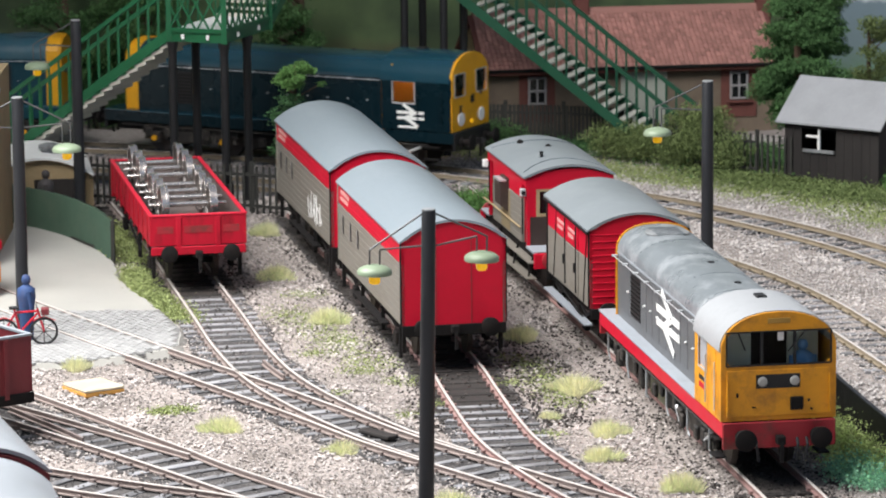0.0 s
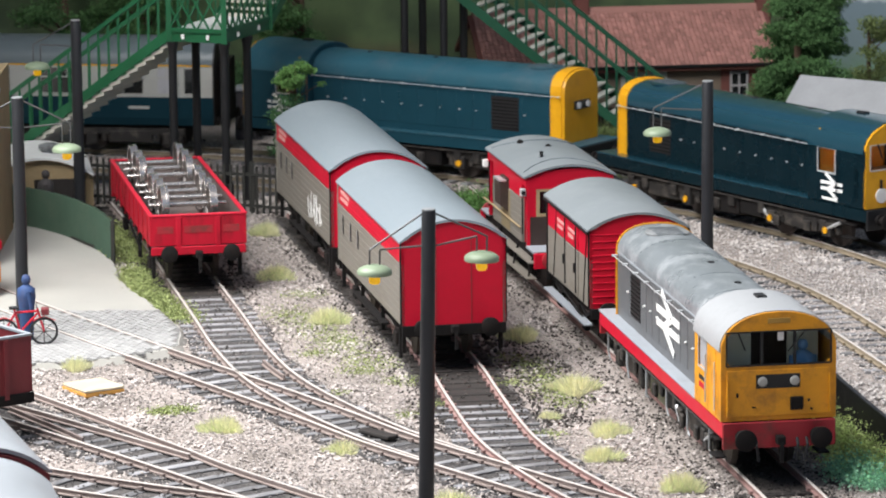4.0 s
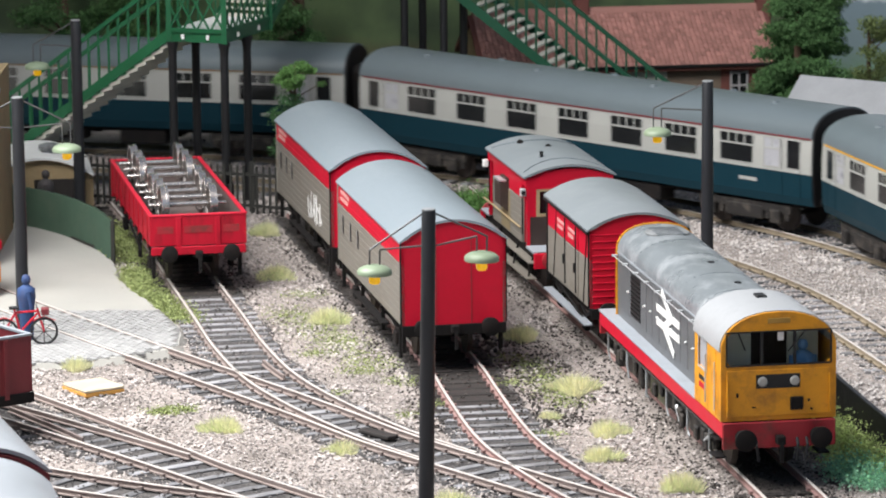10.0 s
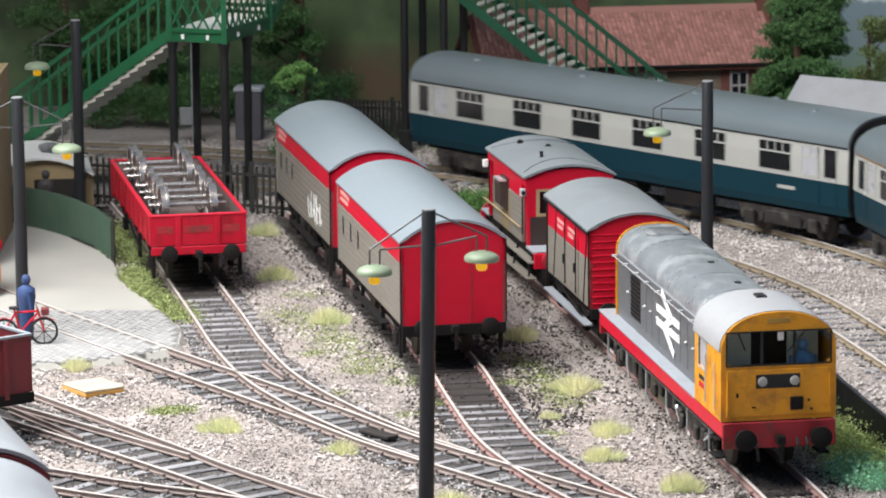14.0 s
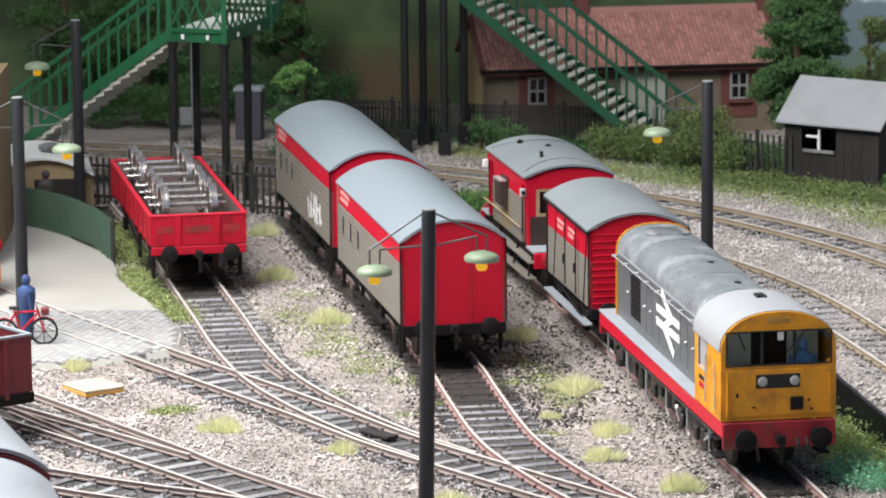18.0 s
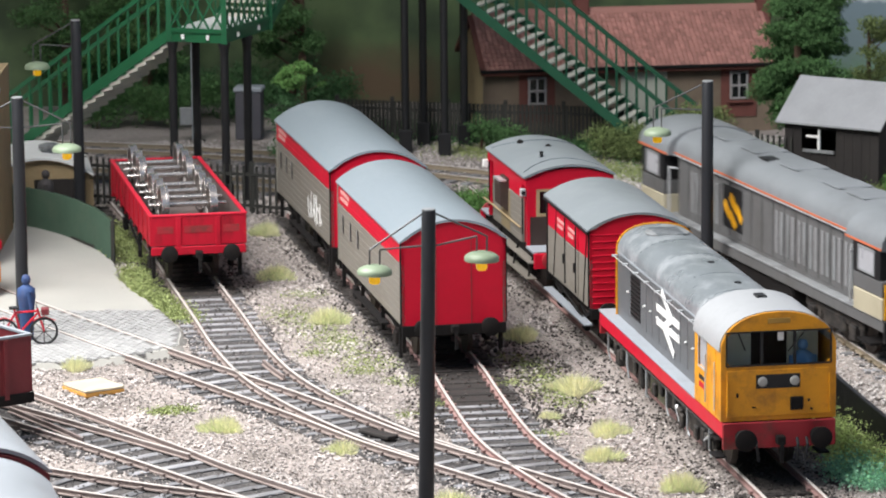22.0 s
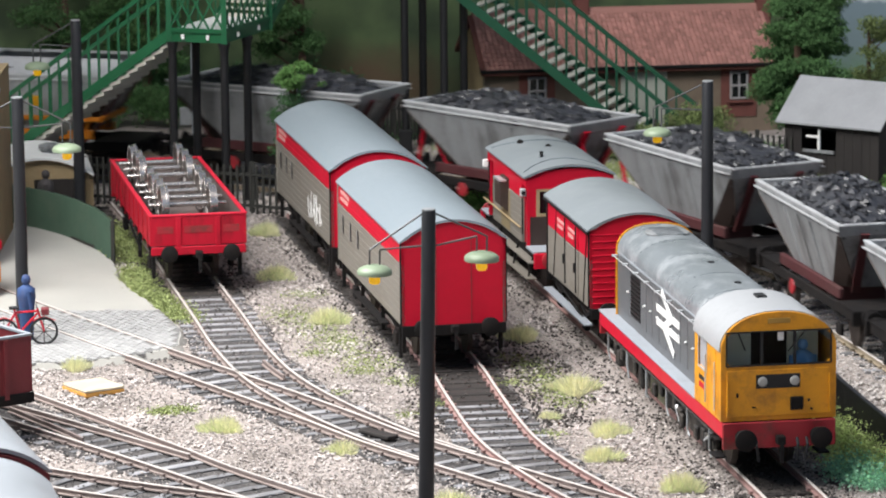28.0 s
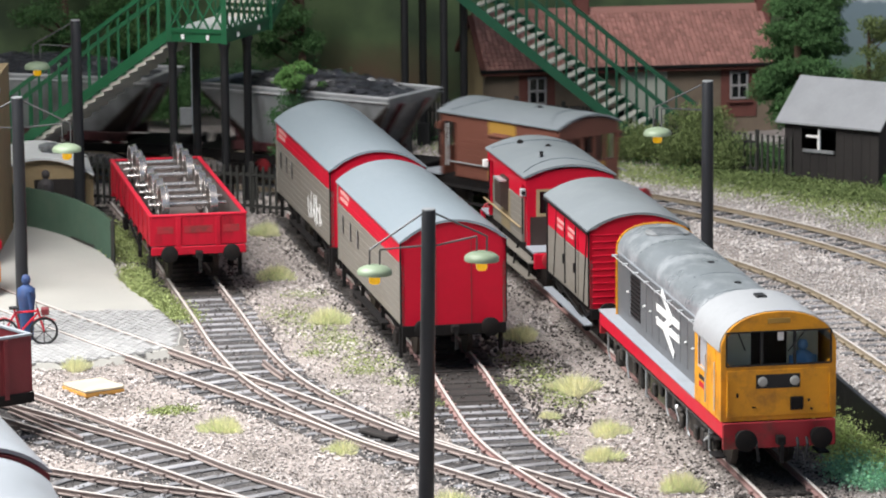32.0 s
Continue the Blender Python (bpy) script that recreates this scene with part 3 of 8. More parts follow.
def class20(name, label, m, grey, worn=False):
    """A single-cab diesel locomotive with a long bonnet; cab at +x."""
    t = thing(name, label, "locomotive", "bonnet diesel locomotives", m)
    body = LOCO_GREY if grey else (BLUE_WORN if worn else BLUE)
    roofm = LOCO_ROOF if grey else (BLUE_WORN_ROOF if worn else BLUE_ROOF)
    yel = YELLOW if grey else YELLOW_BR
    sole = RED if grey else body
    part("underframe", box(B(), -6.3, 6.3, -0.95, 0.95, 0.72, 1.2, 0.04), UNDER, t)
    for y in (1.30, -1.30):
        part("solebar", box(B(), -6.55, 6.55, min(y, y * 0.96), max(y, y * 0.96), 1.02, 1.37, 0.015), sole, t, "red painted solebar stripe" if grey else "")
    part("running_plate", box(B(), -6.55, 3.95, -1.33, 1.33, 1.37, 1.42, 0.01), WALKWAY if grey else roofm, t, "dusty grey running plate")
    for x, s in ((6.5, 1), (-6.5, -1)):
        part("buffer_beam", box(B(), min(x, x + s * 0.08), max(x, x + s * 0.08), -1.30, 1.30, 0.78, 1.38, 0.02), RED_DULL if grey else BLACK, t, "grimy red buffer beam" if grey else "")
        buffers(t, x + s * 0.08, s)
        coupling(t, x + s * 0.08, s)
        for y in (-0.55, 0.4, 0.62):
            bm = rod(B(), (x + s * 0.12, y, 1.0), (x + s * 0.22, y, 0.85), 0.035, 6)
            rod(bm, (x + s * 0.22, y, 0.85), (x + s * 0.20, y * 0.9, 0.5), 0.035, 6)
            part("brake_hose", bm, RUBBER, t)
    # bonnet
    hw = 1.0
    prof = [(hw, 1.42), (hw, 3.02)] + arc(hw, 3.02, 3.70, 12, 2.4)[1:-1] + [(-hw, 3.02), (-hw, 1.42)]
    bon = part("bonnet", prism(B(), [(y, z) for y, z in prof if z <= 3.03], -5.8, 3.95), body, t)
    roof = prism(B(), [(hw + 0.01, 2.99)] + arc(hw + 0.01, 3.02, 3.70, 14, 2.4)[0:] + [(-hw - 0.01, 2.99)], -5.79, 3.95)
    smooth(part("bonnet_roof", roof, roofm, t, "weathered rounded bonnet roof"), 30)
    nose = B()
    loft(nose, [[(-5.8, y, z) for y, z in prof], [(-5.90, y * 0.97, 1.42 + (z - 1.42) * 0.985) for y, z in prof]])
    part("nose_end", nose, yel, t, "yellow warning panel on the bonnet end")
    rim = B()
    for (y0, z0), (y1, z1) in zip(prof, prof[1:]):
        bar(rim, (-5.79, y0 * 1.012, z0), (-5.79, y1 * 1.012, z1 + 0.004), 0.06, 0.06)
        if not grey:
            bar(rim, (-5.60, y0 * 1.018, z0 + 0.006), (-5.60, y1 * 1.018, z1 + 0.012), 0.40, 0.03) if abs(y1 - y0) > 0.01 else box(rim, -5.80, -5.40, min(y0 * 1.0, y0 * 1.018), max(y0 * 1.0, y0 * 1.018), 1.43, 3.03)
    part("nose_edge", rim, yel, t, "yellow painted edge")
    code = part("headcode_box", box(B(), -5.98, -5.88, -0.42, 0.42, 2.45, 2.72, 0.02), BLACK, t, "black headcode panel")
    for y in (0.26, -0.26):
        part("marker_light", rod(B(), (-5.98, y, 2.585), (-6.02, y, 2.585), 0.10, 12), WHITE, code)
    # bonnet side doors, louvres and rails
    for s in (1, -1):
        y = s * (hw + 0.012)
        xs = [-5.35, -4.3, -3.0, -2.45, -1.8, -1.05, -0.3, 0.45, 1.2, 1.95, 2.7, 3.4]
        for a, b in zip(xs, xs[1:]):
            bm = box(B(), a + 0.02, b - 0.02, min(y, y - s * 0.02), max(y, y - s * 0.02), 1.62, 2.84, 0.01)
            if a == -4.3:
                bm.free()
                g = part("grille", box(B(), a + 0.1, b - 0.15, min(y, y - s * 0.02), max(y, y - s * 0.02), 1.70, 2.78), BLACK, t, "dark louvred grille")
                for k in range(9):
                    part("louvre", box(B(), a + 0.12, b - 0.17, min(y, y + s * 0.012), max(y, y + s * 0.012), 1.76 + 0.11 * k, 1.80 + 0.11 * k), UNDER, g)
                continue
            d = part("bonnet_door", bm, body, t)
            bm = rod(B(), (b - 0.14, y, 2.25), (b - 0.14, y + s * 0.05, 2.25), 0.026, 8)
            part("handle", bm, WHITE if grey else HOPPER_RIM, d)
        bm = rod(B(), (-5.75, y + s * 0.10, 2.93), (3.9, y + s * 0.10, 2.93), 0.014, 6)
        for k in range(9):
            x = -5.75 + 9.6 * k / 8
            rod(bm, (x, y, 2.93), (x, y + s * 0.14, 2.93), 0.03, 6)
        part("handrail", bm, HOPPER_RIM, t, "thin pale handrail with knobs")
        part("cantrail_strip", box(B(), -5.77, 3.93, min(y, y - s * 0.03), max(y, y - s * 0.03), 3.0, 3.055, 0.01), WALKWAY if grey else roofm, t, "pale cantrail strip" if grey else "")
        if grey:
            rail_emblem(t, -0.05, y + s * 0.008, 2.33, 1.28, s, 0.95)
    # roof fittings
    bm = turned(B(), [(0.55, 0), (0.55, 0.03), (0.45, 0.045), (0.02, 0.045)], 24, Matrix.Translation((-4.6, 0, 3.665)))
    fan = smooth(part("fan_grille", bm, HOPPER if grey else roofm, t, "round roof fan grille"))
    for k in range(7):
        part("grille_bar", bar(B(), (-4.6 - 0.5 + k * 0.16, -0.36, 3.715), (-4.6 - 0.5 + k * 0.16, 0.36, 3.715), 0.03, 0.02), LOCO_ROOF, fan)
    for x, y in ((-0.4, 0.1), (2.2, 0.12)):
        part("roof_vent", turned(B(), [(0.09, 0), (0.09, 0.04), (0.04, 0.06)], 12, Matrix.Translation((x, y, 3.67))), BLACK, t, "small round exhaust port")
    for x in (-3.5, -1.6, 0.9, 3.0):
        bm = B()
        pts = [(y, 3.02 + 0.68 * (1 - abs(y / 1.0) ** 2.4) ** (1 / 2.4)) for y in np.linspace(-0.95, 0.95, 13)]
        for (ya, za), (yb, zb) in zip(pts, pts[1:]):
            bar(bm, (x, ya, za + 0.002), (x, yb, zb + 0.002), 0.02, 0.008)
        part("roof_seam", bm, roofm, t)
    # cab
    hw = 1.32
    cprof = [(hw, 1.40), (hw, 3.02)] + arc(hw, 3.02, 3.86, 14, 2.15)[1:-1] + [(-hw, 3.02), (-hw, 1.40)]
    for s in (1, -1):
        y = s * hw
        w = B()
        for a, b, c, d in ((3.95, 4.35, 1.40, 3.10), (4.35, 5.15, 1.40, 2.28), (4.35, 5.15, 2.98, 3.10), (5.15, 6.48, 1.40, 3.10)):
            box(w, a, b, min(y, y - s * 0.07), max(y, y - s * 0.07), c, d)
        side = part("cab_side", w, YELLOW if grey else body, t)
        part("side_window_frame", box(box(box(box(B(), 4.33, 4.37, min(y, y + s * 0.015), max(y, y + s * 0.015), 2.29, 2.96), 5.13, 5.17, min(y, y + s * 0.015), max(y, y + s * 0.015), 2.29, 2.96), 4.33, 5.17, min(y, y + s * 0.015), max(y, y + s * 0.015), 2.24, 2.29), 4.33, 5.17, min(y, y + s * 0.015), max(y, y + s * 0.015), 2.96, 3.0), HOPPER_RIM, side)
        # the grey cab's pane is opaque pale, painting the reflection in it
        part("side_pane", box(B(), 4.36, 5.14, min(y - s * 0.04, y - s * 0.03), max(y - s * 0.04, y - s * 0.03), 2.28, 2.98), mat_pale_pane if grey else GLASS, side, "cab side window")
        door = part("cab_door", box(B(), 5.38, 6.02, min(y, y + s * 0.012), max(y, y + s * 0.012), 1.45, 3.02, 0.02), YELLOW if grey else body, side)
        part("handrail", rod(rod(B(), (5.28, y + s * 0.07, 1.6), (5.28, y + s * 0.07, 2.7), 0.02, 6), (6.14, y + s * 0.07, 1.6), (6.14, y + s * 0.07, 2.7), 0.016, 6), HOPPER_RIM if grey else body, side)
        for k in range(2):
            part("footstep", box(B(), 5.4, 6.0, min(y, y - s * 0.25), max(y, y - s * 0.25), 0.45 + 0.4 * k, 0.49 + 0.4 * k), UNDER, t)
        if grey:
            part("number_bar", box(B(), 4.4, 5.05, min(y, y + s * 0.008), max(y, y + s * 0.008), 1.98, 2.08), BLACK, side, "plain dark number bar")
            part("builder_plate", box(B(), 4.4, 5.0, min(y, y + s * 0.008), max(y, y + s * 0.008), 1.80, 1.92), RED, side, "small red plate")
        else:
            rail_emblem(t, 5.0, y + s * 0.008, 1.88, 0.70, s, 0.7)
            part("number_bar", box(B(), 4.55, 5.25, min(y, y + s * 0.008), max(y, y + s * 0.008), 1.46, 1.54), WHITE, side, "plain pale number bar")
    # cab front with its window openings
    f = B()
    gaps = [(-1.2, 1.2, 2.66, 3.42)] if grey else [(-1.14, -0.40, 2.50, 3.24), (0.40, 1.14, 2.50, 3.24)]
    x0, x1 = 6.42, 6.50
    box(f, x0, x1, -hw, hw, 1.40, 2.66 if grey else 2.50)
    if grey:
        box(f, x0, x1, -hw, -1.2, 2.66, 3.10)
        box(f, x0, x1, 1.2, hw, 2.66, 3.10)
        prism(f, [(1.16, 3.40), (-1.16, 3.40)] + [(y, z) for y, z in cprof if z > 3.40][::-1], x0, x1)
        for s in (1, -1):
            prism(f, [(s * 1.2, 3.10), (s * 1.2, 3.30), (s * 1.08, 3.42), (s * 1.19, 3.42), (s * 1.29, 3.22), (s * hw, 3.10)], x0, x1)
            prism(f, [(s * 1.2, 2.66), (s * 1.2, 2.76), (s * 1.10, 2.66)], x0 + 0.004, x1 + 0.002)
    else:
        for a, b in ((-hw * 0.985, -1.14), (-0.40, 0.40), (1.14, hw * 0.985)):
            box(f, x0, x1, a, b, 2.50, 3.24)
        prism(f, [(hw * 0.97, 3.24), (-hw * 0.97, 3.24)] + [(y, z) for y, z in cprof if z > 3.24][::-1], x0, x1)
    front = part("cab_front", f, yel, t, "yellow cab front")
    for a, b, c, d in gaps:
        part("windscreen", box(B(), 6.44, 6.455, a, b, c, d), GLASS, front, "clear cab windscreen").visible_shadow = False
        fr = B()
        for p, q in (((a, c), (b, c)), ((b, c), (b, d)), ((b, d), (a, d)), ((a, d), (a, c))):
            bar(fr, (6.50, p[0], p[1]), (6.50, q[0], q[1]), 0.035, 0.035)
        part("window_seal", fr, BLACK if grey else HOPPER_RIM, front)
        part("wiper", bar(bar(B(), (6.53, (a + b) / 2 + 0.5 * (b - a) * 0.5, d), (6.53, (a + b) / 2 + 0.2, c + 0.3), 0.025), (6.53, a + 0.25, d + 0.02), (6.53, a + 0.42, d - 0.4), 0.03), BLACK, front)
    if grey:
        for y in (-0.38, 0.38):
            part("window_pillar", box(B(), 6.40, 6.47, y - 0.03, y + 0.03, 2.66, 3.42), BLACK, front)
        part("paper_sign", box(B(), 6.458, 6.464, -0.02, 0.12, 3.20, 3.40), WHITE, front, "small white card in the window")
        panel = part("marker_panel", box(B(), 6.50, 6.53, -0.54, 0.50, 2.12, 2.46, 0.02), BLACK, front, "black marker light panel")
        for y in (0.36, -0.38):
            part("marker_light", turned(B(), [(0.11, 0), (0.11, 0.03), (0.07, 0.05)], 16, Matrix.Translation((6.53, y, 2.29)) @ pose(0, 0, 0, 0, 90, 0)), COACH_GREY, panel, "round white marker light")
        for y, z, w2, h2 in ((-0.98, 1.95, 0.05, 0.10), (0.72, 1.60, 0.06, 0.05), (-0.62, 1.70, 0.09, 0.03), (0.66, 1.80, 0.05, 0.06)):
            part("front_bracket", box(B(), 6.52, 6.56, y, y + w2, z, z + h2, 0.01), UNDER, front, "grimy lamp bracket")
        part("nose_door", box(B(), 6.495, 6.525, -1.2, 1.16, 1.50, 2.56, 0.03), yel, front)
        part("lamp_socket", box(B(), 6.52, 6.58, 0.26, 0.56, 1.62, 1.92, 0.02), UNDER, front, "square grey socket cover")
        part("headcode_recess", box(B(), 6.49, 6.515, -0.26, 0.26, 3.60, 3.72, 0.02), OCHRE, front)
        for y in (-1.19, 1.16):
            part("front_handrail", rod(B(), (6.56, y, 1.55), (6.56, y, 2.42), 0.025, 6), YELLOW, front)
    else:
        for y in (0.72, -0.72):
            part("headcode_disc", turned(B(), [(0.22, 0), (0.22, 0.03), (0.18, 0.04)], 20, Matrix.Translation((6.51, y, 1.76)) @ pose(0, 0, 0, 0, 90, 0)), WHITE, front, "round white headcode disc")
        part("tail_lamp", rod(B(), (6.5, 0.05, 1.62), (6.56, 0.05, 1.62), 0.07, 10), AMBER, front, "small glowing lamp")
        for y in (0.66, 0.12, 0.0, -0.78):
            part("lamp_bracket", box(B(), 6.5, 6.55, y, y + 0.07, 2.2 + y * 0.3, 2.45 + y * 0.3), BLACK, front)
    cr = prism(B(), [(hw + 0.03, 2.98)] + arc(hw + 0.03, 3.02, 3.88, 16, 2.15) + [(-hw - 0.03, 2.98), (-hw + 0.05, 2.98)] + arc(hw - 0.05, 3.02, 3.82, 16, 2.15)[::-1] + [(hw - 0.05, 2.98)], 3.9, 6.42)
    smooth(part("cab_roof", cr, CAB_ROOF if grey else roofm, t, "whitened dusty cab roof" if grey else ""), 30)
    part("cab_floor", box(B(), 3.95, 6.42, -1.25, 1.25, 1.42, 2.15), FIG_DARK, t)
    # in the blue cabs the bulkhead's orange paints the glow of the interior
    part("cab_bulkhead", prism(B(), [(y * 0.96, z - 0.03) for y, z in cprof], 3.92, 3.98), BLACK if grey else ORANGE, t)
    part("cab_rear_wall", prism(B(), [(y * 0.985, z - 0.01) for y, z in cprof], 3.87, 3.917), body, t)
    # pale panels added behind the outer panes stand in for reflection on them
    if grey:
        for y in (-0.78, 0.78):
            part("bulkhead_panel", box(B(), 5.55, 5.60, y - 0.36, y + 0.36, 2.2, 3.45), PANE_SHEEN, t, "pale green panel standing in for reflection in the windscreen")
    if not grey:
        part("cab_lamp", box(B(), 4.3, 5.2, -0.7, 0.7, 3.62, 3.66), CAB_GLOW, t, "glowing orange cab lamp")
        # ochre partition added forward so the windows look filled with orange light
        part("cab_partition", box(B(), 4.25, 4.30, -1.2, 1.2, 2.15, 3.5), OCHRE, t)
    part("control_desk", box(B(), 5.7, 6.3, 0.2, 1.15, 2.1, 2.5, 0.05), UNDER, t)
    part("horn_cover", box(B(), 4.6, 4.95, -0.12, 0.12, 3.86, 3.93, 0.02), BLACK, t)
    # bogies, tanks
    for x in (3.35, -3.35):
        bogie(t, x, 2.6, 0.53, 1.08, yellow=not grey)
    part("fuel_tank", box(B(), -1.3, 0.4, -1.18, 1.18, 0.35, 1.02, 0.06), mat("olive_tank", (0.06, 0.06, 0.035), 0.6) if grey else UNDER, t, "olive green fuel tank" if grey else "")
    for s in (1, -1):
        r = random.Random(5)
        for k in range(16):
            x = -5.6 + 0.72 * k
            z = r.uniform(0.5, 0.85)
            if k % 3 == 0 and not grey:
                continue
            if k % 3 == 0:
                part("sand_pipe", rod(rod(B(), (x, s * 1.27, 0.95), (x + 0.08, s * 1.29, z - 0.2), 0.035, 6), (x + 0.08, s * 1.29, z - 0.2), (x + 0.22, s * 1.27, 0.34), 0.025, 6), HOPPER, t, "grimy pipe run")
            else:
                part("gear_box", box(B(), x - 0.13, x + 0.15, min(s * 1.18, s * 1.28), max(s * 1.18, s * 1.28), z - 0.2, z + 0.12, 0.03), BOGIE, t)
        part("air_line", rod(B(), (-5.9, s * 1.26, 0.93), (5.6, s * 1.26, 0.93), 0.03, 6), BOGIE, t)
        part("battery_box", box(B(), 0.5, 1.6, min(s * 0.85, s * 1.2), max(s * 0.85, s * 1.2), 0.45, 1.0, 0.05), UNDER, t)
        part("air_pipe", rod(B(), (4.6, s * 1.22, 0.55), (5.3, s * 1.22, 0.85), 0.05, 8), HOPPER_RIM, t, "pale sanding pipe")
        part("air_pipe", rod(B(), (1.7, s * 1.22, 0.75), (2.2, s * 1.22, 0.4), 0.05, 8), HOPPER_RIM, t, "pale sanding pipe")
    return t


def coach(name, label, m, stripe, stripe_from=-9.6, windows=7, first=False):
    """A long main-line coach in two-tone livery."""
    t = thing(name, label, "railway coach", "coaches of the passenger train", m)
    L, hw = 9.75, 1.38
    part("body_lower", prism(B(), [(1.28, 0.95), (1.35, 1.2), (hw, 1.93), (-hw, 1.93), (-1.35, 1.2), (-1.28, 0.95)], -L, L), COACH_BLUE, t, "blue lower body panels")
    part("body_upper", prism(B(), [(hw, 1.93), (hw, 2.5), (1.34, 3.0), (-1.34, 3.0), (-hw, 2.5), (-hw, 1.93)], -L, L), COACH_GREY, t, "pale grey upper body panels")
    smooth(part("roof", prism(B(), [(1.37, 2.98)] + arc(1.37, 3.0, 3.78, 16, 2.2) + [(-1.37, 2.98)], -L, L), COACH_ROOF, t, "smooth grey arched roof"), 30)
    for s in (1, -1):
        part("cantrail_stripe", box(B(), max(stripe_from, -L + 0.05), L - 0.05, min(s * 1.345, s * 1.375), max(s * 1.345, s * 1.375), 2.94, 2.985), stripe, t)
        part("waist_line", box(B(), -L, L, min(s * hw, s * (hw + 0.008)), max(s * hw, s * (hw + 0.008)), 1.90, 1.95), COACH_GREY, t)
        xs = [-6.8 + 13.6 * k / (windows - 1) for k in range(windows)]
        ww = 0.64 if not first else 0.60
        for x, w, tall in [(x, ww, 1) for x in xs] + [(-9.05, 0.24, 0), (9.05, 0.24, 0), (-8.2, 0.30, 2), (8.2, 0.30, 2)]:
            y = s * (hw + 0.004)
            z0, z1 = 2.03, 2.86
            fr = B()
            for a, b, c, d in ((-w - 0.03, w + 0.03, z0 - 0.03, z0), (-w - 0.03, w + 0.03, z1, z1 + 0.03), (-w - 0.03, -w, z0, z1), (w, w + 0.03, z0, z1)):
                box(fr, x + a, x + b, min(y - s * 0.05, y + s * 0.015), max(y - s * 0.05, y + s * 0.015), c, d)
            win = part("window", fr, COACH_GREY, t, "pale window frame")
            part("pane", box(B(), x - w, x + w, min(y - s * 0.04, y), max(y - s * 0.04, y), z0, z1), GLASS_DARK if tall != 2 else mat_pale_pane, win)
            if tall:
                bm = box(B(), x - w, x + w, min(y, y + s * 0.012), max(y, y + s * 0.012), 2.535, 2.585)
                for k in ((-0.5, 0, 0.5) if tall == 1 else (0,)):
                    box(bm, x + k * w - 0.02, x + k * w + 0.02, min(y, y + s * 0.012), max(y, y + s * 0.012), 2.585, z1)
                part("toplight", bm, COACH_GREY, win)
        for x in (-8.95, 8.95):
            part("door_seam", box(box(B(), x - 0.36, x - 0.345, min(s * hw, s * (hw + 0.006)), max(s * hw, s * (hw + 0.006)), 1.1, 2.9), x + 0.345, x + 0.36, min(s * hw, s * (hw + 0.006)), max(s * hw, s * (hw + 0.006)), 1.1, 2.9), COACH_BLUE, t)
            part("door_handle", rod(B(), (x + 0.25, s * hw, 1.95), (x + 0.25, s * (hw + 0.06), 1.95), 0.04, 8), HOPPER_RIM, t)
        part("name_board", box(B(), 6.9, 7.6, min(s * 1.36, s * 1.384), max(s * 1.36, s * 1.384), 1.50, 1.60), COACH_GREY, t, "illegible pale lettering bar")
    for s in (1, -1):
        part("end_wall", prism(B(), [(1.26, 0.95), (1.36, 1.9), (1.33, 3.0)] + arc(1.33, 3.0, 3.72, 12, 2.2)[1:-1] + [(-1.33, 3.0), (-1.36, 1.9), (-1.26, 0.95)], min(s * L, s * (L + 0.05)), max(s * L, s * (L + 0.05))), BLACK, t, "black coach end")
        bm = prism(B(), [(0.5, 1.0), (0.5, 2.9), (0.38, 3.1), (-0.38, 3.1), (-0.5, 2.9), (-0.5, 1.0)], min(s * (L + 0.05), s * (L + 0.42)), max(s * (L + 0.05), s * (L + 0.42)))
        part("gangway", bm, UNDER, t, "black folded gangway bellows")
        buffers(t, s * (L + 0.02), s, r=0.22)
        bogie(t, s * 6.9, 2.6, 0.46, 1.1, yellow=False)
    part("underframe", box(B(), -9.2, 9.2, -1.1, 1.1, 0.82, 1.0), UNDER, t)
    for x, w, h in ((-2.6, 1.4, 0.5), (0.2, 0.9, 0.42), (2.7, 1.6, 0.5)):
        for s in (1, -1):
            part("equipment_box", box(B(), x - w / 2, x + w / 2, min(s * 0.5, s * 1.2), max(s * 0.5, s * 1.2), 0.9 - h, 0.88, 0.04), UNDER, t)
    for k in range(7):
        part("roof_vent", turned(B(), [(0.11, 0), (0.15, 0.05), (0.1, 0.11), (0.02, 0.12)], 10, Matrix.Translation((-7.5 + 2.5 * k, 0.45 if k % 2 else -0.45, 3.68))), COACH_ROOF, t)
    return t


# frosted door glass, and painted reflection on the grey cab's side panes
mat_pale_pane = mat("frosted_and_reflecting_pane", (0.36, 0.36, 0.38), 0.3, var=0.12, size=0.4)


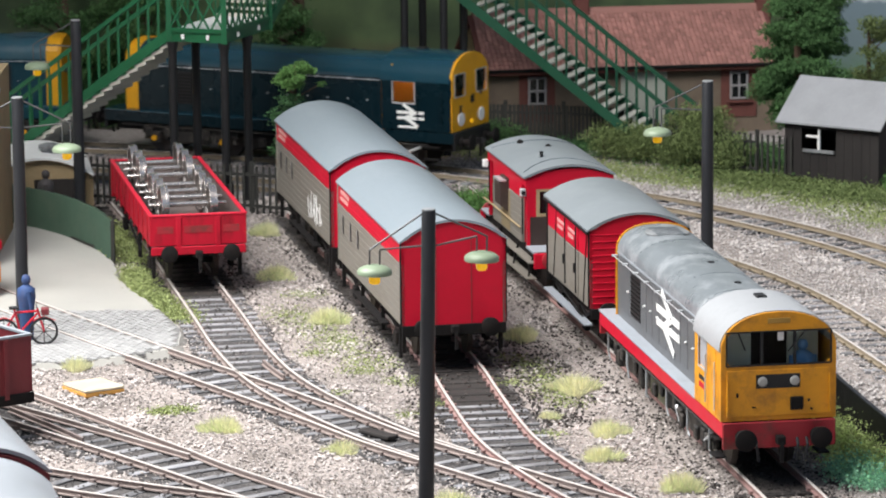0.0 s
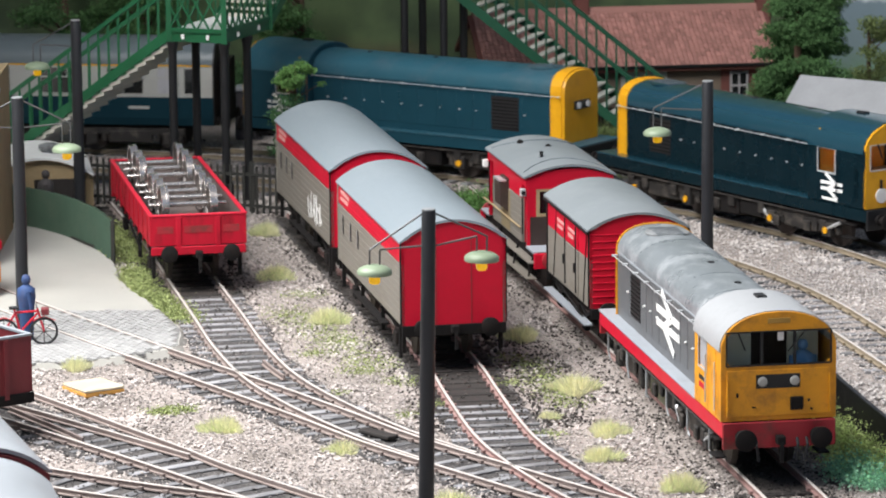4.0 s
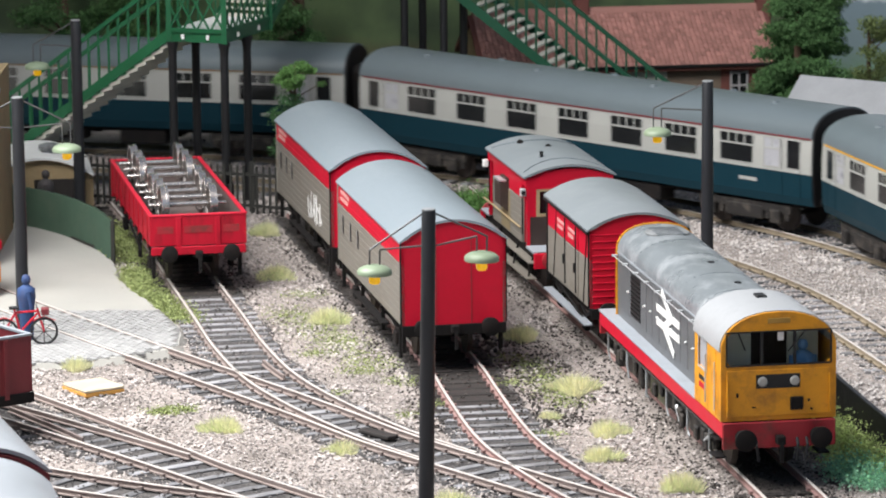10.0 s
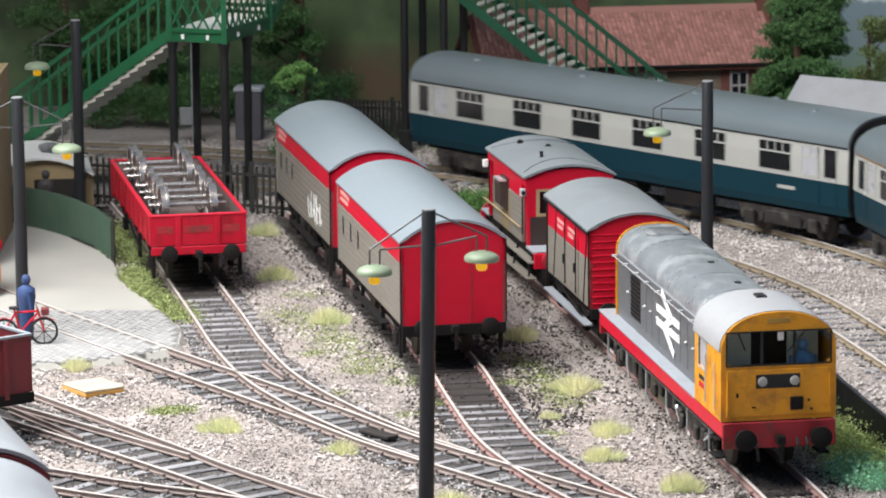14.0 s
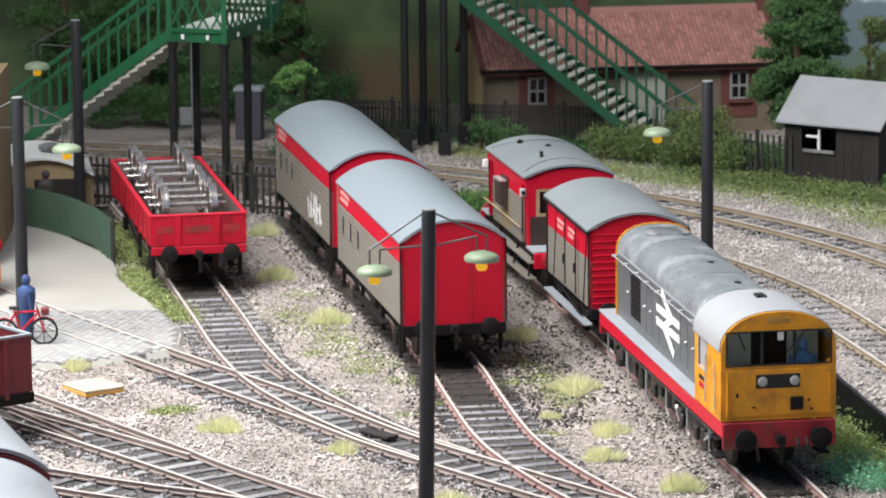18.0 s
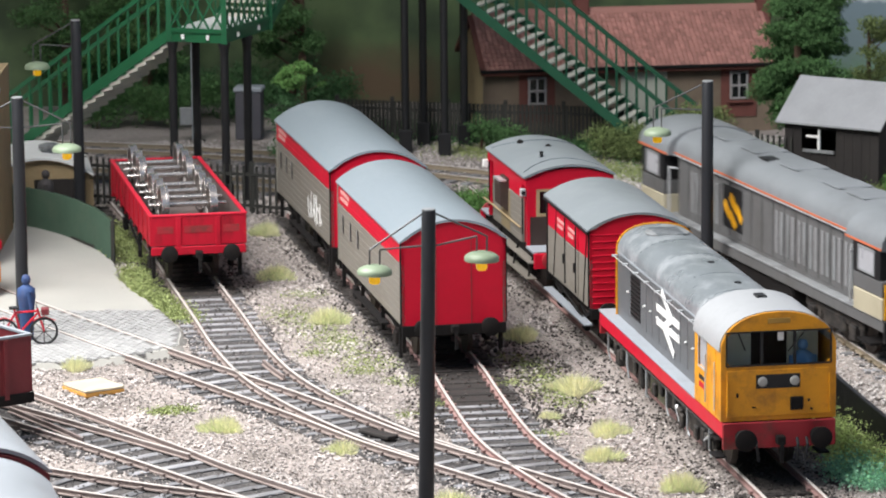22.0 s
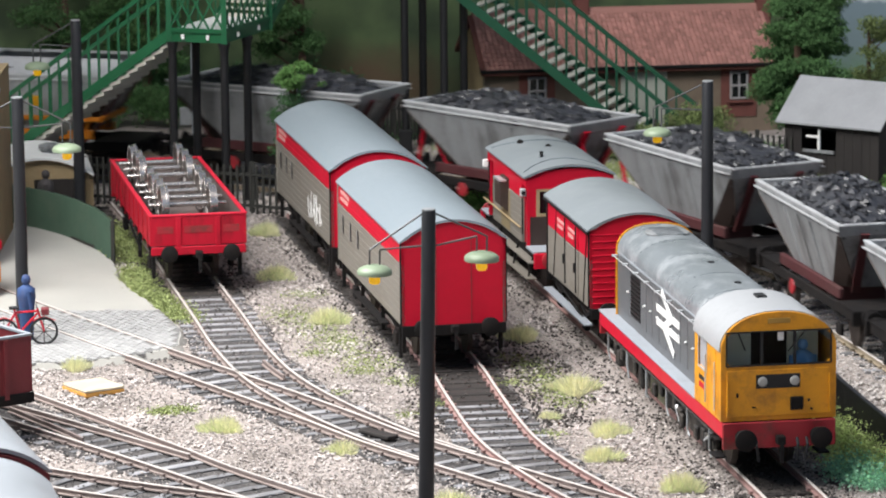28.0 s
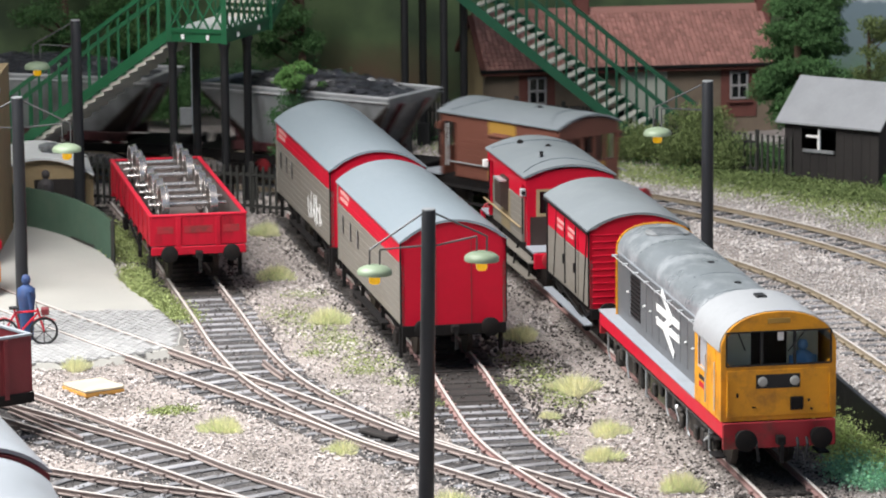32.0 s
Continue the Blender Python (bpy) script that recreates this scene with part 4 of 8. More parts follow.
def class58(name, label, m):
    """A long grey freight locomotive: narrow engine room between wider full-width cabs."""
    t = thing(name, label, "locomotive", "", m)
    L, E0, C0, W = 9.1, 6.75, 7.2, 1.34
    side_m = mat("freight_grey_paint", (0.115, 0.115, 0.115), 0.5, var=0.22, size=0.9, stain=(0.055, 0.05, 0.045), stain_amt=0.65, stain_size=0.9, stretch=(1, 1, 0.35))
    pale = mat("rubbed_pale_grey_paint", (0.25, 0.25, 0.255), 0.5, var=0.2, size=0.5, stain=(0.10, 0.10, 0.10), stain_amt=0.6, stain_size=0.5)
    roof_m = mat("dusty_pale_grey_roof", (0.185, 0.198, 0.208), 0.40, var=0.16, size=1.6, bump=0.06, stain=(0.12, 0.125, 0.13), stain_amt=0.5, stain_size=1.4)
    cream = mat("cream_cab_panel", (0.40, 0.36, 0.26), 0.55, var=0.14, size=0.7, stain=(0.24, 0.20, 0.13), stain_amt=0.5)
    cant = mat("orange_cantrail_line", (0.50, 0.13, 0.06), 0.5, var=0.1)
    part("solebar", box(B(), -L, L, -1.30, 1.30, 0.98, 1.28, 0.02), side_m, t)
    part("walkway", box(B(), -L, L, -1.33, 1.33, 1.28, 1.33, 0.01), HOPPER, t, "dusty pale walkway")
    part("engine_room", box(B(), -E0, E0, -1.04, 1.04, 1.33, 3.12, 0.02), side_m, t, "dark grey narrow body side")
    smooth(part("roof", prism(B(), [(1.14, 3.10)] + arc(1.14, 3.13, 3.80, 16, 2.3) + [(-1.14, 3.10)], -E0, E0), roof_m, t, "dusty light grey roof"), 30)
    for s in (1, -1):
        def Y(a, b):
            return (min(s * a, s * b), max(s * a, s * b))
        part("cantrail_line", box(B(), -E0, E0, *Y(1.13, 1.155), 3.10, 3.15, 0.005), cant, t, "thin orange cantrail line")
        part("gutter", box(B(), -E0, E0, *Y(1.13, 1.16), 3.05, 3.085), HOPPER_RIM, t)
        for k in range(16):
            x = -6.6 + 0.825 * k
            pan = part("side_panel", box(B(), x, x + 0.75, *Y(1.04, 1.07), 1.45, 3.0, 0.015), side_m, t)
            if k in (0, 1, 2, 3, 4, 5, 6, 12, 13, 14):
                for j in range(2):
                    part("grille_slat", box(B(), x + 0.06 + 0.36 * j, x + 0.22 + 0.36 * j, *Y(1.07, 1.10), 1.62, 2.78, 0.01), pale if (k + j) % 2 else HOPPER, pan, "pale vertical grille slat")
            else:
                part("door_panel", box(B(), x + 0.06, x + 0.69, *Y(1.07, 1.08), 1.7, 2.85, 0.01), side_m, pan)
        em = part("sector_emblem", box(B(), 1.45, 2.95, *Y(1.085, 1.09), 1.68, 2.86), BLACK, t, "dark emblem panel")
        for dx, dz in ((0.1, 0.55), (0.55, 0.30), (1.0, 0.55), (0.55, 0.80)):
            part("emblem_diamond", bar(B(), (1.45 + dx - 0.06, s * 1.093, 1.68 + dz - 0.22), (1.45 + dx + 0.38, s * 1.093, 1.68 + dz + 0.12), 0.01, 0.26), YELLOW_BR, em, "yellow painted diamond")
        for x in (-E0 - 0.1, E0 + 0.1):
            part("cab_handrail", rod(rod(B(), (x, s * 1.28, 1.4), (x, s * 1.28, 2.7), 0.03, 6), (x, s * 1.28, 2.7), (x - math.copysign(0.25, x), s * 1.12, 2.7), 0.03, 6), HOPPER_RIM, t, "pale bent handrail")
    for e in (1, -1):
        def X(a, b):
            return (min(e * a, e * b), max(e * a, e * b))
        low = part("cab_lower", box(B(), *X(C0, L), -W, W, 1.28, 1.86, 0.03), cream, t, "cream lower cab panel")
        part("cab_band", box(B(), *X(C0, L - 0.02), -W + 0.005, W - 0.005, 1.862, 2.28, 0.02), side_m, t, "grey band below the cab windows")
        part("cab_front_panel", box(B(), *X(L, L + 0.04), -1.28, 1.28, 1.3, 2.2, 0.02), YELLOW_BR, low, "yellow warning front")
        cab = part("cab_upper", box(B(), *X(C0, L - 0.12), -W, W, 2.282, 3.12), BLACK, t, "black upper cab")
        rp = [(W + 0.04, 3.06), (W + 0.04, 3.12)] + arc(W + 0.04, 3.13, 3.84, 16, 2.2)[1:-1] + [(-W - 0.04, 3.12), (-W - 0.04, 3.06)]
        smooth(part("cab_roof", prism(B(), rp, *X(C0 - 0.45, L + 0.05)), roof_m, t, "wide overhanging cab roof"), 30)
        for s in (1, -1):
            part("cab_cantrail", box(B(), *X(C0 - 0.45, L + 0.05), min(s * (W + 0.04), s * (W + 0.05)), max(s * (W + 0.04), s * (W + 0.05)), 3.07, 3.13), cant, t, "thin orange line")
            fr = B()
            for a, b, c, d in ((7.52, 8.62, 2.34, 2.40), (7.52, 8.62, 2.94, 3.0), (7.52, 7.58, 2.40, 2.94), (8.56, 8.62, 2.40, 2.94)):
                box(fr, *X(a, b), min(s * W, s * (W + 0.02)), max(s * W, s * (W + 0.02)), c, d)
            w = part("cab_window", fr, HOPPER, cab, "grey window frame")
            part("pane", box(B(), *X(7.58, 8.56), min(s * W, s * (W + 0.008)), max(s * W, s * (W + 0.008)), 2.40, 2.94), mat_pale_pane, w)
        part("windscreen", box(B(), *X(L - 0.12, L - 0.09), -1.18, 1.18, 2.34, 3.0), GLASS, cab, "clear windscreen")
        part("recess_wall", box(B(), *X(E0, C0), -0.85, 0.85, 1.33, 3.12), BLACK, t)
        part("buffer_beam", box(B(), *X(L, L + 0.1), -1.3, 1.3, 0.7, 1.28, 0.02), BLACK, t)
        buffers(t, e * (L + 0.1), e)
        coupling(t, e * (L + 0.1), e)
        bogie(t, e * 5.4, 2.9, 0.53, 1.05, yellow=False)
        wheelset(t, e * 5.4, 0.53)
        part("bogie_step", box(B(), *X(7.4, 8.3), -1.3, 1.3, 0.5, 0.56), UNDER, t)
    part("fuel_tank", box(B(), -2.6, 2.6, -1.2, 1.2, 0.35, 0.98, 0.06), UNDER, t)
    for x in (-5.2, -3.5, -0.4, 2.6, 5.0):
        part("roof_hatch", box(B(), x - 0.6, x + 0.6, -0.5, 0.5, 3.775, 3.815, 0.02), roof_m, t)
    part("roof_grille", box(B(), 0.9, 1.5, 0.2, 0.6, 3.76, 3.80), BLACK, t)
    return t


def hopper(name, label, m, canopy=False, frame=None, ends=None, coal_seed=1, pale=False):
    """A high-sided hopper wagon loaded with coal."""
    t = thing(name, label, "hopper wagon", "coal hopper wagons of the freight train", m)
    frame = frame or BROWN_RED
    side_m = HOPPER_PALE if pale else HOPPER
    X, W, ZT, ZM, ZB = 3.65, 1.47, 3.30, 2.62, 1.45
    def ring(x, y, z, cx, cy):
        """Eight points round the body at z, its corners cut by cx and cy."""
        out = []
        for sx, sy in ((1, 1), (-1, 1), (-1, -1), (1, -1)):
            a, b = (sx * x, sy * (y - cy), z), (sx * (x - cx), sy * y, z)
            out += [a, b] if sx * sy > 0 else [b, a]
        return out

    rings = [ring(X, W, ZT, 0.02, 0.02), ring(3.57, 1.43, ZM + 0.42, 0.10, 0.05), ring(2.40, 0.94, ZB, 0.75, 0.40)]
    bm = B()
    a, c, b = [[bm.verts.new(p) for p in r] for r in rings]
    ins = [bm.verts.new((p[0] * 0.97, p[1] * 0.94, ZT)) for p in rings[0]]
    deep = [bm.verts.new((p[0] * 0.93, p[1] * 0.9, ZT - 0.5)) for p in rings[0]]
    for r0, r1 in ((a, c), (c, b), (ins, a), (deep, ins)):
        for i in range(8):
            bm.faces.new((r0[i], r0[(i + 1) % 8], r1[(i + 1) % 8], r1[i]))
    bm.faces.new(b)
    bm.faces.new(deep)
    part("hopper_body", bm, side_m, t, "dusty grey sloping hopper body")
    for k in (0, 2, 4, 6):
        q = [Vector(rings[1][k]), Vector(rings[1][k + 1]), Vector(rings[2][k + 1]), Vector(rings[2][k])]
        nn = (q[1] - q[0]).cross(q[3] - q[0]).normalized()
        if nn.x * q[0].x < 0:
            nn = -nn
        bm = B()
        lo = [bm.verts.new(v + nn * 0.004) for v in q]
        hi = [bm.verts.new(v + nn * 0.03) for v in q]
        bm.faces.new(lo)
        bm.faces.new(hi)
        for i in range(4):
            bm.faces.new((lo[i], lo[(i + 1) % 4], hi[(i + 1) % 4], hi[i]))
        part("corner_sheet", bm, END_BROWN, t, "sooty brown corner sheet")
    for s in (1, -1):
        part("rim", box(B(), -X - 0.03, X + 0.03, min(s * W, s * (W - 0.12)), max(s * W, s * (W - 0.12)), ZT - 0.01, ZT + 0.05, 0.012), HOPPER_RIM, t, "worn bright top rim")
        part("end_rim", box(B(), min(s * X, s * (X - 0.12)), max(s * X, s * (X - 0.12)), -W + 0.12, W - 0.12, ZT - 0.01, ZT + 0.05, 0.012), HOPPER_RIM, t)
        part("side_lip", box(B(), -X, X, min(s * W, s * (W + 0.05)), max(s * W, s * (W + 0.05)), ZT - 0.145, ZT - 0.105), HOPPER_RIM, t)
        for k in range(-3, 4):
            part("side_seam", box(B(), k * 0.95 - 0.012, k * 0.95 + 0.012, min(s * 1.44, s * 1.463), max(s * 1.44, s * 1.463), ZM + 0.45, ZT - 0.15), side_m, t)
        part("panel_patch", box(B(), 1.3, 2.3, min(s * 1.448, s * 1.466), max(s * 1.448, s * 1.466), ZM + 0.47, ZT - 0.17), HOPPER_PALE, t, "rubbed pale panel")
        for k in (-1, 0, 1):
            part("side_rib", bar(B(), (k * 1.1, s * 1.44, ZM + 0.4), (k * 0.95, s * 0.95, ZB + 0.05), 0.07, 0.05), side_m, t)
        for y in (0.62, -0.62):
            part("end_strap", bar(B(), (s * 2.50, y, 1.35), (s * 3.66, y * 1.2, ZT - 0.22), 0.22, 0.06), ends or END_STRAP, t, "painted end strap")
            if ends:
                part("end_post", bar(B(), (s * 3.95, y, 1.17), (s * 3.40, y * 1.2, ZM + 0.15), 0.09, 0.09), ends, t, "red end post")
        part("end_slope", bar(B(), (s * 2.36, 0, 1.50), (s * 3.53, 0, ZM + 0.40), 1.7, 0.02), END_BROWN, t, "sooty dark end slope")
        part("cradle_beam", box(B(), -2.6, 2.6, min(s * 0.95, s * 1.1), max(s * 0.95, s * 1.1), 1.2, 1.5, 0.03), frame, t, "rust brown cradle beam")
        part("solebar", box(B(), -4.15, 4.15, min(s * 1.0, s * 1.12), max(s * 1.0, s * 1.12), 0.85, 1.12, 0.02), UNDER, t)
        part("headstock", box(B(), min(s * 4.1, s * 4.2), max(s * 4.1, s * 4.2), -1.25, 1.25, 0.8, 1.2, 0.02), UNDER, t)
        part("end_platform", box(B(), min(s * 2.6, s * 4.12), max(s * 2.6, s * 4.12), -1.15, 1.15, 1.12, 1.17), UNDER, t)
        buffers(t, s * 4.2, s)
        wheelset(t, s * 2.75, 0.46)
        for y in (1.05, -1.05):
            sy = 1 if y > 0 else -1
            bm = box(B(), s * 2.75 - 0.18, s * 2.75 + 0.18, min(y, y + sy * 0.12), max(y, y + sy * 0.12), 0.3, 0.62, 0.03)
            bar(bm, (s * 2.75 - 0.65, y, 0.85), (s * 2.75, y, 0.68), 0.08, 0.06)
            bar(bm, (s * 2.75 + 0.65, y, 0.85), (s * 2.75, y, 0.68), 0.08, 0.06)
            part("axle_guard", bm, UNDER, t)
        part("brake_wheel", turned(B(), [(0.2, 0), (0.22, 0.03), (0.2, 0.06)], 14, Matrix.Translation((s * 1.4, s * 1.14, 0.8)) @ pose(0, 0, 0, 90, 0, 0)), RED_DULL, t, "small red brake wheel")
        part("discharge_gear", box(B(), min(s * 0.3, s * 1.2), max(s * 0.3, s * 1.2), -0.7, 0.7, 0.75, 1.4, 0.08), frame, t)
    if frame is ORANGE:
        for s in (1, -1):
            part("side_frame_bar", box(B(), -2.95, 2.95, min(s * 1.10, s * 1.22), max(s * 1.10, s * 1.22), 1.80, 1.96, 0.02), ORANGE, t, "orange frame bar")
            part("end_frame_bar", box(B(), min(s * 2.85, s * 2.97), max(s * 2.85, s * 2.97), -1.1, 1.1, 1.80, 1.96, 0.02), ORANGE, t, "orange frame bar")
            for x in (-2.5, -1.2, 0.0, 1.2, 2.5):
                part("frame_leg", bar(B(), (x, s * 1.14, 1.82), (x * 0.94, s * 1.04, 1.45), 0.09), ORANGE, t)
            part("side_patch", bar(B(), (-0.75, s * 1.33, 2.62), (-0.75, s * 1.245, 2.28), 0.35, 0.02), YELLOW_BR, t, "yellow painted patch")
    zc = ZT - 0.16
    if canopy:
        zc = ZT + 0.02
        for s in (1, -1):
            for k in range(3):
                x = -3.62 + 2.42 * k
                bm = B()
                p = [(x, s * 1.46, ZT + 0.06), (x + 2.38, s * 1.46, ZT + 0.06), (x + 2.38, s * 0.92, ZT + 0.52), (x, s * 0.92, ZT + 0.52)]
                top = [bm.verts.new(q) for q in p]
                bot = [bm.verts.new((q[0], q[1] - s * 0.05, q[2] - 0.05)) for q in p]
                bm.faces.new(top)
                bm.faces.new(bot[::-1])
                for i in range(4):
                    bm.faces.new((top[i], top[(i + 1) % 4], bot[(i + 1) % 4], bot[i]))
                part("canopy_panel", bm, HOPPER_WHITE if pale else HOPPER, t, "sloping canopy panel")
            if s > 0:
                for x in (-1.21, 1.21):
                    part("cross_brace", box(B(), x - 0.05, x + 0.05, -0.9, 0.9, ZT + 0.40, ZT + 0.47), HOPPER_RIM, t, "pale cross brace")
            for x in (-2.4, 0.0, 2.4):
                part("panel_latch", bar(B(), (x, s * 1.30, ZT + 0.235), (x + 0.9, s * 1.30, ZT + 0.235), 0.05, 0.05), HOPPER, t)
            part("canopy_edge", box(B(), -3.6, 3.6, min(s * 0.93, s * 0.86), max(s * 0.93, s * 0.86), ZT + 0.44, ZT + 0.52), HOPPER_RIM, t)
            bm = prism(B(), [(1.46, ZT + 0.05), (0.92, ZT + 0.52), (-0.92, ZT + 0.52), (-1.46, ZT + 0.05)], min(s * 3.6, s * 3.66), max(s * 3.6, s * 3.66))
            part("canopy_end", bm, HOPPER, t, "grimy canopy end sheet")
    # coal heap: a rough mound with broken lumps over it
    r = np.random.default_rng(coal_seed)
    nx, ny = 34, 14
    hx, hy = (3.4, 0.84) if canopy else (3.42, 1.32)
    gx, gy = np.meshgrid(np.linspace(-hx, hx, nx), np.linspace(-hy, hy, ny))
    cx = r.uniform(-0.8, 0.8)
    peak = r.uniform(0.50, 0.68) if not canopy else 0.12
    hz = zc + peak * np.clip(1 - (np.abs(gx - cx) / 3.6) ** 2.2, 0, 1) * np.clip(1 - (np.abs(gy) / 1.45) ** 2, 0, 1) - 0.12 * (np.abs(gx) > hx * 0.97)
    hz += r.normal(0, 0.035, hz.shape) + 0.06 * np.sin(gx * 2.7 + coal_seed) * np.cos(gy * 3.1)
    v = np.c_[gx.ravel(), gy.ravel(), hz.ravel()]
    i0 = (np.arange(ny - 1)[:, None] * nx + np.arange(nx - 1)).ravel()
    raw("coal_load", v, np.c_[i0, i0 + 1, i0 + nx + 1, i0 + nx], COAL, t, "heaped black coal")
    n = 620 if not canopy else 260
    k = r.integers(0, len(v), n)
    pts = v[k] + np.c_[r.uniform(-0.1, 0.1, n), r.uniform(-0.08, 0.08, n), r.uniform(-0.03, 0.05, n)]
    sv, sf = scatter_mesh(pts, r.uniform(0.05, 0.16, n), coal_seed, "stone", 0.8)
    tagged(raw("coal_lumps", sv, sf, COAL, t, "loose lumps of coal"), kind="stuff")
    return t


def brake_van(name, label, m, red, group=""):
    """A goods brake van with verandas, side duckets and long footboards."""
    t = thing(name, label, "brake van", "brake vans", m)
    up = RED if red else BAUXITE
    lo = GREY_SIDE if red else BAUXITE
    C, R2 = 1.95, 2.62
    # cabin walls as planks
    for s in (1, -1):
        y = s * 1.22
        part("cabin_lower_wall", box(B(), -C, C, min(y, y - s * 0.08), max(y, y - s * 0.08), 1.2, 2.45), lo, t)
        part("cabin_upper_wall", box(B(), -C, C, min(y, y - s * 0.08), max(y, y - s * 0.08), 2.45, 3.12), up, t)
        for k in range(7):
            part("plank", box(B(), -C, C, min(y, y + s * 0.012), max(y, y + s * 0.012), 1.24 + 0.172 * k, 1.395 + 0.172 * k, 0.006), lo, t)
        part("ochre_panel", box(B(), -0.75, 0.45, min(y + s * 0.013, y + s * 0.02), max(y + s * 0.013, y + s * 0.02), 1.25, 2.42 if red else 3.05), OCHRE_GREY if red else OCHRE, t)
        du = prism(B(), [(s * 1.22, 1.75), (s * 1.22, 2.72), (s * 1.30, 2.72), (s * 1.47, 2.55), (s * 1.47, 1.95)], -0.55, 0.25)
        d = part("ducket", du, END_BROWN if red else BAUXITE, t, "projecting lookout ducket")
        part("ducket_top", bar(B(), (-0.56, s * 1.40, 2.66), (0.26, s * 1.40, 2.66), 0.20, 0.05), HOPPER_RIM if red else BAUXITE, d)
        part("long_handrail", rod(B(), (-2.9, y + s * 0.08, 1.65), (2.1, y + s * 0.08, 1.65), 0.025, 6), BUFF if red else HOPPER, t, "long side handrail")
        for x0, x1 in ((C, R2), (-R2, -C)):
            part("veranda_lower_side", box(B(), x0 + (0.6 if x0 > 0 else 0.0), x1 - (0.0 if x0 > 0 else 0.6), min(y, y - s * 0.06), max(y, y - s * 0.06), 1.2, 2.1), lo, t)
            part("veranda_top_side", box(B(), x0, x1, min(y, y - s * 0.06), max(y, y - s * 0.06), 2.85, 3.12), up, t)
        for x in (R2 - 0.05, -R2 + 0.05):
            part("veranda_post", box(B(), x - 0.06, x + 0.06, min(y, y - s * 0.09), max(y, y - s * 0.09), 1.2, 3.1), up if red else BAUXITE, t)
            part("grab_rail", rod(B(), (x + (0.3 if x < 0 else -0.3), y + s * 0.05, 1.5), (x + (0.3 if x < 0 else -0.3), y + s * 0.05, 2.8), 0.02, 6), UNDER if red else WHITE, t)
            lamp = part("side_lamp", box(B(), x - 0.07, x + 0.07, min(y + s * 0.02, y + s * 0.18), max(y + s * 0.02, y + s * 0.18), 2.60, 2.82, 0.02), WHITE if red and x < 0 else (HOPPER_RIM if red else BAUXITE), t, "side lamp")
            part("lens", rod(B(), (x + math.copysign(0.07, x), y + s * 0.10, 2.71), (x + math.copysign(0.10, x), y + s * 0.10, 2.71), 0.055, 10), BLACK, lamp)
        for z, yy in ((0.42, 1.42), (0.86, 1.36)):
            part("footboard", box(B(), -3.5, 3.5, min(s * (yy - 0.28), s * yy), max(s * (yy - 0.28), s * yy), z, z + 0.05, 0.01), GREY_SIDE if red else UNDER, t, "long wooden footboard")
        for x in (-3.2, -1.2, 1.2, 3.2):
            part("footboard_hanger", bar(B(), (x, s * 1.15, 1.1), (x, s * 1.32, 0.42), 0.05), UNDER, t)
        part("solebar", box(B(), -3.6, 3.6, min(s * 1.0, s * 1.12), max(s * 1.0, s * 1.12), 0.9, 1.2, 0.02), UNDER, t)
    for e in (1, -1):
        x = e * C
        w = B()
        box(w, min(x, x - e * 0.08), max(x, x - e * 0.08), -1.14, 1.14, 1.2, 2.1)
        for a, b in ((-1.14, -0.85), (-0.35, 0.35), (0.85, 1.14)):
            box(w, min(x, x - e * 0.08), max(x, x - e * 0.08), a, b, 2.1, 2.8)
        box(w, min(x, x - e * 0.08), max(x, x - e * 0.08), -1.14, 1.14, 2.8, 3.12)
        wall = part("cabin_end_wall", w, up if red else BAUXITE, t)
        for a in (-0.6, 0.6):
            fr = B()
            for p, q in (((a - 0.25, 2.1), (a + 0.25, 2.1)), ((a + 0.25, 2.1), (a + 0.25, 2.8)), ((a + 0.25, 2.8), (a - 0.25, 2.8)), ((a - 0.25, 2.8), (a - 0.25, 2.1)), ((a, 2.1), (a, 2.8))):
                bar(fr, (x, p[0], p[1]), (x, q[0], q[1]), 0.06)
            part("window_frame", fr, BUFF if red else BAUXITE, wall, "tan window frame" if red else "")
            part("pane", box(B(), min(x - e * 0.05, x - e * 0.04), max(x - e * 0.05, x - e * 0.04), a - 0.25, a + 0.25, 2.1, 2.8), GLASS_DARK, wall)
        xe = e * R2
        en = part("veranda_end", box(B(), min(xe, xe - e * 0.07), max(xe, xe - e * 0.07), -1.2, 1.2, 1.2, 2.02), END_BROWN if red else BAUXITE, t)
        part("end_ochre_panel", box(B(), min(xe, xe + e * 0.01), max(xe, xe + e * 0.01), -0.65, 0.45, 1.25, 1.98), END_BROWN if red else OCHRE, en)
        part("end_top_rail", prism(B(), [(1.24, 2.78), (1.24, 3.10)] + segment(1.24, 3.1, 3.34, 8)[1:-1] + [(-1.24, 3.10), (-1.24, 2.78)], min(xe, xe - e * 0.07), max(xe, xe - e * 0.07)), up if red else BAUXITE, t)
        if red:
            for y in (-0.9, -0.3, 0.3, 0.9):
                part("window_post", box(B(), min(xe, xe - e * 0.06), max(xe, xe - e * 0.06), y - 0.05, y + 0.05, 2.09, 2.78), BUFF, t, "tan window post")
            for z in (2.02, 2.72):
                part("window_rail", box(B(), min(xe, xe - e * 0.062), max(xe, xe - e * 0.062), -0.95, 0.95, z, z + 0.07), BUFF, t)
            part("end_pane", box(B(), min(xe - e * 0.07, xe - e * 0.08), max(xe - e * 0.07, xe - e * 0.08), -0.95, 0.95, 2.03, 2.78), GLASS_DARK, t)
            for y in (-1.08, 1.08):
                part("end_panel", box(B(), min(xe, xe - e * 0.064), max(xe, xe - e * 0.064), y - 0.13, y + 0.13, 2.02, 2.80), RED, t)
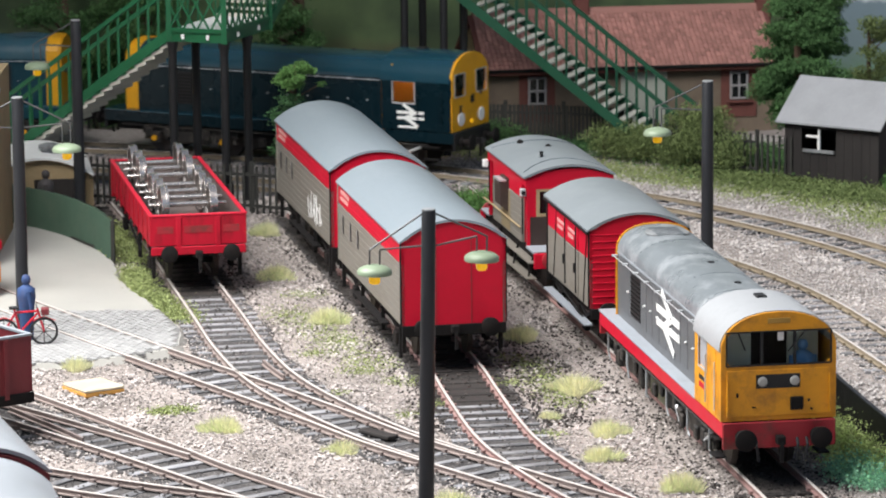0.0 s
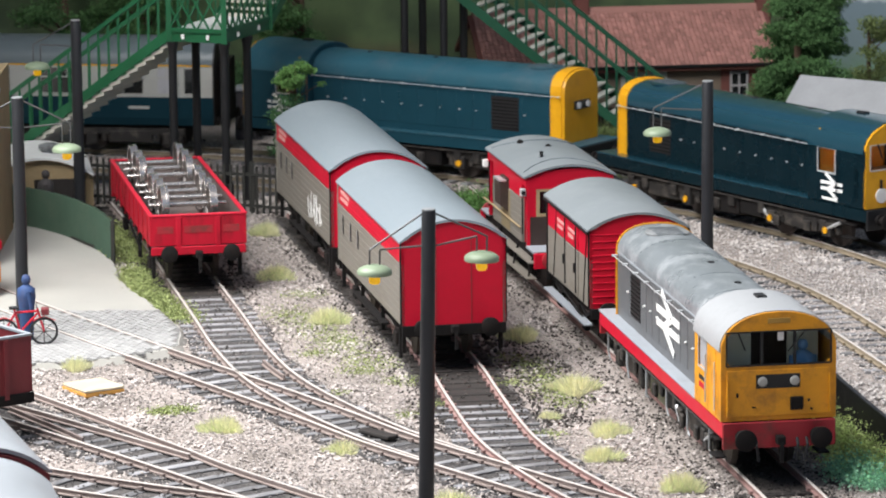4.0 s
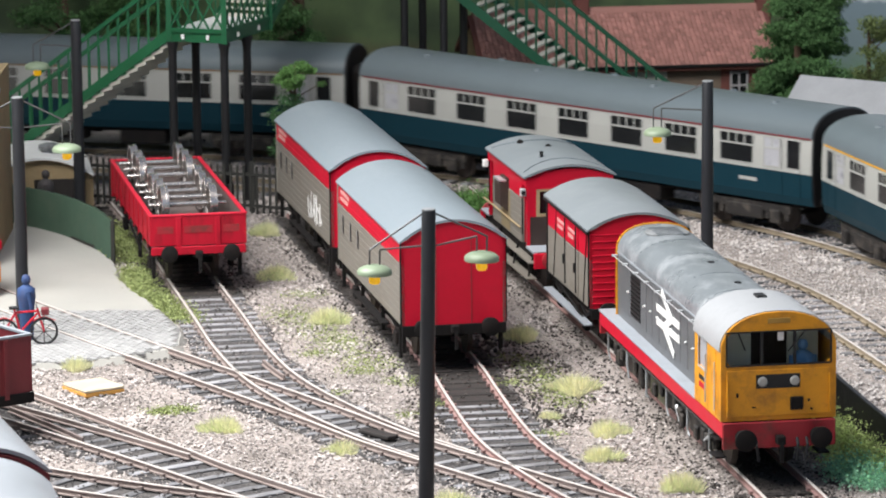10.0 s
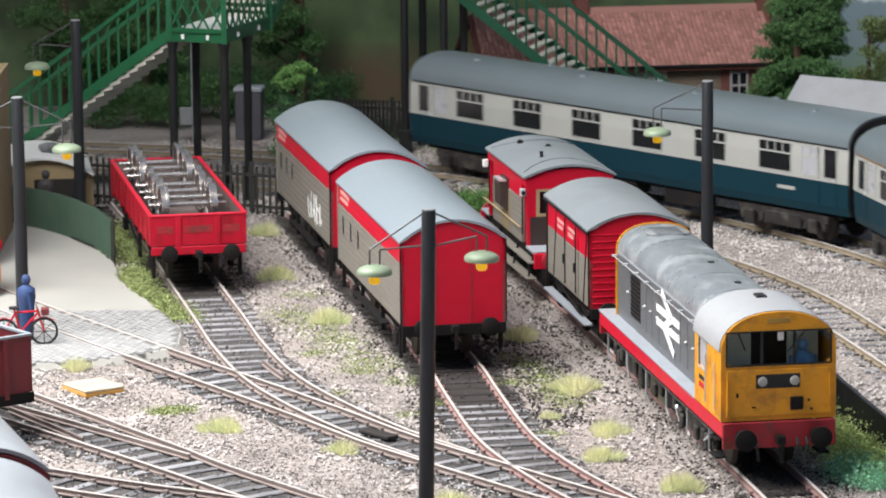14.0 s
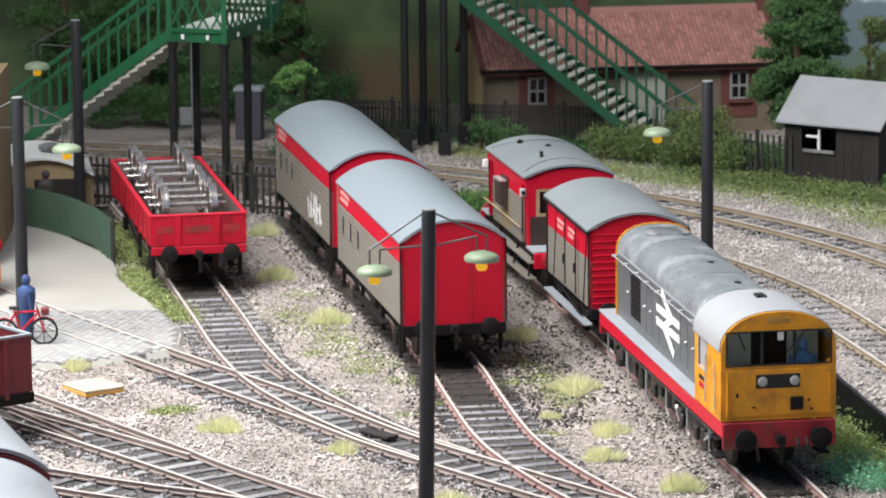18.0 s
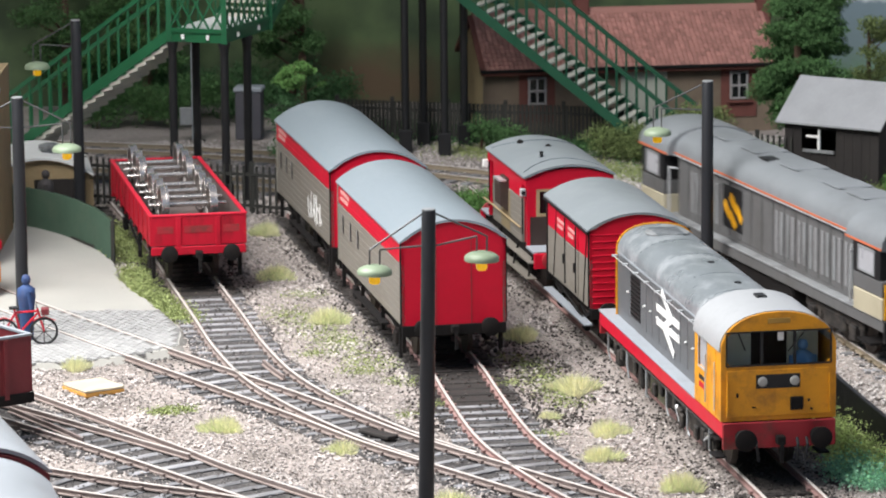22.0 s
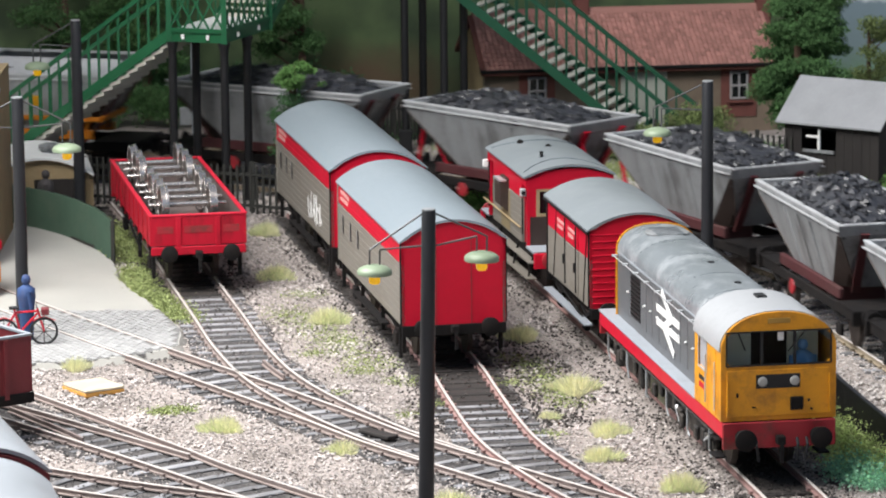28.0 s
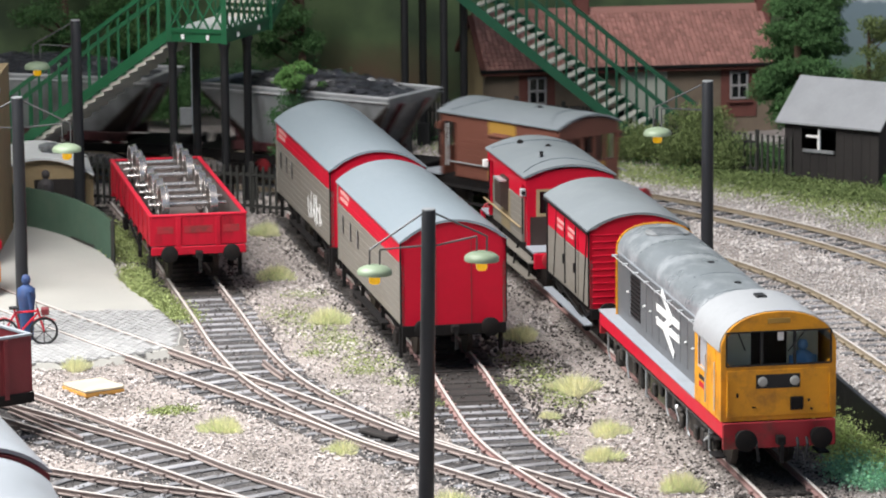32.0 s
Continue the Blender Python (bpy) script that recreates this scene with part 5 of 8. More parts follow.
        for y in (-0.7, -0.25, 0.25, 0.7) if not red else ():
            part("end_post", box(B(), min(xe, xe - e * 0.06), max(xe, xe - e * 0.06), y - 0.04, y + 0.04, 2.02, 2.8), BAUXITE if not red else RED_DULL, t)
        lamp = part("tail_lamp", box(B(), min(xe + e * 0.02, xe + e * 0.2), max(xe + e * 0.02, xe + e * 0.2), -0.06, 0.07, 1.88, 2.12, 0.02), WHITE, t, "white tail lamp")
        part("lens", rod(B(), (xe + e * 0.2, 0.005, 1.96), (xe + e * 0.215, 0.005, 1.96), 0.04, 10), RED_DULL, lamp)
        part("platform", box(B(), min(e * R2, e * 3.6), max(e * R2, e * 3.6), -1.25, 1.25, 1.15, 1.22, 0.01), WALKWAY, t, "dusty grey end platform")
        part("buffer_beam", box(B(), min(e * 3.6, e * 3.7), max(e * 3.6, e * 3.7), -1.25, 1.25, 0.75, 1.18, 0.02), RED_DULL if not red else RED, t, "red buffer beam")
        buffers(t, e * 3.7, e, material=RED_DULL)
        coupling(t, e * 3.7, e)
        wheelset(t, e * 2.45, 0.46)
        for y in (1.05, -1.05):
            part("axle_guard", box(B(), e * 2.45 - 0.2, e * 2.45 + 0.2, y - 0.05, y + 0.05, 0.28, 0.9), UNDER, t)
    part("floor", box(B(), -3.6, 3.6, -1.15, 1.15, 1.05, 1.2), UNDER, t)
    rf = [(1.31, 3.10), (1.31, 3.14)] + segment(1.31, 3.14, 3.46, 14)[1:-1] + [(-1.31, 3.14), (-1.31, 3.10)] + segment(1.25, 3.09, 3.40, 14)[::-1][1:-1]
    smooth(part("roof", prism(B(), rf, -R2 - 0.06, R2 + 0.06), mat_bv_roof, t, "grey felted arched roof"), 30)
    part("chimney", rod(B(), (1.0, -0.45, 3.4), (1.0, -0.45, 3.58), 0.055, 10), BLACK, t, "small stove chimney")
    for x, y in ((-0.6, 0.1), (-1.6, -0.5)):
        part("roof_vent", turned(B(), [(0.09, 0), (0.10, 0.05), (0.04, 0.10)], 12, Matrix.Translation((x, y, 3.41))), UNDER, t)
    for x in (-1.7, 1.6):
        pts = [(x + 0.55 * (abs(y) / 1.2) ** 2 * (1 if x > 0 else -1), y, 3.47 - 0.31 * (y / 1.31) ** 2) for y in np.linspace(-1.2, 1.2, 9)]
        bm = loft(B(), [[(a - 0.015, b, c - 0.03), (a + 0.015, b, c - 0.03), (a + 0.015, b, c + 0.01), (a - 0.015, b, c + 0.01)] for a, b, c in pts])
        part("rain_strip", bm, COACH_ROOF, t)
    return t


mat_bv_roof = mat("grey_brake_van_roof", (0.20, 0.222, 0.235), 0.38, var=0.10, size=1.4, bump=0.06, stain=(0.27, 0.29, 0.30), stain_amt=0.4, stain_size=1.2)


def parcels_van(name, label, m, graffiti):
    """A four-wheeled parcels van with planked sides and a high arched roof; front end at +x."""
    t = thing(name, label, "railway van", "red and grey parcels vans", m)
    L, hw = 4.75, 1.34
    for s in (1, -1):
        y = s * hw
        part("side_wall", box(B(), -L, L, min(y, y - s * 0.08), max(y, y - s * 0.08), 1.08, 2.66), GREY_SIDE, t)
        part("red_band", box(B(), -L, L, min(y, y - s * 0.08), max(y, y - s * 0.08), 2.66, 3.24), RED, t, "red painted upper band")
        for k in range(9):
            part("plank", box(B(), -L + 0.01, L - 0.01, min(y, y + s * 0.014), max(y, y + s * 0.014), 1.10 + 0.172 * k, 1.262 + 0.172 * k, 0.006), GREY_SIDE, t)
        for k in range(3):
            part("plank", box(B(), -L + 0.01, L - 0.01, min(y, y + s * 0.014), max(y, y + s * 0.014), 2.67 + 0.188 * k, 2.85 + 0.188 * k, 0.006), RED, t)
        for x in (-3.9, -2.75, -1.6) if not graffiti else (-3.9, -2.9, -1.9):
            w = part("slot_window", box(B(), x - 0.11, x + 0.13, min(y, y + s * 0.02), max(y, y + s * 0.02), 1.93, 2.42), BLACK, t, "narrow dark window")
            part("window_bar", box(B(), x - 0.15, x - 0.11, min(y, y + s * 0.018), max(y, y + s * 0.018), 1.93, 2.44), HOPPER_RIM, w)
        for xa, za in ((-2.9, 2.98), (-3.1, 2.80)):
            part("lettering_bar", box(B(), -4.3, xa, min(y + s * 0.014, y + s * 0.02), max(y + s * 0.014, y + s * 0.02), za, za + 0.11), mat_faded, t, "faded pale lettering bar")
        if graffiti:
            r = random.Random(4)
            bm = B()
            for k in range(9):
                x = 1.1 + k * 0.24
                bar(bm, (x, y + s * 0.02, r.uniform(1.25, 1.5)), (x + r.uniform(-0.2, 0.25), y + s * 0.02, r.uniform(1.7, 2.2)), 0.012, 0.06)
                bar(bm, (x, y + s * 0.02, r.uniform(1.3, 1.9)), (x + 0.25, y + s * 0.02, r.uniform(1.4, 2.0)), 0.012, 0.05)
            part("painted_scrawl", bm, WHITE, t, "illegible white painted scrawl")
        for x in (-L + 0.06, L - 0.06):
            part("corner_post", box(B(), x - 0.05, x + 0.05, min(y, y + s * 0.03), max(y, y + s * 0.03), 1.08, 3.22), UNDER if x > 0 else GREY_SIDE, t)
        part("solebar", box(B(), -L, L, min(s * 1.05, s * 1.2), max(s * 1.05, s * 1.2), 0.86, 1.08, 0.02), UNDER, t)
        part("step_board", box(B(), -2.2, 2.2, min(s * 1.2, s * 1.42), max(s * 1.2, s * 1.42), 0.62, 0.67), UNDER, t)
        for x in (-3.05, 3.05):
            bm = box(B(), x - 0.2, x + 0.2, min(s * 1.08, s * 1.24), max(s * 1.08, s * 1.24), 0.3, 0.64, 0.03)
            bar(bm, (x - 0.8, s * 1.15, 0.86), (x, s * 1.15, 0.68), 0.08)
            bar(bm, (x + 0.8, s * 1.15, 0.86), (x, s * 1.15, 0.68), 0.08)
            part("axlebox_and_spring", bm, UNDER, t)
        for x in (-4.5, -1.5, 1.5, 4.5):
            part("stanchion", box(B(), x - 0.05, x + 0.05, min(s * 1.2, s * 1.3), max(s * 1.2, s * 1.3), 0.35, 1.05), UNDER, t)
    for x in (-3.05, 3.05):
        wheelset(t, x, 0.48)
    for e in (1, -1):
        x = e * L
        prof = [(hw, 1.08), (hw, 3.22)] + segment(hw, 3.22, 3.74, 12)[1:-1] + [(-hw, 3.22), (-hw, 1.08)]
        part("end_wall", prism(B(), prof, min(x, x - e * 0.1), max(x, x - e * 0.1)), RED, t, "plain red end wall")
        for y in (-0.45, 0.45):
            part("end_seam", box(B(), min(x, x + e * 0.012), max(x, x + e * 0.012), y - 0.012, y + 0.012, 1.1, 3.3), RED_DULL, t)
        part("end_sill", box(B(), min(x, x + e * 0.03), max(x, x + e * 0.03), -hw, hw, 0.8, 1.08, 0.02), UNDER, t)
        buffers(t, x + e * 0.03, e, r=0.24)
        coupling(t, x + e * 0.03, e)
    part("underframe", box(B(), -L, L, -1.05, 1.05, 0.8, 1.08), UNDER, t)
    rf = [(hw + 0.06, 3.20), (hw + 0.06, 3.24)] + segment(hw + 0.06, 3.24, 3.78, 18)[1:-1] + [(-hw - 0.06, 3.24), (-hw - 0.06, 3.20)] + segment(hw, 3.19, 3.72, 18)[::-1][1:-1]
    smooth(part("roof", prism(B(), rf, -L - 0.05, L + 0.05), ROOF_BLUE, t, "pale blue-grey arched roof"), 30)
    part("drop_post", rod(B(), (L - 0.35, -1.32, 0.2), (L - 0.35, -1.32, 1.0), 0.05, 8), UNDER, t)
    return t


mat_faded = mat("faded_pale_lettering", (0.60, 0.30, 0.28), 0.6, var=0.2, size=0.1)


def box_van(name, label, m):
    t = thing(name, label, "box van", "", m)
    L, hw = 2.75, 1.27
    for s in (1, -1):
        y = s * hw
        part("side_wall", box(B(), -L, L, min(y, y - s * 0.08), max(y, y - s * 0.08), 1.08, 2.35), GREY_SIDE, t)
        part("red_band", box(B(), -L, L, min(y, y - s * 0.08), max(y, y - s * 0.08), 2.35, 3.12), RED, t, "red painted upper band")
        for k in range(2):
            d = part("sliding_door", box(B(), -1.35 + 1.36 * k, -0.02 + 1.36 * k, min(y, y + s * 0.03), max(y, y + s * 0.03), 1.12, 2.33, 0.01), GREY_SIDE, t)
            part("door_top", box(B(), -1.35 + 1.36 * k, -0.02 + 1.36 * k, min(y, y + s * 0.03), max(y, y + s * 0.03), 2.36, 3.0, 0.01), RED, t)
            part("door_bar", bar(B(), (-0.2 + 1.36 * k, y + s * 0.045, 1.2), (-0.2 + 1.36 * k, y + s * 0.045, 2.95), 0.03, 0.04), BLACK, d, "black door bar")
            part("door_handle", box(B(), -0.42 + 1.36 * k, -0.34 + 1.36 * k, min(y + s * 0.03, y + s * 0.07), max(y + s * 0.03, y + s * 0.07), 1.7, 1.95), BLACK, d)
            for xa, za in ((-0.3, 2.70), (-0.5, 2.54)):
                part("lettering_bar", box(B(), -1.2 + 1.36 * k, xa + 1.36 * k, min(y + s * 0.03, y + s * 0.036), max(y + s * 0.03, y + s * 0.036), za, za + 0.09), mat_faded, t)
        part("door_rail", box(B(), -L, L, min(y, y + s * 0.10), max(y, y + s * 0.10), 3.02, 3.09, 0.01), BLACK, t, "black door runner rail")
        for x in (-1.9, 1.9):
            part("brace", bar(B(), (x + 0.1, y + s * 0.02, 1.12), (x + 0.5, y + s * 0.015, 2.95), 0.02, 0.028), UNDER, t)
            part("corner_bracket", box(B(), x + math.copysign(0.75, x) - 0.05, x + math.copysign(0.75, x) + 0.05, min(y, y + s * 0.03), max(y, y + s * 0.03), 1.1, 3.0), UNDER, t)
        part("solebar", box(B(), -L, L, min(s * 1.0, s * 1.14), max(s * 1.0, s * 1.14), 0.84, 1.08, 0.02), UNDER, t)
        part("brake_lever", bar(B(), (-1.2, s * 1.22, 0.95), (1.7, s * 1.22, 0.62), 0.05), UNDER, t)
        part("footboard", box(B(), -2.6, 2.6, min(s * 1.16, s * 1.40), max(s * 1.16, s * 1.40), 0.60, 0.65, 0.01), WALKWAY, t, "dusty grey footboard")
        for x in (-1.6, 1.6):
            part("axlebox_and_spring", bar(bar(box(B(), x - 0.2, x + 0.2, min(s * 1.05, s * 1.2), max(s * 1.05, s * 1.2), 0.3, 0.64, 0.03), (x - 0.6, s * 1.12, 0.84), (x, s * 1.12, 0.68), 0.08), (x + 0.6, s * 1.12, 0.84), (x, s * 1.12, 0.68), 0.08), UNDER, t)
    for x in (-1.6, 1.6):
        wheelset(t, x, 0.48)
    for e in (1, -1):
        x = e * L
        prof = [(hw, 1.08), (hw, 3.12)] + segment(hw, 3.12, 3.52, 12)[1:-1] + [(-hw, 3.12), (-hw, 1.08)]
        part("end_wall", prism(B(), prof, min(x, x - e * 0.08), max(x, x - e * 0.08)), RED, t, "corrugated red end wall")
        for k in range(11):
            z = 1.2 + 0.18 * k
            part("end_rib", rod(B(), (x, -hw + 0.06, z), (x, hw - 0.06, z), 0.022, 6), RED, t)
        part("end_sill", box(B(), min(x, x + e * 0.05), max(x, x + e * 0.05), -hw, hw, 0.8, 1.08, 0.02), UNDER, t)
        buffers(t, x + e * 0.05, e)
    part("underframe", box(B(), -L, L, -1.0, 1.0, 0.82, 1.08), UNDER, t)
    rf = [(hw + 0.08, 3.10), (hw + 0.08, 3.14)] + segment(hw + 0.08, 3.14, 3.56, 16)[1:-1] + [(-hw - 0.08, 3.14), (-hw - 0.08, 3.10)] + segment(hw, 3.09, 3.50, 16)[::-1][1:-1]
    smooth(part("roof", prism(B(), rf, -L - 0.05, L + 0.05), mat_bv_roof, t, "smooth grey arched roof"), 30)
    return t


def open_wagon(name, label, m):
    """A low-sided red wagon; the end at +x faces the yard throat."""
    t = thing(name, label, "open wagon", "", m)
    L, hw, z0, z1 = 4.95, 1.35, 1.22, 2.05
    inner = mat("rusty_grey_wagon_inside", (0.17, 0.135, 0.125), 0.7, var=0.3, size=0.4, stain=(0.10, 0.06, 0.05), stain_amt=0.6)
    for s in (1, -1):
        y = s * hw
        part("side", box(B(), -L, L, min(y, y - s * 0.06), max(y, y - s * 0.06), z0, z1, 0.01), RED_STREAK, t, "bright red wagon side")
        part("side_lining", box(B(), -L + 0.08, L - 0.08, min(y - s * 0.065, y - s * 0.09), max(y - s * 0.065, y - s * 0.09), z0 + 0.05, z1 - 0.02), inner, t, "rusty grey inner lining")
        part("top_capping", box(B(), -L - 0.02, L + 0.02, min(y + s * 0.02, y - s * 0.10), max(y + s * 0.02, y - s * 0.10), z1, z1 + 0.05, 0.01), mat_bright_red, t, "bright red top edge")
        for k in range(9):
            x = -4.4 + 1.1 * k
            part("side_stanchion", box(B(), x - 0.05, x + 0.05, min(y, y + s * 0.022), max(y, y + s * 0.022), z0 - 0.1, z1 - 0.04, 0.008), RED_STREAK, t)
        part("solebar", box(B(), -L, L, min(s * 1.0, s * 1.14), max(s * 1.0, s * 1.14), 0.90, 1.2, 0.02), UNDER, t)
        for x in (-3.2, 3.2):
            part("axlebox_and_spring", bar(bar(box(B(), x - 0.2, x + 0.2, min(s * 1.05, s * 1.2), max(s * 1.05, s * 1.2), 0.28, 0.64, 0.03), (x - 0.7, s * 1.12, 0.9), (x, s * 1.12, 0.68), 0.08), (x + 0.7, s * 1.12, 0.9), (x, s * 1.12, 0.68), 0.08), UNDER, t)
        part("brake_lever", bar(B(), (-1.6, s * 1.26, 1.0), (1.9, s * 1.26, 0.55), 0.05), UNDER, t)
        for x in (1.2, 4.5):
            part("stake", box(B(), x - 0.06, x + 0.06, min(s * 1.16, s * 1.26), max(s * 1.16, s * 1.26), 0.25, 0.95), UNDER, t)
    for e in (1, -1):
        x = e * L
        end = part("end", box(B(), min(x, x - e * 0.06), max(x, x - e * 0.06), -hw + 0.06, hw - 0.06, z0, z1, 0.01), RED_STREAK, t, "grimy red wagon end")
        part("end_lining", box(B(), min(x - e * 0.062, x - e * 0.085), max(x - e * 0.062, x - e * 0.085), -hw + 0.1, hw - 0.1, z0 + 0.05, z1 - 0.02), inner, t, "rusty grey inner lining")
        part("end_capping", box(B(), min(x + e * 0.02, x - e * 0.1), max(x + e * 0.02, x - e * 0.1), -hw + 0.1, hw - 0.1, z1, z1 + 0.05, 0.01), mat_bright_red, t)
        for y in (-0.55, 0.55):
            part("end_stanchion", box(B(), min(x, x + e * 0.035), max(x, x + e * 0.035), y - 0.07, y + 0.07, z0 - 0.1, z1 - 0.02, 0.01), RED_STREAK, end)
        for a, b in ((-1.15, -0.7), (-0.4, 0.4), (0.7, 1.15)):
            part("lettering_bar", box(B(), min(x, x + e * 0.008), max(x, x + e * 0.008), a, b, z0 + 0.35, z0 + 0.55), RED_DULL, end, "faded dark lettering bar")
        part("buffer_beam", box(B(), min(x, x + e * 0.04), max(x, x + e * 0.04), -hw + 0.02, hw - 0.02, 0.96, z0 - 0.02, 0.02), RED_STREAK, t, "grimy red headstock")
        buffers(t, x + e * 0.04, e, r=0.24)
        coupling(t, x + e * 0.04, e)
    for x in (-3.2, 3.2):
        wheelset(t, x, 0.47)
    part("floor", box(B(), -L + 0.07, L - 0.07, -hw + 0.07, hw - 0.07, 1.15, 1.25), inner, t, "rusty wagon floor")
    return t


mat_bright_red = mat("fresh_red_edge", (0.60, 0.018, 0.045), 0.42, var=0.12, size=0.4)


def loose_wheelset(m):
    t = thing("spare_wheelset", "bright turned steel wheelset loaded in the wagon", "wheelset", "wheelsets loaded in the open wagon", m)
    r = 0.54
    for s in (1, -1):
        bm = turned(B(), [(0.12, -0.02), (0.30, 0.02), (0.38, 0.0), (r, -0.02), (r * 1.0, 0.11), (r * 1.07, 0.12), (r * 1.07, 0.17), (0.3, 0.14), (0.12, 0.18)], 24, Matrix.Translation((0, s * 0.76, r * 1.07)) @ pose(0, 0, 0, 90 * s, 0, 0))
        w = smooth(part("wheel", bm, WHEEL, t))
        ty = turned(B(), [(r * 0.86, -0.024), (r * 1.004, -0.024), (r * 1.004, 0.11), (r * 1.075, 0.118), (r * 1.075, 0.175), (r * 0.86, 0.178), (r * 0.86, -0.024)], 28, Matrix.Translation((0, s * 0.76, r * 1.07)) @ pose(0, 0, 0, 90 * s, 0, 0))
        bmesh.ops.delete(ty, geom=[f for f in ty.faces if len(f.verts) > 4], context="FACES_ONLY")
        smooth(part("tyre", ty, STEEL, w, "bright worn wheel tread"))
        smooth(part("hub", turned(B(), [(0.13, -0.05), (0.13, 0.0), (0.09, 0.01)], 14, Matrix.Translation((0, s * 0.76, r * 1.07)) @ pose(0, 0, 0, 90 * s, 0, 0)), STEEL, w))
        part("journal", rod(B(), (0, s * 0.80, r * 1.07), (0, s * 1.10, r * 1.07), 0.06, 10, 0.045), STEEL, t)
    smooth(part("axle", turned(B(), [(0.09, -0.8), (0.075, -0.2), (0.075, 0.2), (0.09, 0.8)], 12, Matrix.Translation((0, 0, r * 1.07)) @ pose(0, 0, 0, 90, 0, 0)), STEEL, t))
    return t


def heading(a):
    """The turn about z of a vehicle whose front looks towards the eye with that yaw in radians."""
    return math.degrees(a) - 90


def parked(front, a, half):
    x, y = front
    return spot(x - half * math.sin(a), y + half * math.cos(a), 0, heading(a))


# parked stock
class20("diesel_locomotive", "grey bonnet diesel locomotive with red sole stripe and yellow cab, parked", parked((7.466, 91.56), 0.172, 6.5), True)
parcels_van("parcels_van", "red and weathered grey planked parcels van, end towards yard", parked((0.266, 104.1), 0.191, 4.75), False)
parcels_van("parcels_van", "red and weathered grey parcels van with white scrawl", parked((-1.785, 115.15), 0.196, 4.75), True)
box_van("box_van", "small red and grey box van with ribbed red end", parked((5.02, 106.1), 0.176, 2.75))
brake_van("goods_brake_van", "red and grey brake van with grey roof, parked", parked((3.52, 114.35), 0.19, 2.62), True)
WAG = parked((-6.79, 114.7), 0.186, 4.95)
open_wagon("open_wagon", "bright red low-sided wagon loaded with steel wheelsets", WAG)
for y in (0.8, -0.8):
    br = part("timber_bearer", box(B(), -4.2, 4.4, -0.14, 0.14, 0.0, 0.355, 0.02), SLEEPER_DARK, at=WAG @ spot(0, y, 1.25))
    tagged(br, "rough timber bearer under the loaded wheelsets", "timber", "bearers in the open wagon")
ws = None
for k, x in enumerate((3.75, 2.6, 1.55, 0.45, -1.3, -2.5, -3.6)):
    m = WAG @ spot(x, -0.14 + 0.03 * (k % 2), 1.60, random.Random(k).uniform(-2, 2))
    ws = loose_wheelset(m) if ws is None else copy_thing(ws, m)


# ---- footbridge over the main lines ----
def stair_flight(t, top, low, width, side, risers, under=False, high=1.65, mid=0.95, paint=None):
    """A flight from top to low (centre of its near edge), width across `side` (unit vector)."""
    top, low, sd = Vector(top), Vector(low), Vector(side)
    run = low - top
    for e in (0.0, width):
        a, b = top + sd * e, low + sd * e
        part("stringer", bar(B(), a + Vector((0, 0, -0.12)), b + Vector((0, 0, -0.12)), 0.10, 0.30), paint or GREEN, t, "green stair stringer")
        for h, w in ((high, 0.13), (mid, 0.06)):
            if h:
                part("handrail", bar(B(), a + Vector((0, 0, h)), b + Vector((0, 0, h)), w, w), paint or GREEN, t, "green handrail")
        n = int(run.length / 0.42)
        for i in range(n + 1):
            p = a + (b - a) * (i / n)
            part("baluster", bar(B(), p, p + Vector((0, 0, high - 0.03)), 0.065), paint or GREEN, t)
    ang = math.degrees(math.atan2(sd.y, sd.x))
    first = None
    for i in range(risers):
        p = top + run * ((i + 0.5) / risers) + sd * (width / 2)
        m = spot(p.x, p.y, p.z - (0.40 if under else 0.04), ang, -18 if under else 0)
        if first is None:
            d, h = (0.21, 0.055) if under else (0.14, 0.035)
            first = part("tread", box(B(), -width / 2 + 0.03, width / 2 - 0.03, -d, d, -h, h, 0.01), STEP_PALE, t, at=m)
        else:
            share(first, "tread", t, m)


def lattice(t, a, b, h, posts=(1, 1)):
    """A lattice parapet panel between a and b."""
    a, b = Vector(a), Vector(b)
    L = (b - a).length
    d = (b - a) / L
    for z, w in ((0.03, 0.12), (h, 0.13)):
        part("parapet_rail", bar(B(), a + Vector((0, 0, z)), b + Vector((0, 0, z)), w, w), GREEN, t)
    n = max(2, int(L / 0.43))
    for i in range(-2, n + 1):
        for s in (1, -1):
            u0, u1 = (i, i + 2.0) if s > 0 else (i + 2.0, i)
            p, q = a + d * (u0 / n * L), a + d * (u1 / n * L) + Vector((0, 0, h))
            f0, f1 = 0.0, 1.0
            w = (q - p).dot(d)
            x0 = (p - a).dot(d)
            for lim in (0.0, L):
                f = (lim - x0) / w
                if 0 < f < 1:
                    if (lim == 0.0) == (w > 0):
                        f0 = max(f0, f)
                    else:
                        f1 = min(f1, f)
            if 0 <= x0 + w * 0.5 * (f0 + f1) <= L and f1 > f0:
                part("lattice_bar", bar(B(), p + (q - p) * f0, p + (q - p) * f1, 0.05, 0.06), GREEN, t)
    for p in [q for q, k in zip((a, b), posts) if k]:
        part("parapet_post", bar(B(), p + Vector((0, 0, -0.35)), p + Vector((0, 0, h + 0.12)), 0.16), GREEN, t)


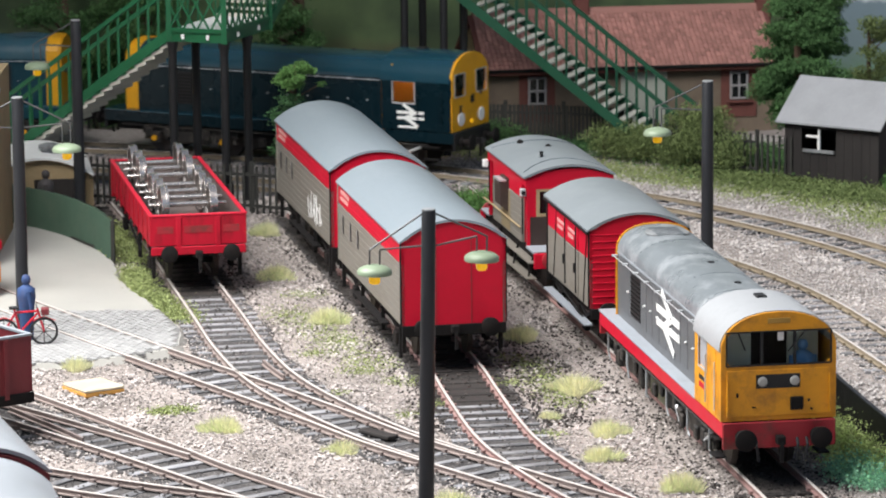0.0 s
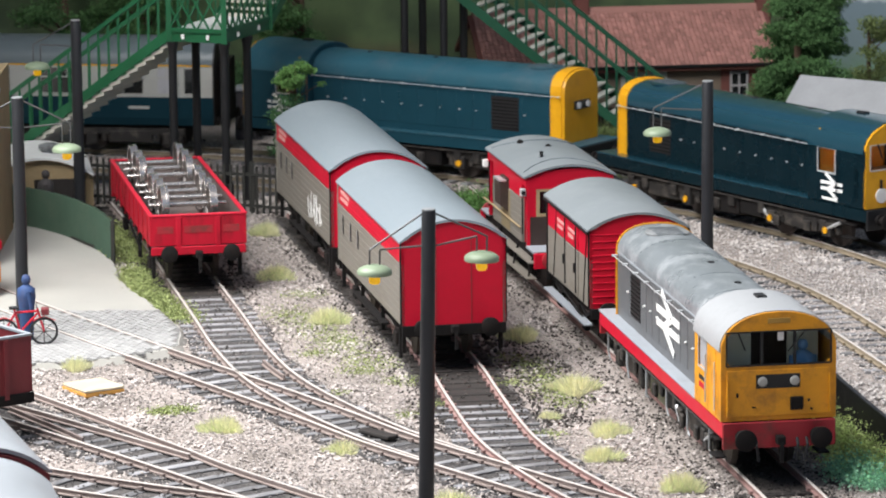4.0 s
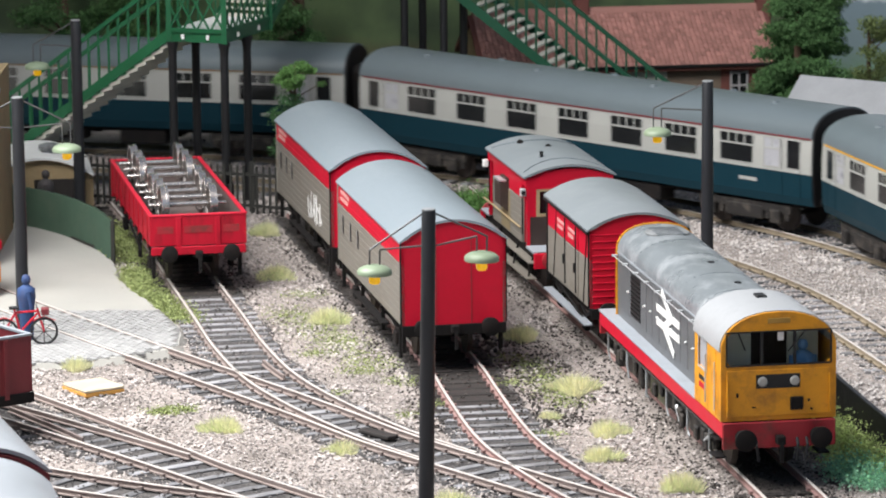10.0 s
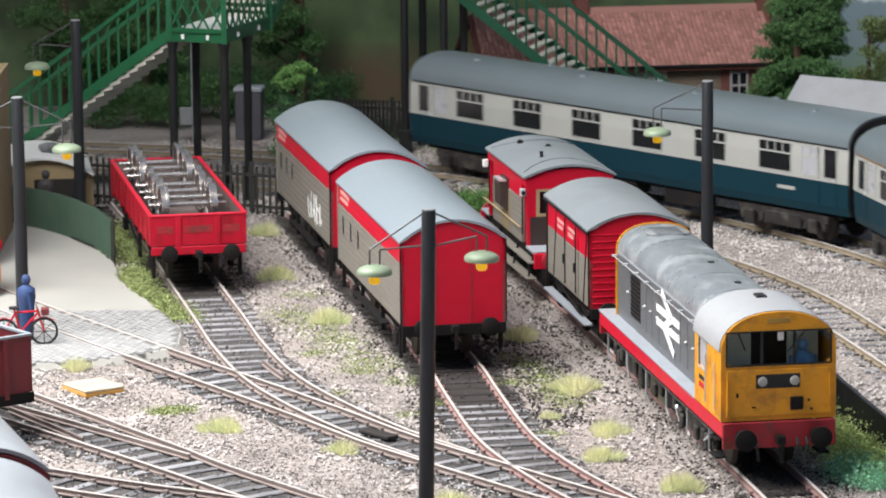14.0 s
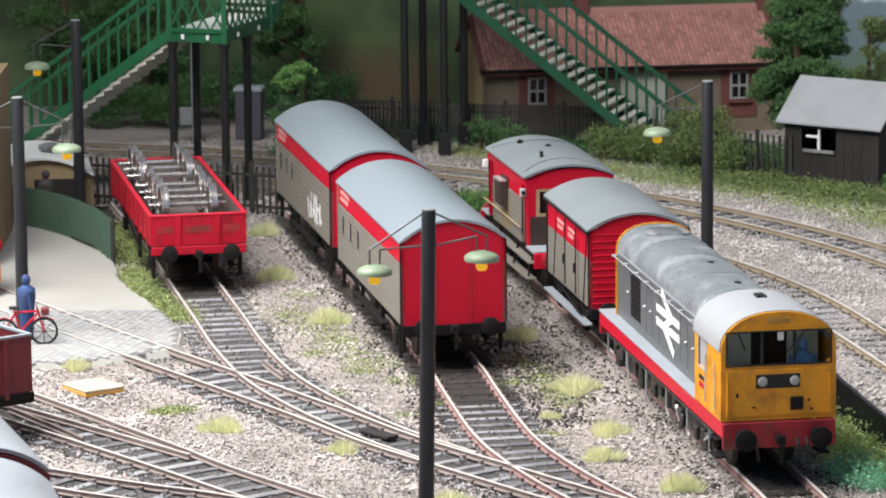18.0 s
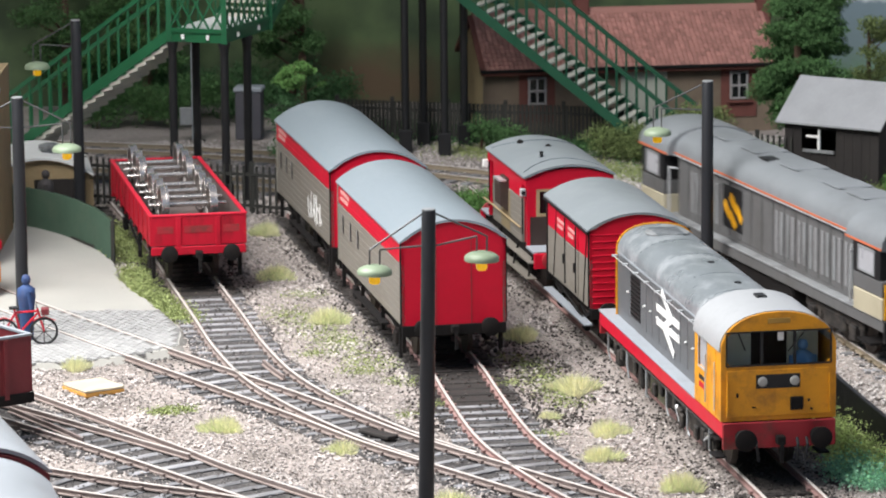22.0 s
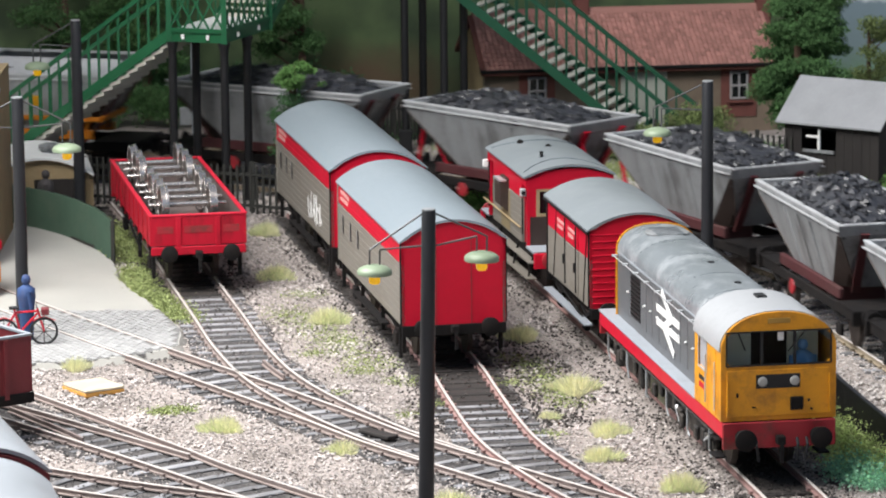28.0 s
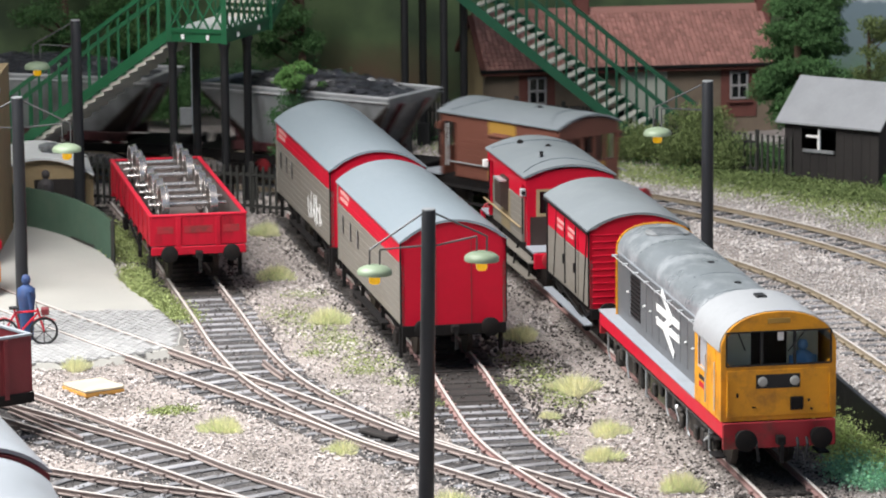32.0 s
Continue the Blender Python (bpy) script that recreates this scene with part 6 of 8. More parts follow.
def column(t, x, y, top, foot):
    bm = rod(B(), (x, y, -0.24), (x, y, top), 0.13, 12)
    turned(bm, [(0.13, 0), (0.15, 0.2), (0.19, 0.34), (0.19, 0.40)], 12, Matrix.Translation((x, y, top - 0.40)))
    smooth(part("column", bm, BLACK, t, "black cast column"))
    part("column_base", box(B(), x - 0.22, x + 0.22, y - 0.2, y + 0.2, -0.24, foot, 0.03), BLACK, t)


bridge = thing("footbridge", "green lattice station footbridge on black columns with wooden steps", "footbridge")
DZ = 5.35
K, Lc, Rc = Vector((-6.68, 128.27, DZ)), Vector((-8.42, 128.92, DZ)), Vector((-5.40, 131.6, DZ))
Bc = Lc + Rc - K
deck = B()
vs = [deck.verts.new(p + Vector((0, 0, dz))) for dz in (-0.34, 0.0) for p in (K, Rc, Bc, Lc)]
deck.faces.new(vs[:4])
deck.faces.new(vs[4:])
for i in range(4):
    deck.faces.new((vs[i], vs[(i + 1) % 4], vs[4 + (i + 1) % 4], vs[4 + i]))
part("landing_frame", deck, GREEN, bridge, "green landing frame")
top = B()
vs = [top.verts.new(p + (((K + Bc) / 2) - p) * 0.05 + Vector((0, 0, dz))) for dz in (0.004, 0.03) for p in (K, Rc, Bc, Lc)]
top.faces.new(vs[:4])
top.faces.new(vs[4:])
for i in range(4):
    top.faces.new((vs[i], vs[(i + 1) % 4], vs[4 + (i + 1) % 4], vs[4 + i]))
part("landing_floor", top, WHITE, bridge, "pale landing floor")
lattice(bridge, K, Lc, 1.68)
lattice(bridge, K, Rc, 1.68, (0, 1))
for p in (K, Lc, K + (Rc - K) * 0.52, Lc + (Bc - Lc) * 0.52):
    q = p + ((K + Bc) / 2 - p) * 0.06
    column(bridge, q.x, q.y, DZ - 0.34, 0.62)
for p, q in ((K, Lc), (K, Rc)):
    for f in (0.3, 0.75):
        w = p + (q - p) * f
        part("bolt_plate", bar(B(), w + Vector((0, -0.05, -0.24)), w + Vector((0, -0.05, -0.10)), 0.09), WHITE, bridge)
SD = (Bc - Lc).normalized()
DN = (Lc - K).normalized()
stair_flight(bridge, Lc + Vector((0, 0, 0)), Lc + DN * 7.6 + Vector((0, 0, -5.35)), (Bc - Lc).length * 0.62, SD, 26, True, mid=0)
# span to the far side
UPV = (Rc - K).normalized() * 5.0 + Vector((0, 0, 3.05))
stair_flight(bridge, Rc + UPV, Rc, (K - Lc).length, (Lc - K).normalized(), 17, mid=0)
HZ = DZ + 3.05
FK, FL = Vector((0.35, 138.3, HZ)), Vector((-1.35, 139.1, HZ))
sp = B()
a0, a1 = Rc + UPV, Bc + UPV
vs = [sp.verts.new(p + Vector((0, 0, dz))) for dz in (-0.3, 0.0) for p in (a0, FK, FL, a1)]
sp.faces.new(vs[:4])
sp.faces.new(vs[4:])
for i in range(4):
    sp.faces.new((vs[i], vs[(i + 1) % 4], vs[4 + (i + 1) % 4], vs[4 + i]))
part("span_deck", sp, GREEN, bridge, "green bridge span")
lattice(bridge, a0, FK, 1.35)
lattice(bridge, a1, FL, 1.35)
fl = B()
box(fl, -1.6, 1.2, 138.0, 141.8, HZ - 0.34, HZ)
part("far_landing", fl, GREEN, bridge)
for x, y in ((-1.22, 139.34), (-0.62, 140.88), (0.09, 138.55), (0.76, 140.55)):
    column(bridge, x, y, HZ - 0.34, 0.55)
FD = Vector((0.95, -0.30, 0)).normalized()
FS = Vector((0.30, 0.95, 0)).normalized()
ft = Vector((0.75, 138.7, 5.1)) - FD * 4.4 + Vector((0, 0, 3.3))
stair_flight(bridge, ft, ft + FD * 11.75 + Vector((0, 0, -8.76)), 2.5, FS, 38, high=1.72, mid=0, paint=GREEN_SHADED)


# ---- lamp posts ----
def lamp_post(x, y, h, arms, rz, label, lean=0.0, droop=0.0, reach=1.42, lift=0.0):
    t = thing("yard_lamp", label, "lamp post", "yard lamps", spot(x, y, -0.22, rz, 0, lean))
    bm = turned(B(), [(0.175, 0), (0.165, h * 0.6), (0.155, h - 0.03), (0.145, h)], 14)
    smooth(part("post", bm, POST, t, "black painted post"))
    part("post_cap", turned(B(), [(0.15, h), (0.15, h + 0.03), (0.05, h + 0.035)], 14), HOPPER, t)
    for s in arms:
        e = s * reach
        dz = s * droop
        bm = B()
        for z0, z1, xe in ((h - 0.08, h - 0.72, e + s * 0.06), (h - 0.78, h - 0.72, e - s * 0.16)):
            rod(bm, (s * 0.15, 0, z0), (xe, 0, z1 + dz), 0.022, 6)
            rod(bm, (xe, 0, z1 + dz), (xe, 0, h - 1.28 + lift + dz), 0.022, 6)
        part("bracket_arm", bm, WIRE, t, "thin wire bracket arm")
        sh = turned(B(), [(0.10, -0.27), (0.34, -0.29), (0.38, -0.28), (0.385, -0.215), (0.35, -0.155), (0.27, -0.11), (0.16, -0.075), (0.06, -0.06)], 20, Matrix.Translation((e - s * 0.05, 0, h - 1.18 + lift + dz)))
        sh = smooth(part("shade", sh, SHADE, t, "pale green enamel shade"), 50)
        smooth(part("bulb", turned(B(), [(0.05, -0.50), (0.10, -0.485), (0.125, -0.44), (0.125, -0.30), (0.10, -0.28)], 12, Matrix.Translation((e - s * 0.05, 0, h - 1.18 + lift + dz))), AMBER, sh, "amber bulb"))
    return t


lamp_post(-0.42, 89.2, 6.86, (1, -1), 8, "black yard lamp post with two pale green shades", 1.0, 0.13, 1.22, 0.2)
lamp_post(7.26, 113.4, 6.08, (-1,), 0, "black yard lamp post with one pale green shade")
lamp_post(-11.12, 108.8, 6.48, (1, -1), 10, "black yard lamp post beside the setts", reach=1.32)
lamp_post(-11.1, 126.6, 6.2, (-1,), 0, "black yard lamp post behind the green fence", reach=1.25)


# ---- buildings beyond the line ----
WINDOW_GREY = mat("greyed_white_window_paint", (0.30, 0.29, 0.285), 0.6, var=0.1, size=0.4)


def gable_house():
    t = thing("stone_station_house", "long stone house with red clay tile roof and brick window surrounds", "house", "", spot(1.45, 142.0) @ pose(0, 0, 0, 0, 0, 8) @ spot(-1.25, -142.0))
    x0, x1, y0, y1, zt, ridge = 1.25, 11.5, 142.0, 147.5, 2.15, 3.7
    part("front_wall", box(B(), x0, x1, y0, y0 + 0.3, -0.25, zt), BRICK, t)
    part("pale_bay_wall", box(B(), 6.0, 7.6, y0 - 0.06, y0 - 0.01, -0.2, zt - 0.05), RENDER_WALL, t, "pale rendered wall section")
    for x in (x0, x1 - 0.3):
        g = prism(B(), [(y0 + 0.3, -0.25), (y1, -0.25), (y1, zt), ((y0 + y1) / 2, ridge - 0.25), (y0 + 0.3, zt)], x, x + 0.3)
        part("gable_wall", g, BUFF, t, "buff stone gable wall")
    part("back_wall", box(B(), x0 + 0.3, x1 - 0.3, y1 - 0.3, y1, -0.25, zt), BRICK, t)
    for x in (3.08, 10.12):
        part("brick_surround", box(B(), x - 0.62, x + 0.62, y0 - 0.05, y0 - 0.004, 0.3, zt - 0.02), BRICK_TRIM, t, "red brick window surround")
        w = part("window", box(B(), x - 0.30, x + 0.30, y0 - 0.10, y0 - 0.055, 0.95, 1.84, 0.01), GLASS_DARK, t, "dark window with white glazing bars")
        for a, b, c, d in ((-0.32, -0.245, 0.92, 1.88), (0.245, 0.32, 0.92, 1.88), (-0.245, 0.245, 0.92, 0.99), (-0.245, 0.245, 1.81, 1.88), (-0.245, 0.245, 1.355, 1.435)):
            part("window_frame", box(B(), x + a, x + b, y0 - 0.13, y0 - 0.06, c, d), WINDOW_GREY, w)
        for c, d in ((0.99, 1.355), (1.435, 1.81)):
            part("glazing_bar", box(B(), x - 0.03, x + 0.03, y0 - 0.125, y0 - 0.06, c, d), WINDOW_GREY, w)
        part("sill", box(B(), x - 0.42, x + 0.42, y0 - 0.2, y0 - 0.05, 0.80, 0.88), BRICK_TRIM, w)
    part("gutter", rod(B(), (x0 - 0.2, y0 - 0.45, zt + 0.0), (x1 + 0.2, y0 - 0.45, zt + 0.0), 0.06, 8), UNDER, t, "dark eaves gutter")
    for s, ya, yb in ((1, y0 - 0.4, (y0 + y1) / 2), (-1, y1 + 0.4, (y0 + y1) / 2)):
        bm = B()
        a = [bm.verts.new(p) for p in ((x0 - 0.15, ya, zt), (x1 + 0.15, ya, zt), (x1 + 0.15, yb, ridge), (x0 - 0.15, yb, ridge))]
        b = [bm.verts.new(v.co + Vector((0, 0, -0.15))) for v in a]
        bm.faces.new(a)
        bm.faces.new(b)
        for i in range(4):
            bm.faces.new((a[i], a[(i + 1) % 4], b[(i + 1) % 4], b[i]))
        part("roof_slope", bm, BRICK_TRIM, t, "red brown roof slope under the tiles")
    # pantiles of the near slope, course by course
    rise, depth = ridge - zt, (y0 + y1) / 2 - y0 + 0.4
    L = math.hypot(rise, depth)
    ang = math.degrees(math.atan2(rise, depth))
    rows, cols = 14, 62
    r = random.Random(2)
    w, d = (x1 - x0) / cols / 2 * 0.90, L / rows / 2 * 1.06
    V, Fc = [], []
    prof = [(-w, 0.022), (-w * 0.4, 0.038), (w * 0.2, 0.034), (w, 0.02)]
    for i in range(rows):
        for j in range(cols):
            u = (i + 0.5) / rows
            m = Matrix.Translation((x0 + (j + 0.5) * (x1 - x0) / cols, y0 - 0.4 + depth * u, zt + rise * u + 0.03 + r.uniform(-0.008, 0.008))) @ pose(0, 0, 0, ang - 4.0 + r.uniform(-0.8, 0.8), 0, 0)
            k = len(V)
            for y in (-d, d):
                V += [m @ Vector((x, y, z)) for x, z in prof]
            V += [m @ Vector((x, -d, z - 0.08)) for x, z in prof]
            for q in range(3):
                Fc += [[k + q, k + q + 1, k + 5 + q, k + 4 + q], [k + 8 + q, k + 9 + q, k + q + 1, k + q]]
    tagged(raw("roof_tiles", V, Fc, TILE, t, "rows of red clay tiles"), kind="stuff")
    rt = None
    for j in range(22):
        m = spot(x0 + 0.26 + j * (x1 - x0 - 0.2) / 22, (y0 + y1) / 2, ridge + 0.04)
        if rt is None:
            rt = part("ridge_tile", prism(B(), [(0.2, -0.08), (0.14, 0.08), (0, 0.13), (-0.14, 0.08), (-0.2, -0.08)], -0.24, 0.24), TILE, t, at=m)
        else:
            share(rt, "ridge_tile", t, m)
    for x in (5.1, 11.55):
        ch = part("chimney", box(B(), x - 0.24, x + 0.24, (y0 + y1) / 2 - 0.3, (y0 + y1) / 2 + 0.3, ridge - 0.5, ridge + 1.4, 0.03), BRICK_TRIM, t, "red brick chimney stack")


gable_house()


def shed():
    t = thing("timber_shed", "tarred black timber lineside shed with grey felt roof", "shed", "", spot(13.18, 133.3, -0.30, -35))
    hw, hd, zt, rz = 1.72, 1.3, 2.15, 3.25
    for s in (1, -1):
        for k in range(11):
            x = -hw + 2 * hw * (k + 0.5) / 11
            if s < 0 and -0.95 < x < 0.1:
                part("board", box(B(), x - 0.1545, x + 0.1545, s * hd - 0.03, s * hd + 0.03, 0, 1.15, 0.01), TIMBER_BLACK, t)
                part("board", box(B(), x - 0.1545, x + 0.1545, s * hd - 0.03, s * hd + 0.03, 1.80, zt, 0.01), TIMBER_BLACK, t)
            else:
                part("board", box(B(), x - 0.1545, x + 0.1545, s * hd - 0.03, s * hd + 0.03, 0, zt, 0.01), TIMBER_BLACK, t)
    fr = B()
    for a, b, c, d in ((-0.49, -0.41, 1.16, 1.80), (-0.92, -0.49, 1.53, 1.60)):
        box(fr, a, b, -hd - 0.06, -hd + 0.02, c, d)
    w = part("window", fr, WHITE, t, "broken white window frame")
    part("window_sill", box(B(), -1.0, 0.12, -hd - 0.12, -hd - 0.03, 1.06, 1.15), HOPPER, w, "grey window sill")
    part("floor", box(B(), -hw, hw, -hd + 0.05, hd - 0.05, 0.0, 0.05), TIMBER_BLACK, t)
    for e in (1, -1):
        g = prism(B(), [(hd - 0.03, 0), (hd - 0.03, zt), (0, rz - 0.1), (-hd + 0.03, zt), (-hd + 0.03, 0)], min(e * hw, e * (hw - 0.06)), max(e * hw, e * (hw - 0.06)))
        part("gable_end", g, TIMBER_BLACK, t)
    for s in (1, -1):
        bm = prism(B(), [(s * (hd + 0.28), zt - 0.2), (s * (hd + 0.28), zt - 0.14), (0, rz + 0.05), (0, rz - 0.02)], -hw - 0.2, hw + 0.2)
        part("roof_slope", bm, SHED_ROOF, t, "pale grey felt roof slope")


shed()


# ---- left side: lamp hut, station corner, roadway, corrugated fence ----
hut = thing("grounded_van_hut", "buff hut with whitened arched roof and dark shutter", "hut", "", spot(-12.55, 128.6, -0.22, 8))
part("hut_body", prism(B(), [(1.5, 0), (1.5, 1.35)] + segment(1.5, 1.35, 1.85, 10)[1:-1] + [(-1.5, 1.35), (-1.5, 0)], -1.6, 1.6), BUFF, hut, at=pose(0, 0, 0, 0, 0, 90))
rf = [(1.62, 1.33), (1.62, 1.40)] + segment(1.62, 1.40, 1.95, 12)[1:-1] + [(-1.62, 1.40), (-1.62, 1.33)] + segment(1.55, 1.33, 1.87, 12)[::-1][1:-1]
smooth(part("hut_roof", prism(B(), rf, -1.75, 1.75), WHITE, hut, "whitened arched roof", at=pose(0, 0, 0, 0, 0, 90)), 30)
part("shutter", box(B(), -0.2, 1.1, -1.66, -1.6, 0.35, 1.25), TIMBER_BLACK, hut, "dark half-open shutter")
part("roof_cowl", turned(B(), [(0.26, 1.85), (0.26, 2.02), (0.34, 2.05), (0.34, 2.14), (0.2, 2.19)], 18, Matrix.Translation((0.35, -0.5, 0))), HOPPER, hut, "grey round roof cowl")
part("plinth", box(B(), 1.52, 1.62, -1.5, 1.5, 0.0, 1.2), BUFF, hut)

stn = thing("stone_building_corner", "buff stone building corner with pale tiled eaves", "building")
part("wall", box(B(), -18.0, -12.95, 118.5, 124.5, -0.25, 5.0), BUFF, stn, "buff stone wall")
q = None
for k in range(15):
    m = spot(-12.98, 118.55, -0.05 + 0.34 * k)
    if q is None:
        q = part("quoin", box(B(), -0.42, 0.09, -0.09, 0.32, -0.15, 0.15, 0.02), BUFF, stn, at=m)
    else:
        share(q, "quoin", stn, m)
part("eaves", bar(B(), (-18, 118.2, 5.9), (-12.6, 118.2, 5.0), 0.9, 0.16), CAB_ROOF, stn, "pale weathered roof edge")

SETT_JOINT = mat("grey_sett_joint", (0.18, 0.178, 0.172), 0.9, var=0.3, size=0.3)
road_pts = smooth_path([(-17, 132), (-13.4, 126.5), (-11.0, 123.1), (-9.55, 119.0), (-9.15, 116.3), (-8.2, 113.3), (-7.45, 110.8), (-7.0, 109.2), (-6.95, 107.2), (-7.75, 106.2), (-9.4, 105.3), (-11.6, 104.9), (-17, 104.4)], 0.4)
bm = B()
va = [bm.verts.new((x + random.Random(i).uniform(-0.06, 0.06), y, -0.05)) for i, (x, y) in enumerate(road_pts)]
vb = [bm.verts.new((-30, y * 0.9 + 11.5, -0.05)) for x, y in road_pts]
vc = [bm.verts.new((v.co.x + 0.16, v.co.y - 0.11, -0.25)) for v in va]
for i in range(len(va) - 1):
    bm.faces.new((va[i], va[i + 1], vb[i + 1], vb[i]))
    bm.faces.new((va[i], va[i + 1], vc[i + 1], vc[i]))
road = tagged(part("roadway", bm, CONCRETE), "pale cream yard roadway with a ragged edge", "road", kind="structure")
bed = B()
EDGE = lambda y: np.interp(y, [104.9, 105.3, 106.2, 107.2, 109.2, 110.8, 113.3], [-11.6, -9.4, -7.75, -6.98, -7.02, -7.45, -8.2])
for i in range(29):
    y = 105.0 + i * 0.24
    box(bed, -12.2, EDGE(y) + 0.02, y - 0.12, y + 0.12, -0.12, -0.042)
part("sett_joints", bed, SETT_JOINT, road, "grey mortar between the setts")
# setts in courses along the inset rails
r = random.Random(9)
cu, su = math.cos(radians(-57.6)), math.sin(radians(-57.6))
places = []
for i in range(-26, 27):
    for j in range(-24, 25):
        u, v = j * 0.30 + (0.15 if i % 2 else 0) + r.uniform(-0.012, 0.012), i * 0.172
        x, y = -9.3 + u * cu - v * su, 108.6 + u * su + v * cu
        if y < 105.05 or y > 111.8 or x < -12.0 or x > EDGE(y) - 0.08:
            continue
        d = np.sqrt(((Y_PATH - (x, y)) ** 2).sum(1).min())
        if 0.59 < d < 0.76:
            continue
        places.append((x, y, -0.045 + r.uniform(-0.006, 0.006), -57.6 + r.uniform(-2, 2)))
places.sort(key=lambda q: q[1])
sett = None
for x, y, z, a in places[:300]:
    m = spot(x, y, z, a)
    if sett is None:
        sett = part("sett", box(B(), -0.140, 0.140, -0.078, 0.078, -0.05, 0.03, 0.014), COBBLE, road, at=m)
    else:
        share(sett, "sett", road, m)
V, Fc = [], []
for x, y, z, a in places[300:]:
    m = Matrix.Translation((x, y, z)) @ pose(0, 0, 0, 0, 0, a)
    k = len(V)
    V += [m @ Vector((sx * 0.140, sy * 0.078, -0.02)) for sx, sy in ((-1, -1), (1, -1), (1, 1), (-1, 1))]
    V += [m @ Vector((sx * 0.128, sy * 0.066, 0.03)) for sx, sy in ((-1, -1), (1, -1), (1, 1), (-1, 1))]
    Fc += [[k + 4, k + 5, k + 6, k + 7]] + [[k + q, k + (q + 1) % 4, k + 4 + (q + 1) % 4, k + 4 + q] for q in range(4)]
tagged(raw("setts", V, Fc, COBBLE, road, "worn granite setts in courses"), kind="stuff")

fence_pts = smooth_path([(-13.7, 126.3), (-12.67, 125.1), (-11.76, 124.0), (-10.92, 122.65), (-10.18, 121.15), (-9.55, 119.4)], 0.05)
bm = B()
rows = []
for i, (x, y) in enumerate(fence_pts):
    w = 0.03 * math.sin(i * math.pi / 2)
    f = i / len(fence_pts)
    zt = 1.12 + 0.06 * f if f < 0.55 else 1.153 - 0.10 * ((f - 0.55) / 0.45) ** 1.6
    rows.append([bm.verts.new((x + w, y + w, -0.2)), bm.verts.new((x + w, y + w, zt)), bm.verts.new((x + w + 0.05, y + w + 0.05, zt)), bm.verts.new((x + w + 0.05, y + w + 0.05, -0.2))])
for a, b in zip(rows, rows[1:]):
    for i in range(4):
        bm.faces.new((a[i], b[i], b[(i + 1) % 4], a[(i + 1) % 4]))
bm.faces.new(rows[0])
bm.faces.new(rows[-1])
corr = thing("corrugated_fence", "dull green corrugated sheet fence with a curved top", "fence")
part("corrugated_sheet", bm, GREEN_CORR, corr)
part("end_post", box(B(), -9.60, -9.48, 119.22, 119.38, -0.22, 1.10, 0.01), FENCE_DARK, corr)
part("ground_rail", bar(B(), (-11.05, 122.8, 0.0), (-10.25, 121.2, 0.0), 0.05), FENCE_DARK, corr)

# ---- paling fences ----
def paling(name, label, pts, h, gap=0.22, w=0.075, z0=-0.22):
    t = thing(name, label, "fence")
    P = smooth_path(pts, gap)
    d = np.gradient(P, axis=0)
    pale = None
    for i, (x, y) in enumerate(P):
        a = math.degrees(math.atan2(d[i][1], d[i][0]))
        m = spot(x, y, z0, a)
        if pale is None:
            bm = prism(B(), [(-0.018, 0.0), (0.018, 0.0), (0.018, h), (-0.018, h)], -w / 2, w / 2)
            pale = part("paling", bm, FENCE_DARK, t, at=m)
        else:
            share(pale, "paling", t, m)
    Q = smooth_path(pts, 2.0)
    for z in (0.25, h - 0.28):
        for p, q in zip(Q, Q[1:]):
            part("fence_rail", bar(B(), (p[0], p[1] + 0.04, z0 + z), (q[0], q[1] + 0.04, z0 + z), 0.05, 0.09), FENCE_DARK, t)
    for p in Q:
        part("fence_post", box(B(), p[0] - 0.07, p[0] + 0.07, p[1] + 0.03, p[1] + 0.17, z0, z0 + h + 0.12, 0.01), FENCE_DARK, t)


paling("yard_paling_fence", "dark paling fence between the yard and the line", [(-11.4, 130.0), (-9.0, 128.9), (-5.2, 127.4), (-3.4, 126.4)], 1.5)
paling("back_paling_fence", "dark wooden paling fence before the house", [(-3.6, 142.6), (1.0, 141.2), (4.0, 140.6), (6.4, 139.8)], 1.35, 0.14, 0.105)
paling("field_fence", "dark wooden paling fence beside the shed", [(7.0, 136.2), (9.6, 134.2), (11.2, 133.0)], 1.4)

# ---- retaining wall beside the near line ----
TARRED = mat("tarred_black_sheet", (0.006, 0.006, 0.006), 0.6, var=0.3, size=0.5)
rw = thing("retaining_wall", "black sheet retaining wall with a worn grey top edge", "wall")
WP = smooth_path([(8.55, 104.0), (9.0, 100.6), (9.5, 97.3), (10.2, 93.0), (11.2, 88.0)], 0.9)
for p, q2 in zip(WP, WP[1:]):
    part("wall_panel", bar(B(), (p[0], p[1], 0.36), (q2[0], q2[1], 0.36), 0.08, 1.18), TARRED, rw)
    part("top_edge", bar(B(), (p[0], p[1], 0.965), (q2[0], q2[1], 0.965), 0.10, 0.035), POST, rw, "worn dark grey top edge")

# ---- small things in the yard ----
tray = thing("plywood_board", "pale plywood board with orange edges lying on the ballast", "board", "", spot(-8.76, 102.4, -0.2, 34))
part("board_top", box(B(), -0.56, 0.56, -0.60, 0.60, 0.11, 0.18, 0.02), TRAY, tray)
part("board_edge", box(B(), -0.56, 0.56, -0.60, 0.60, 0.0, 0.108, 0.02), TRAY_EDGE, tray, "orange edge")

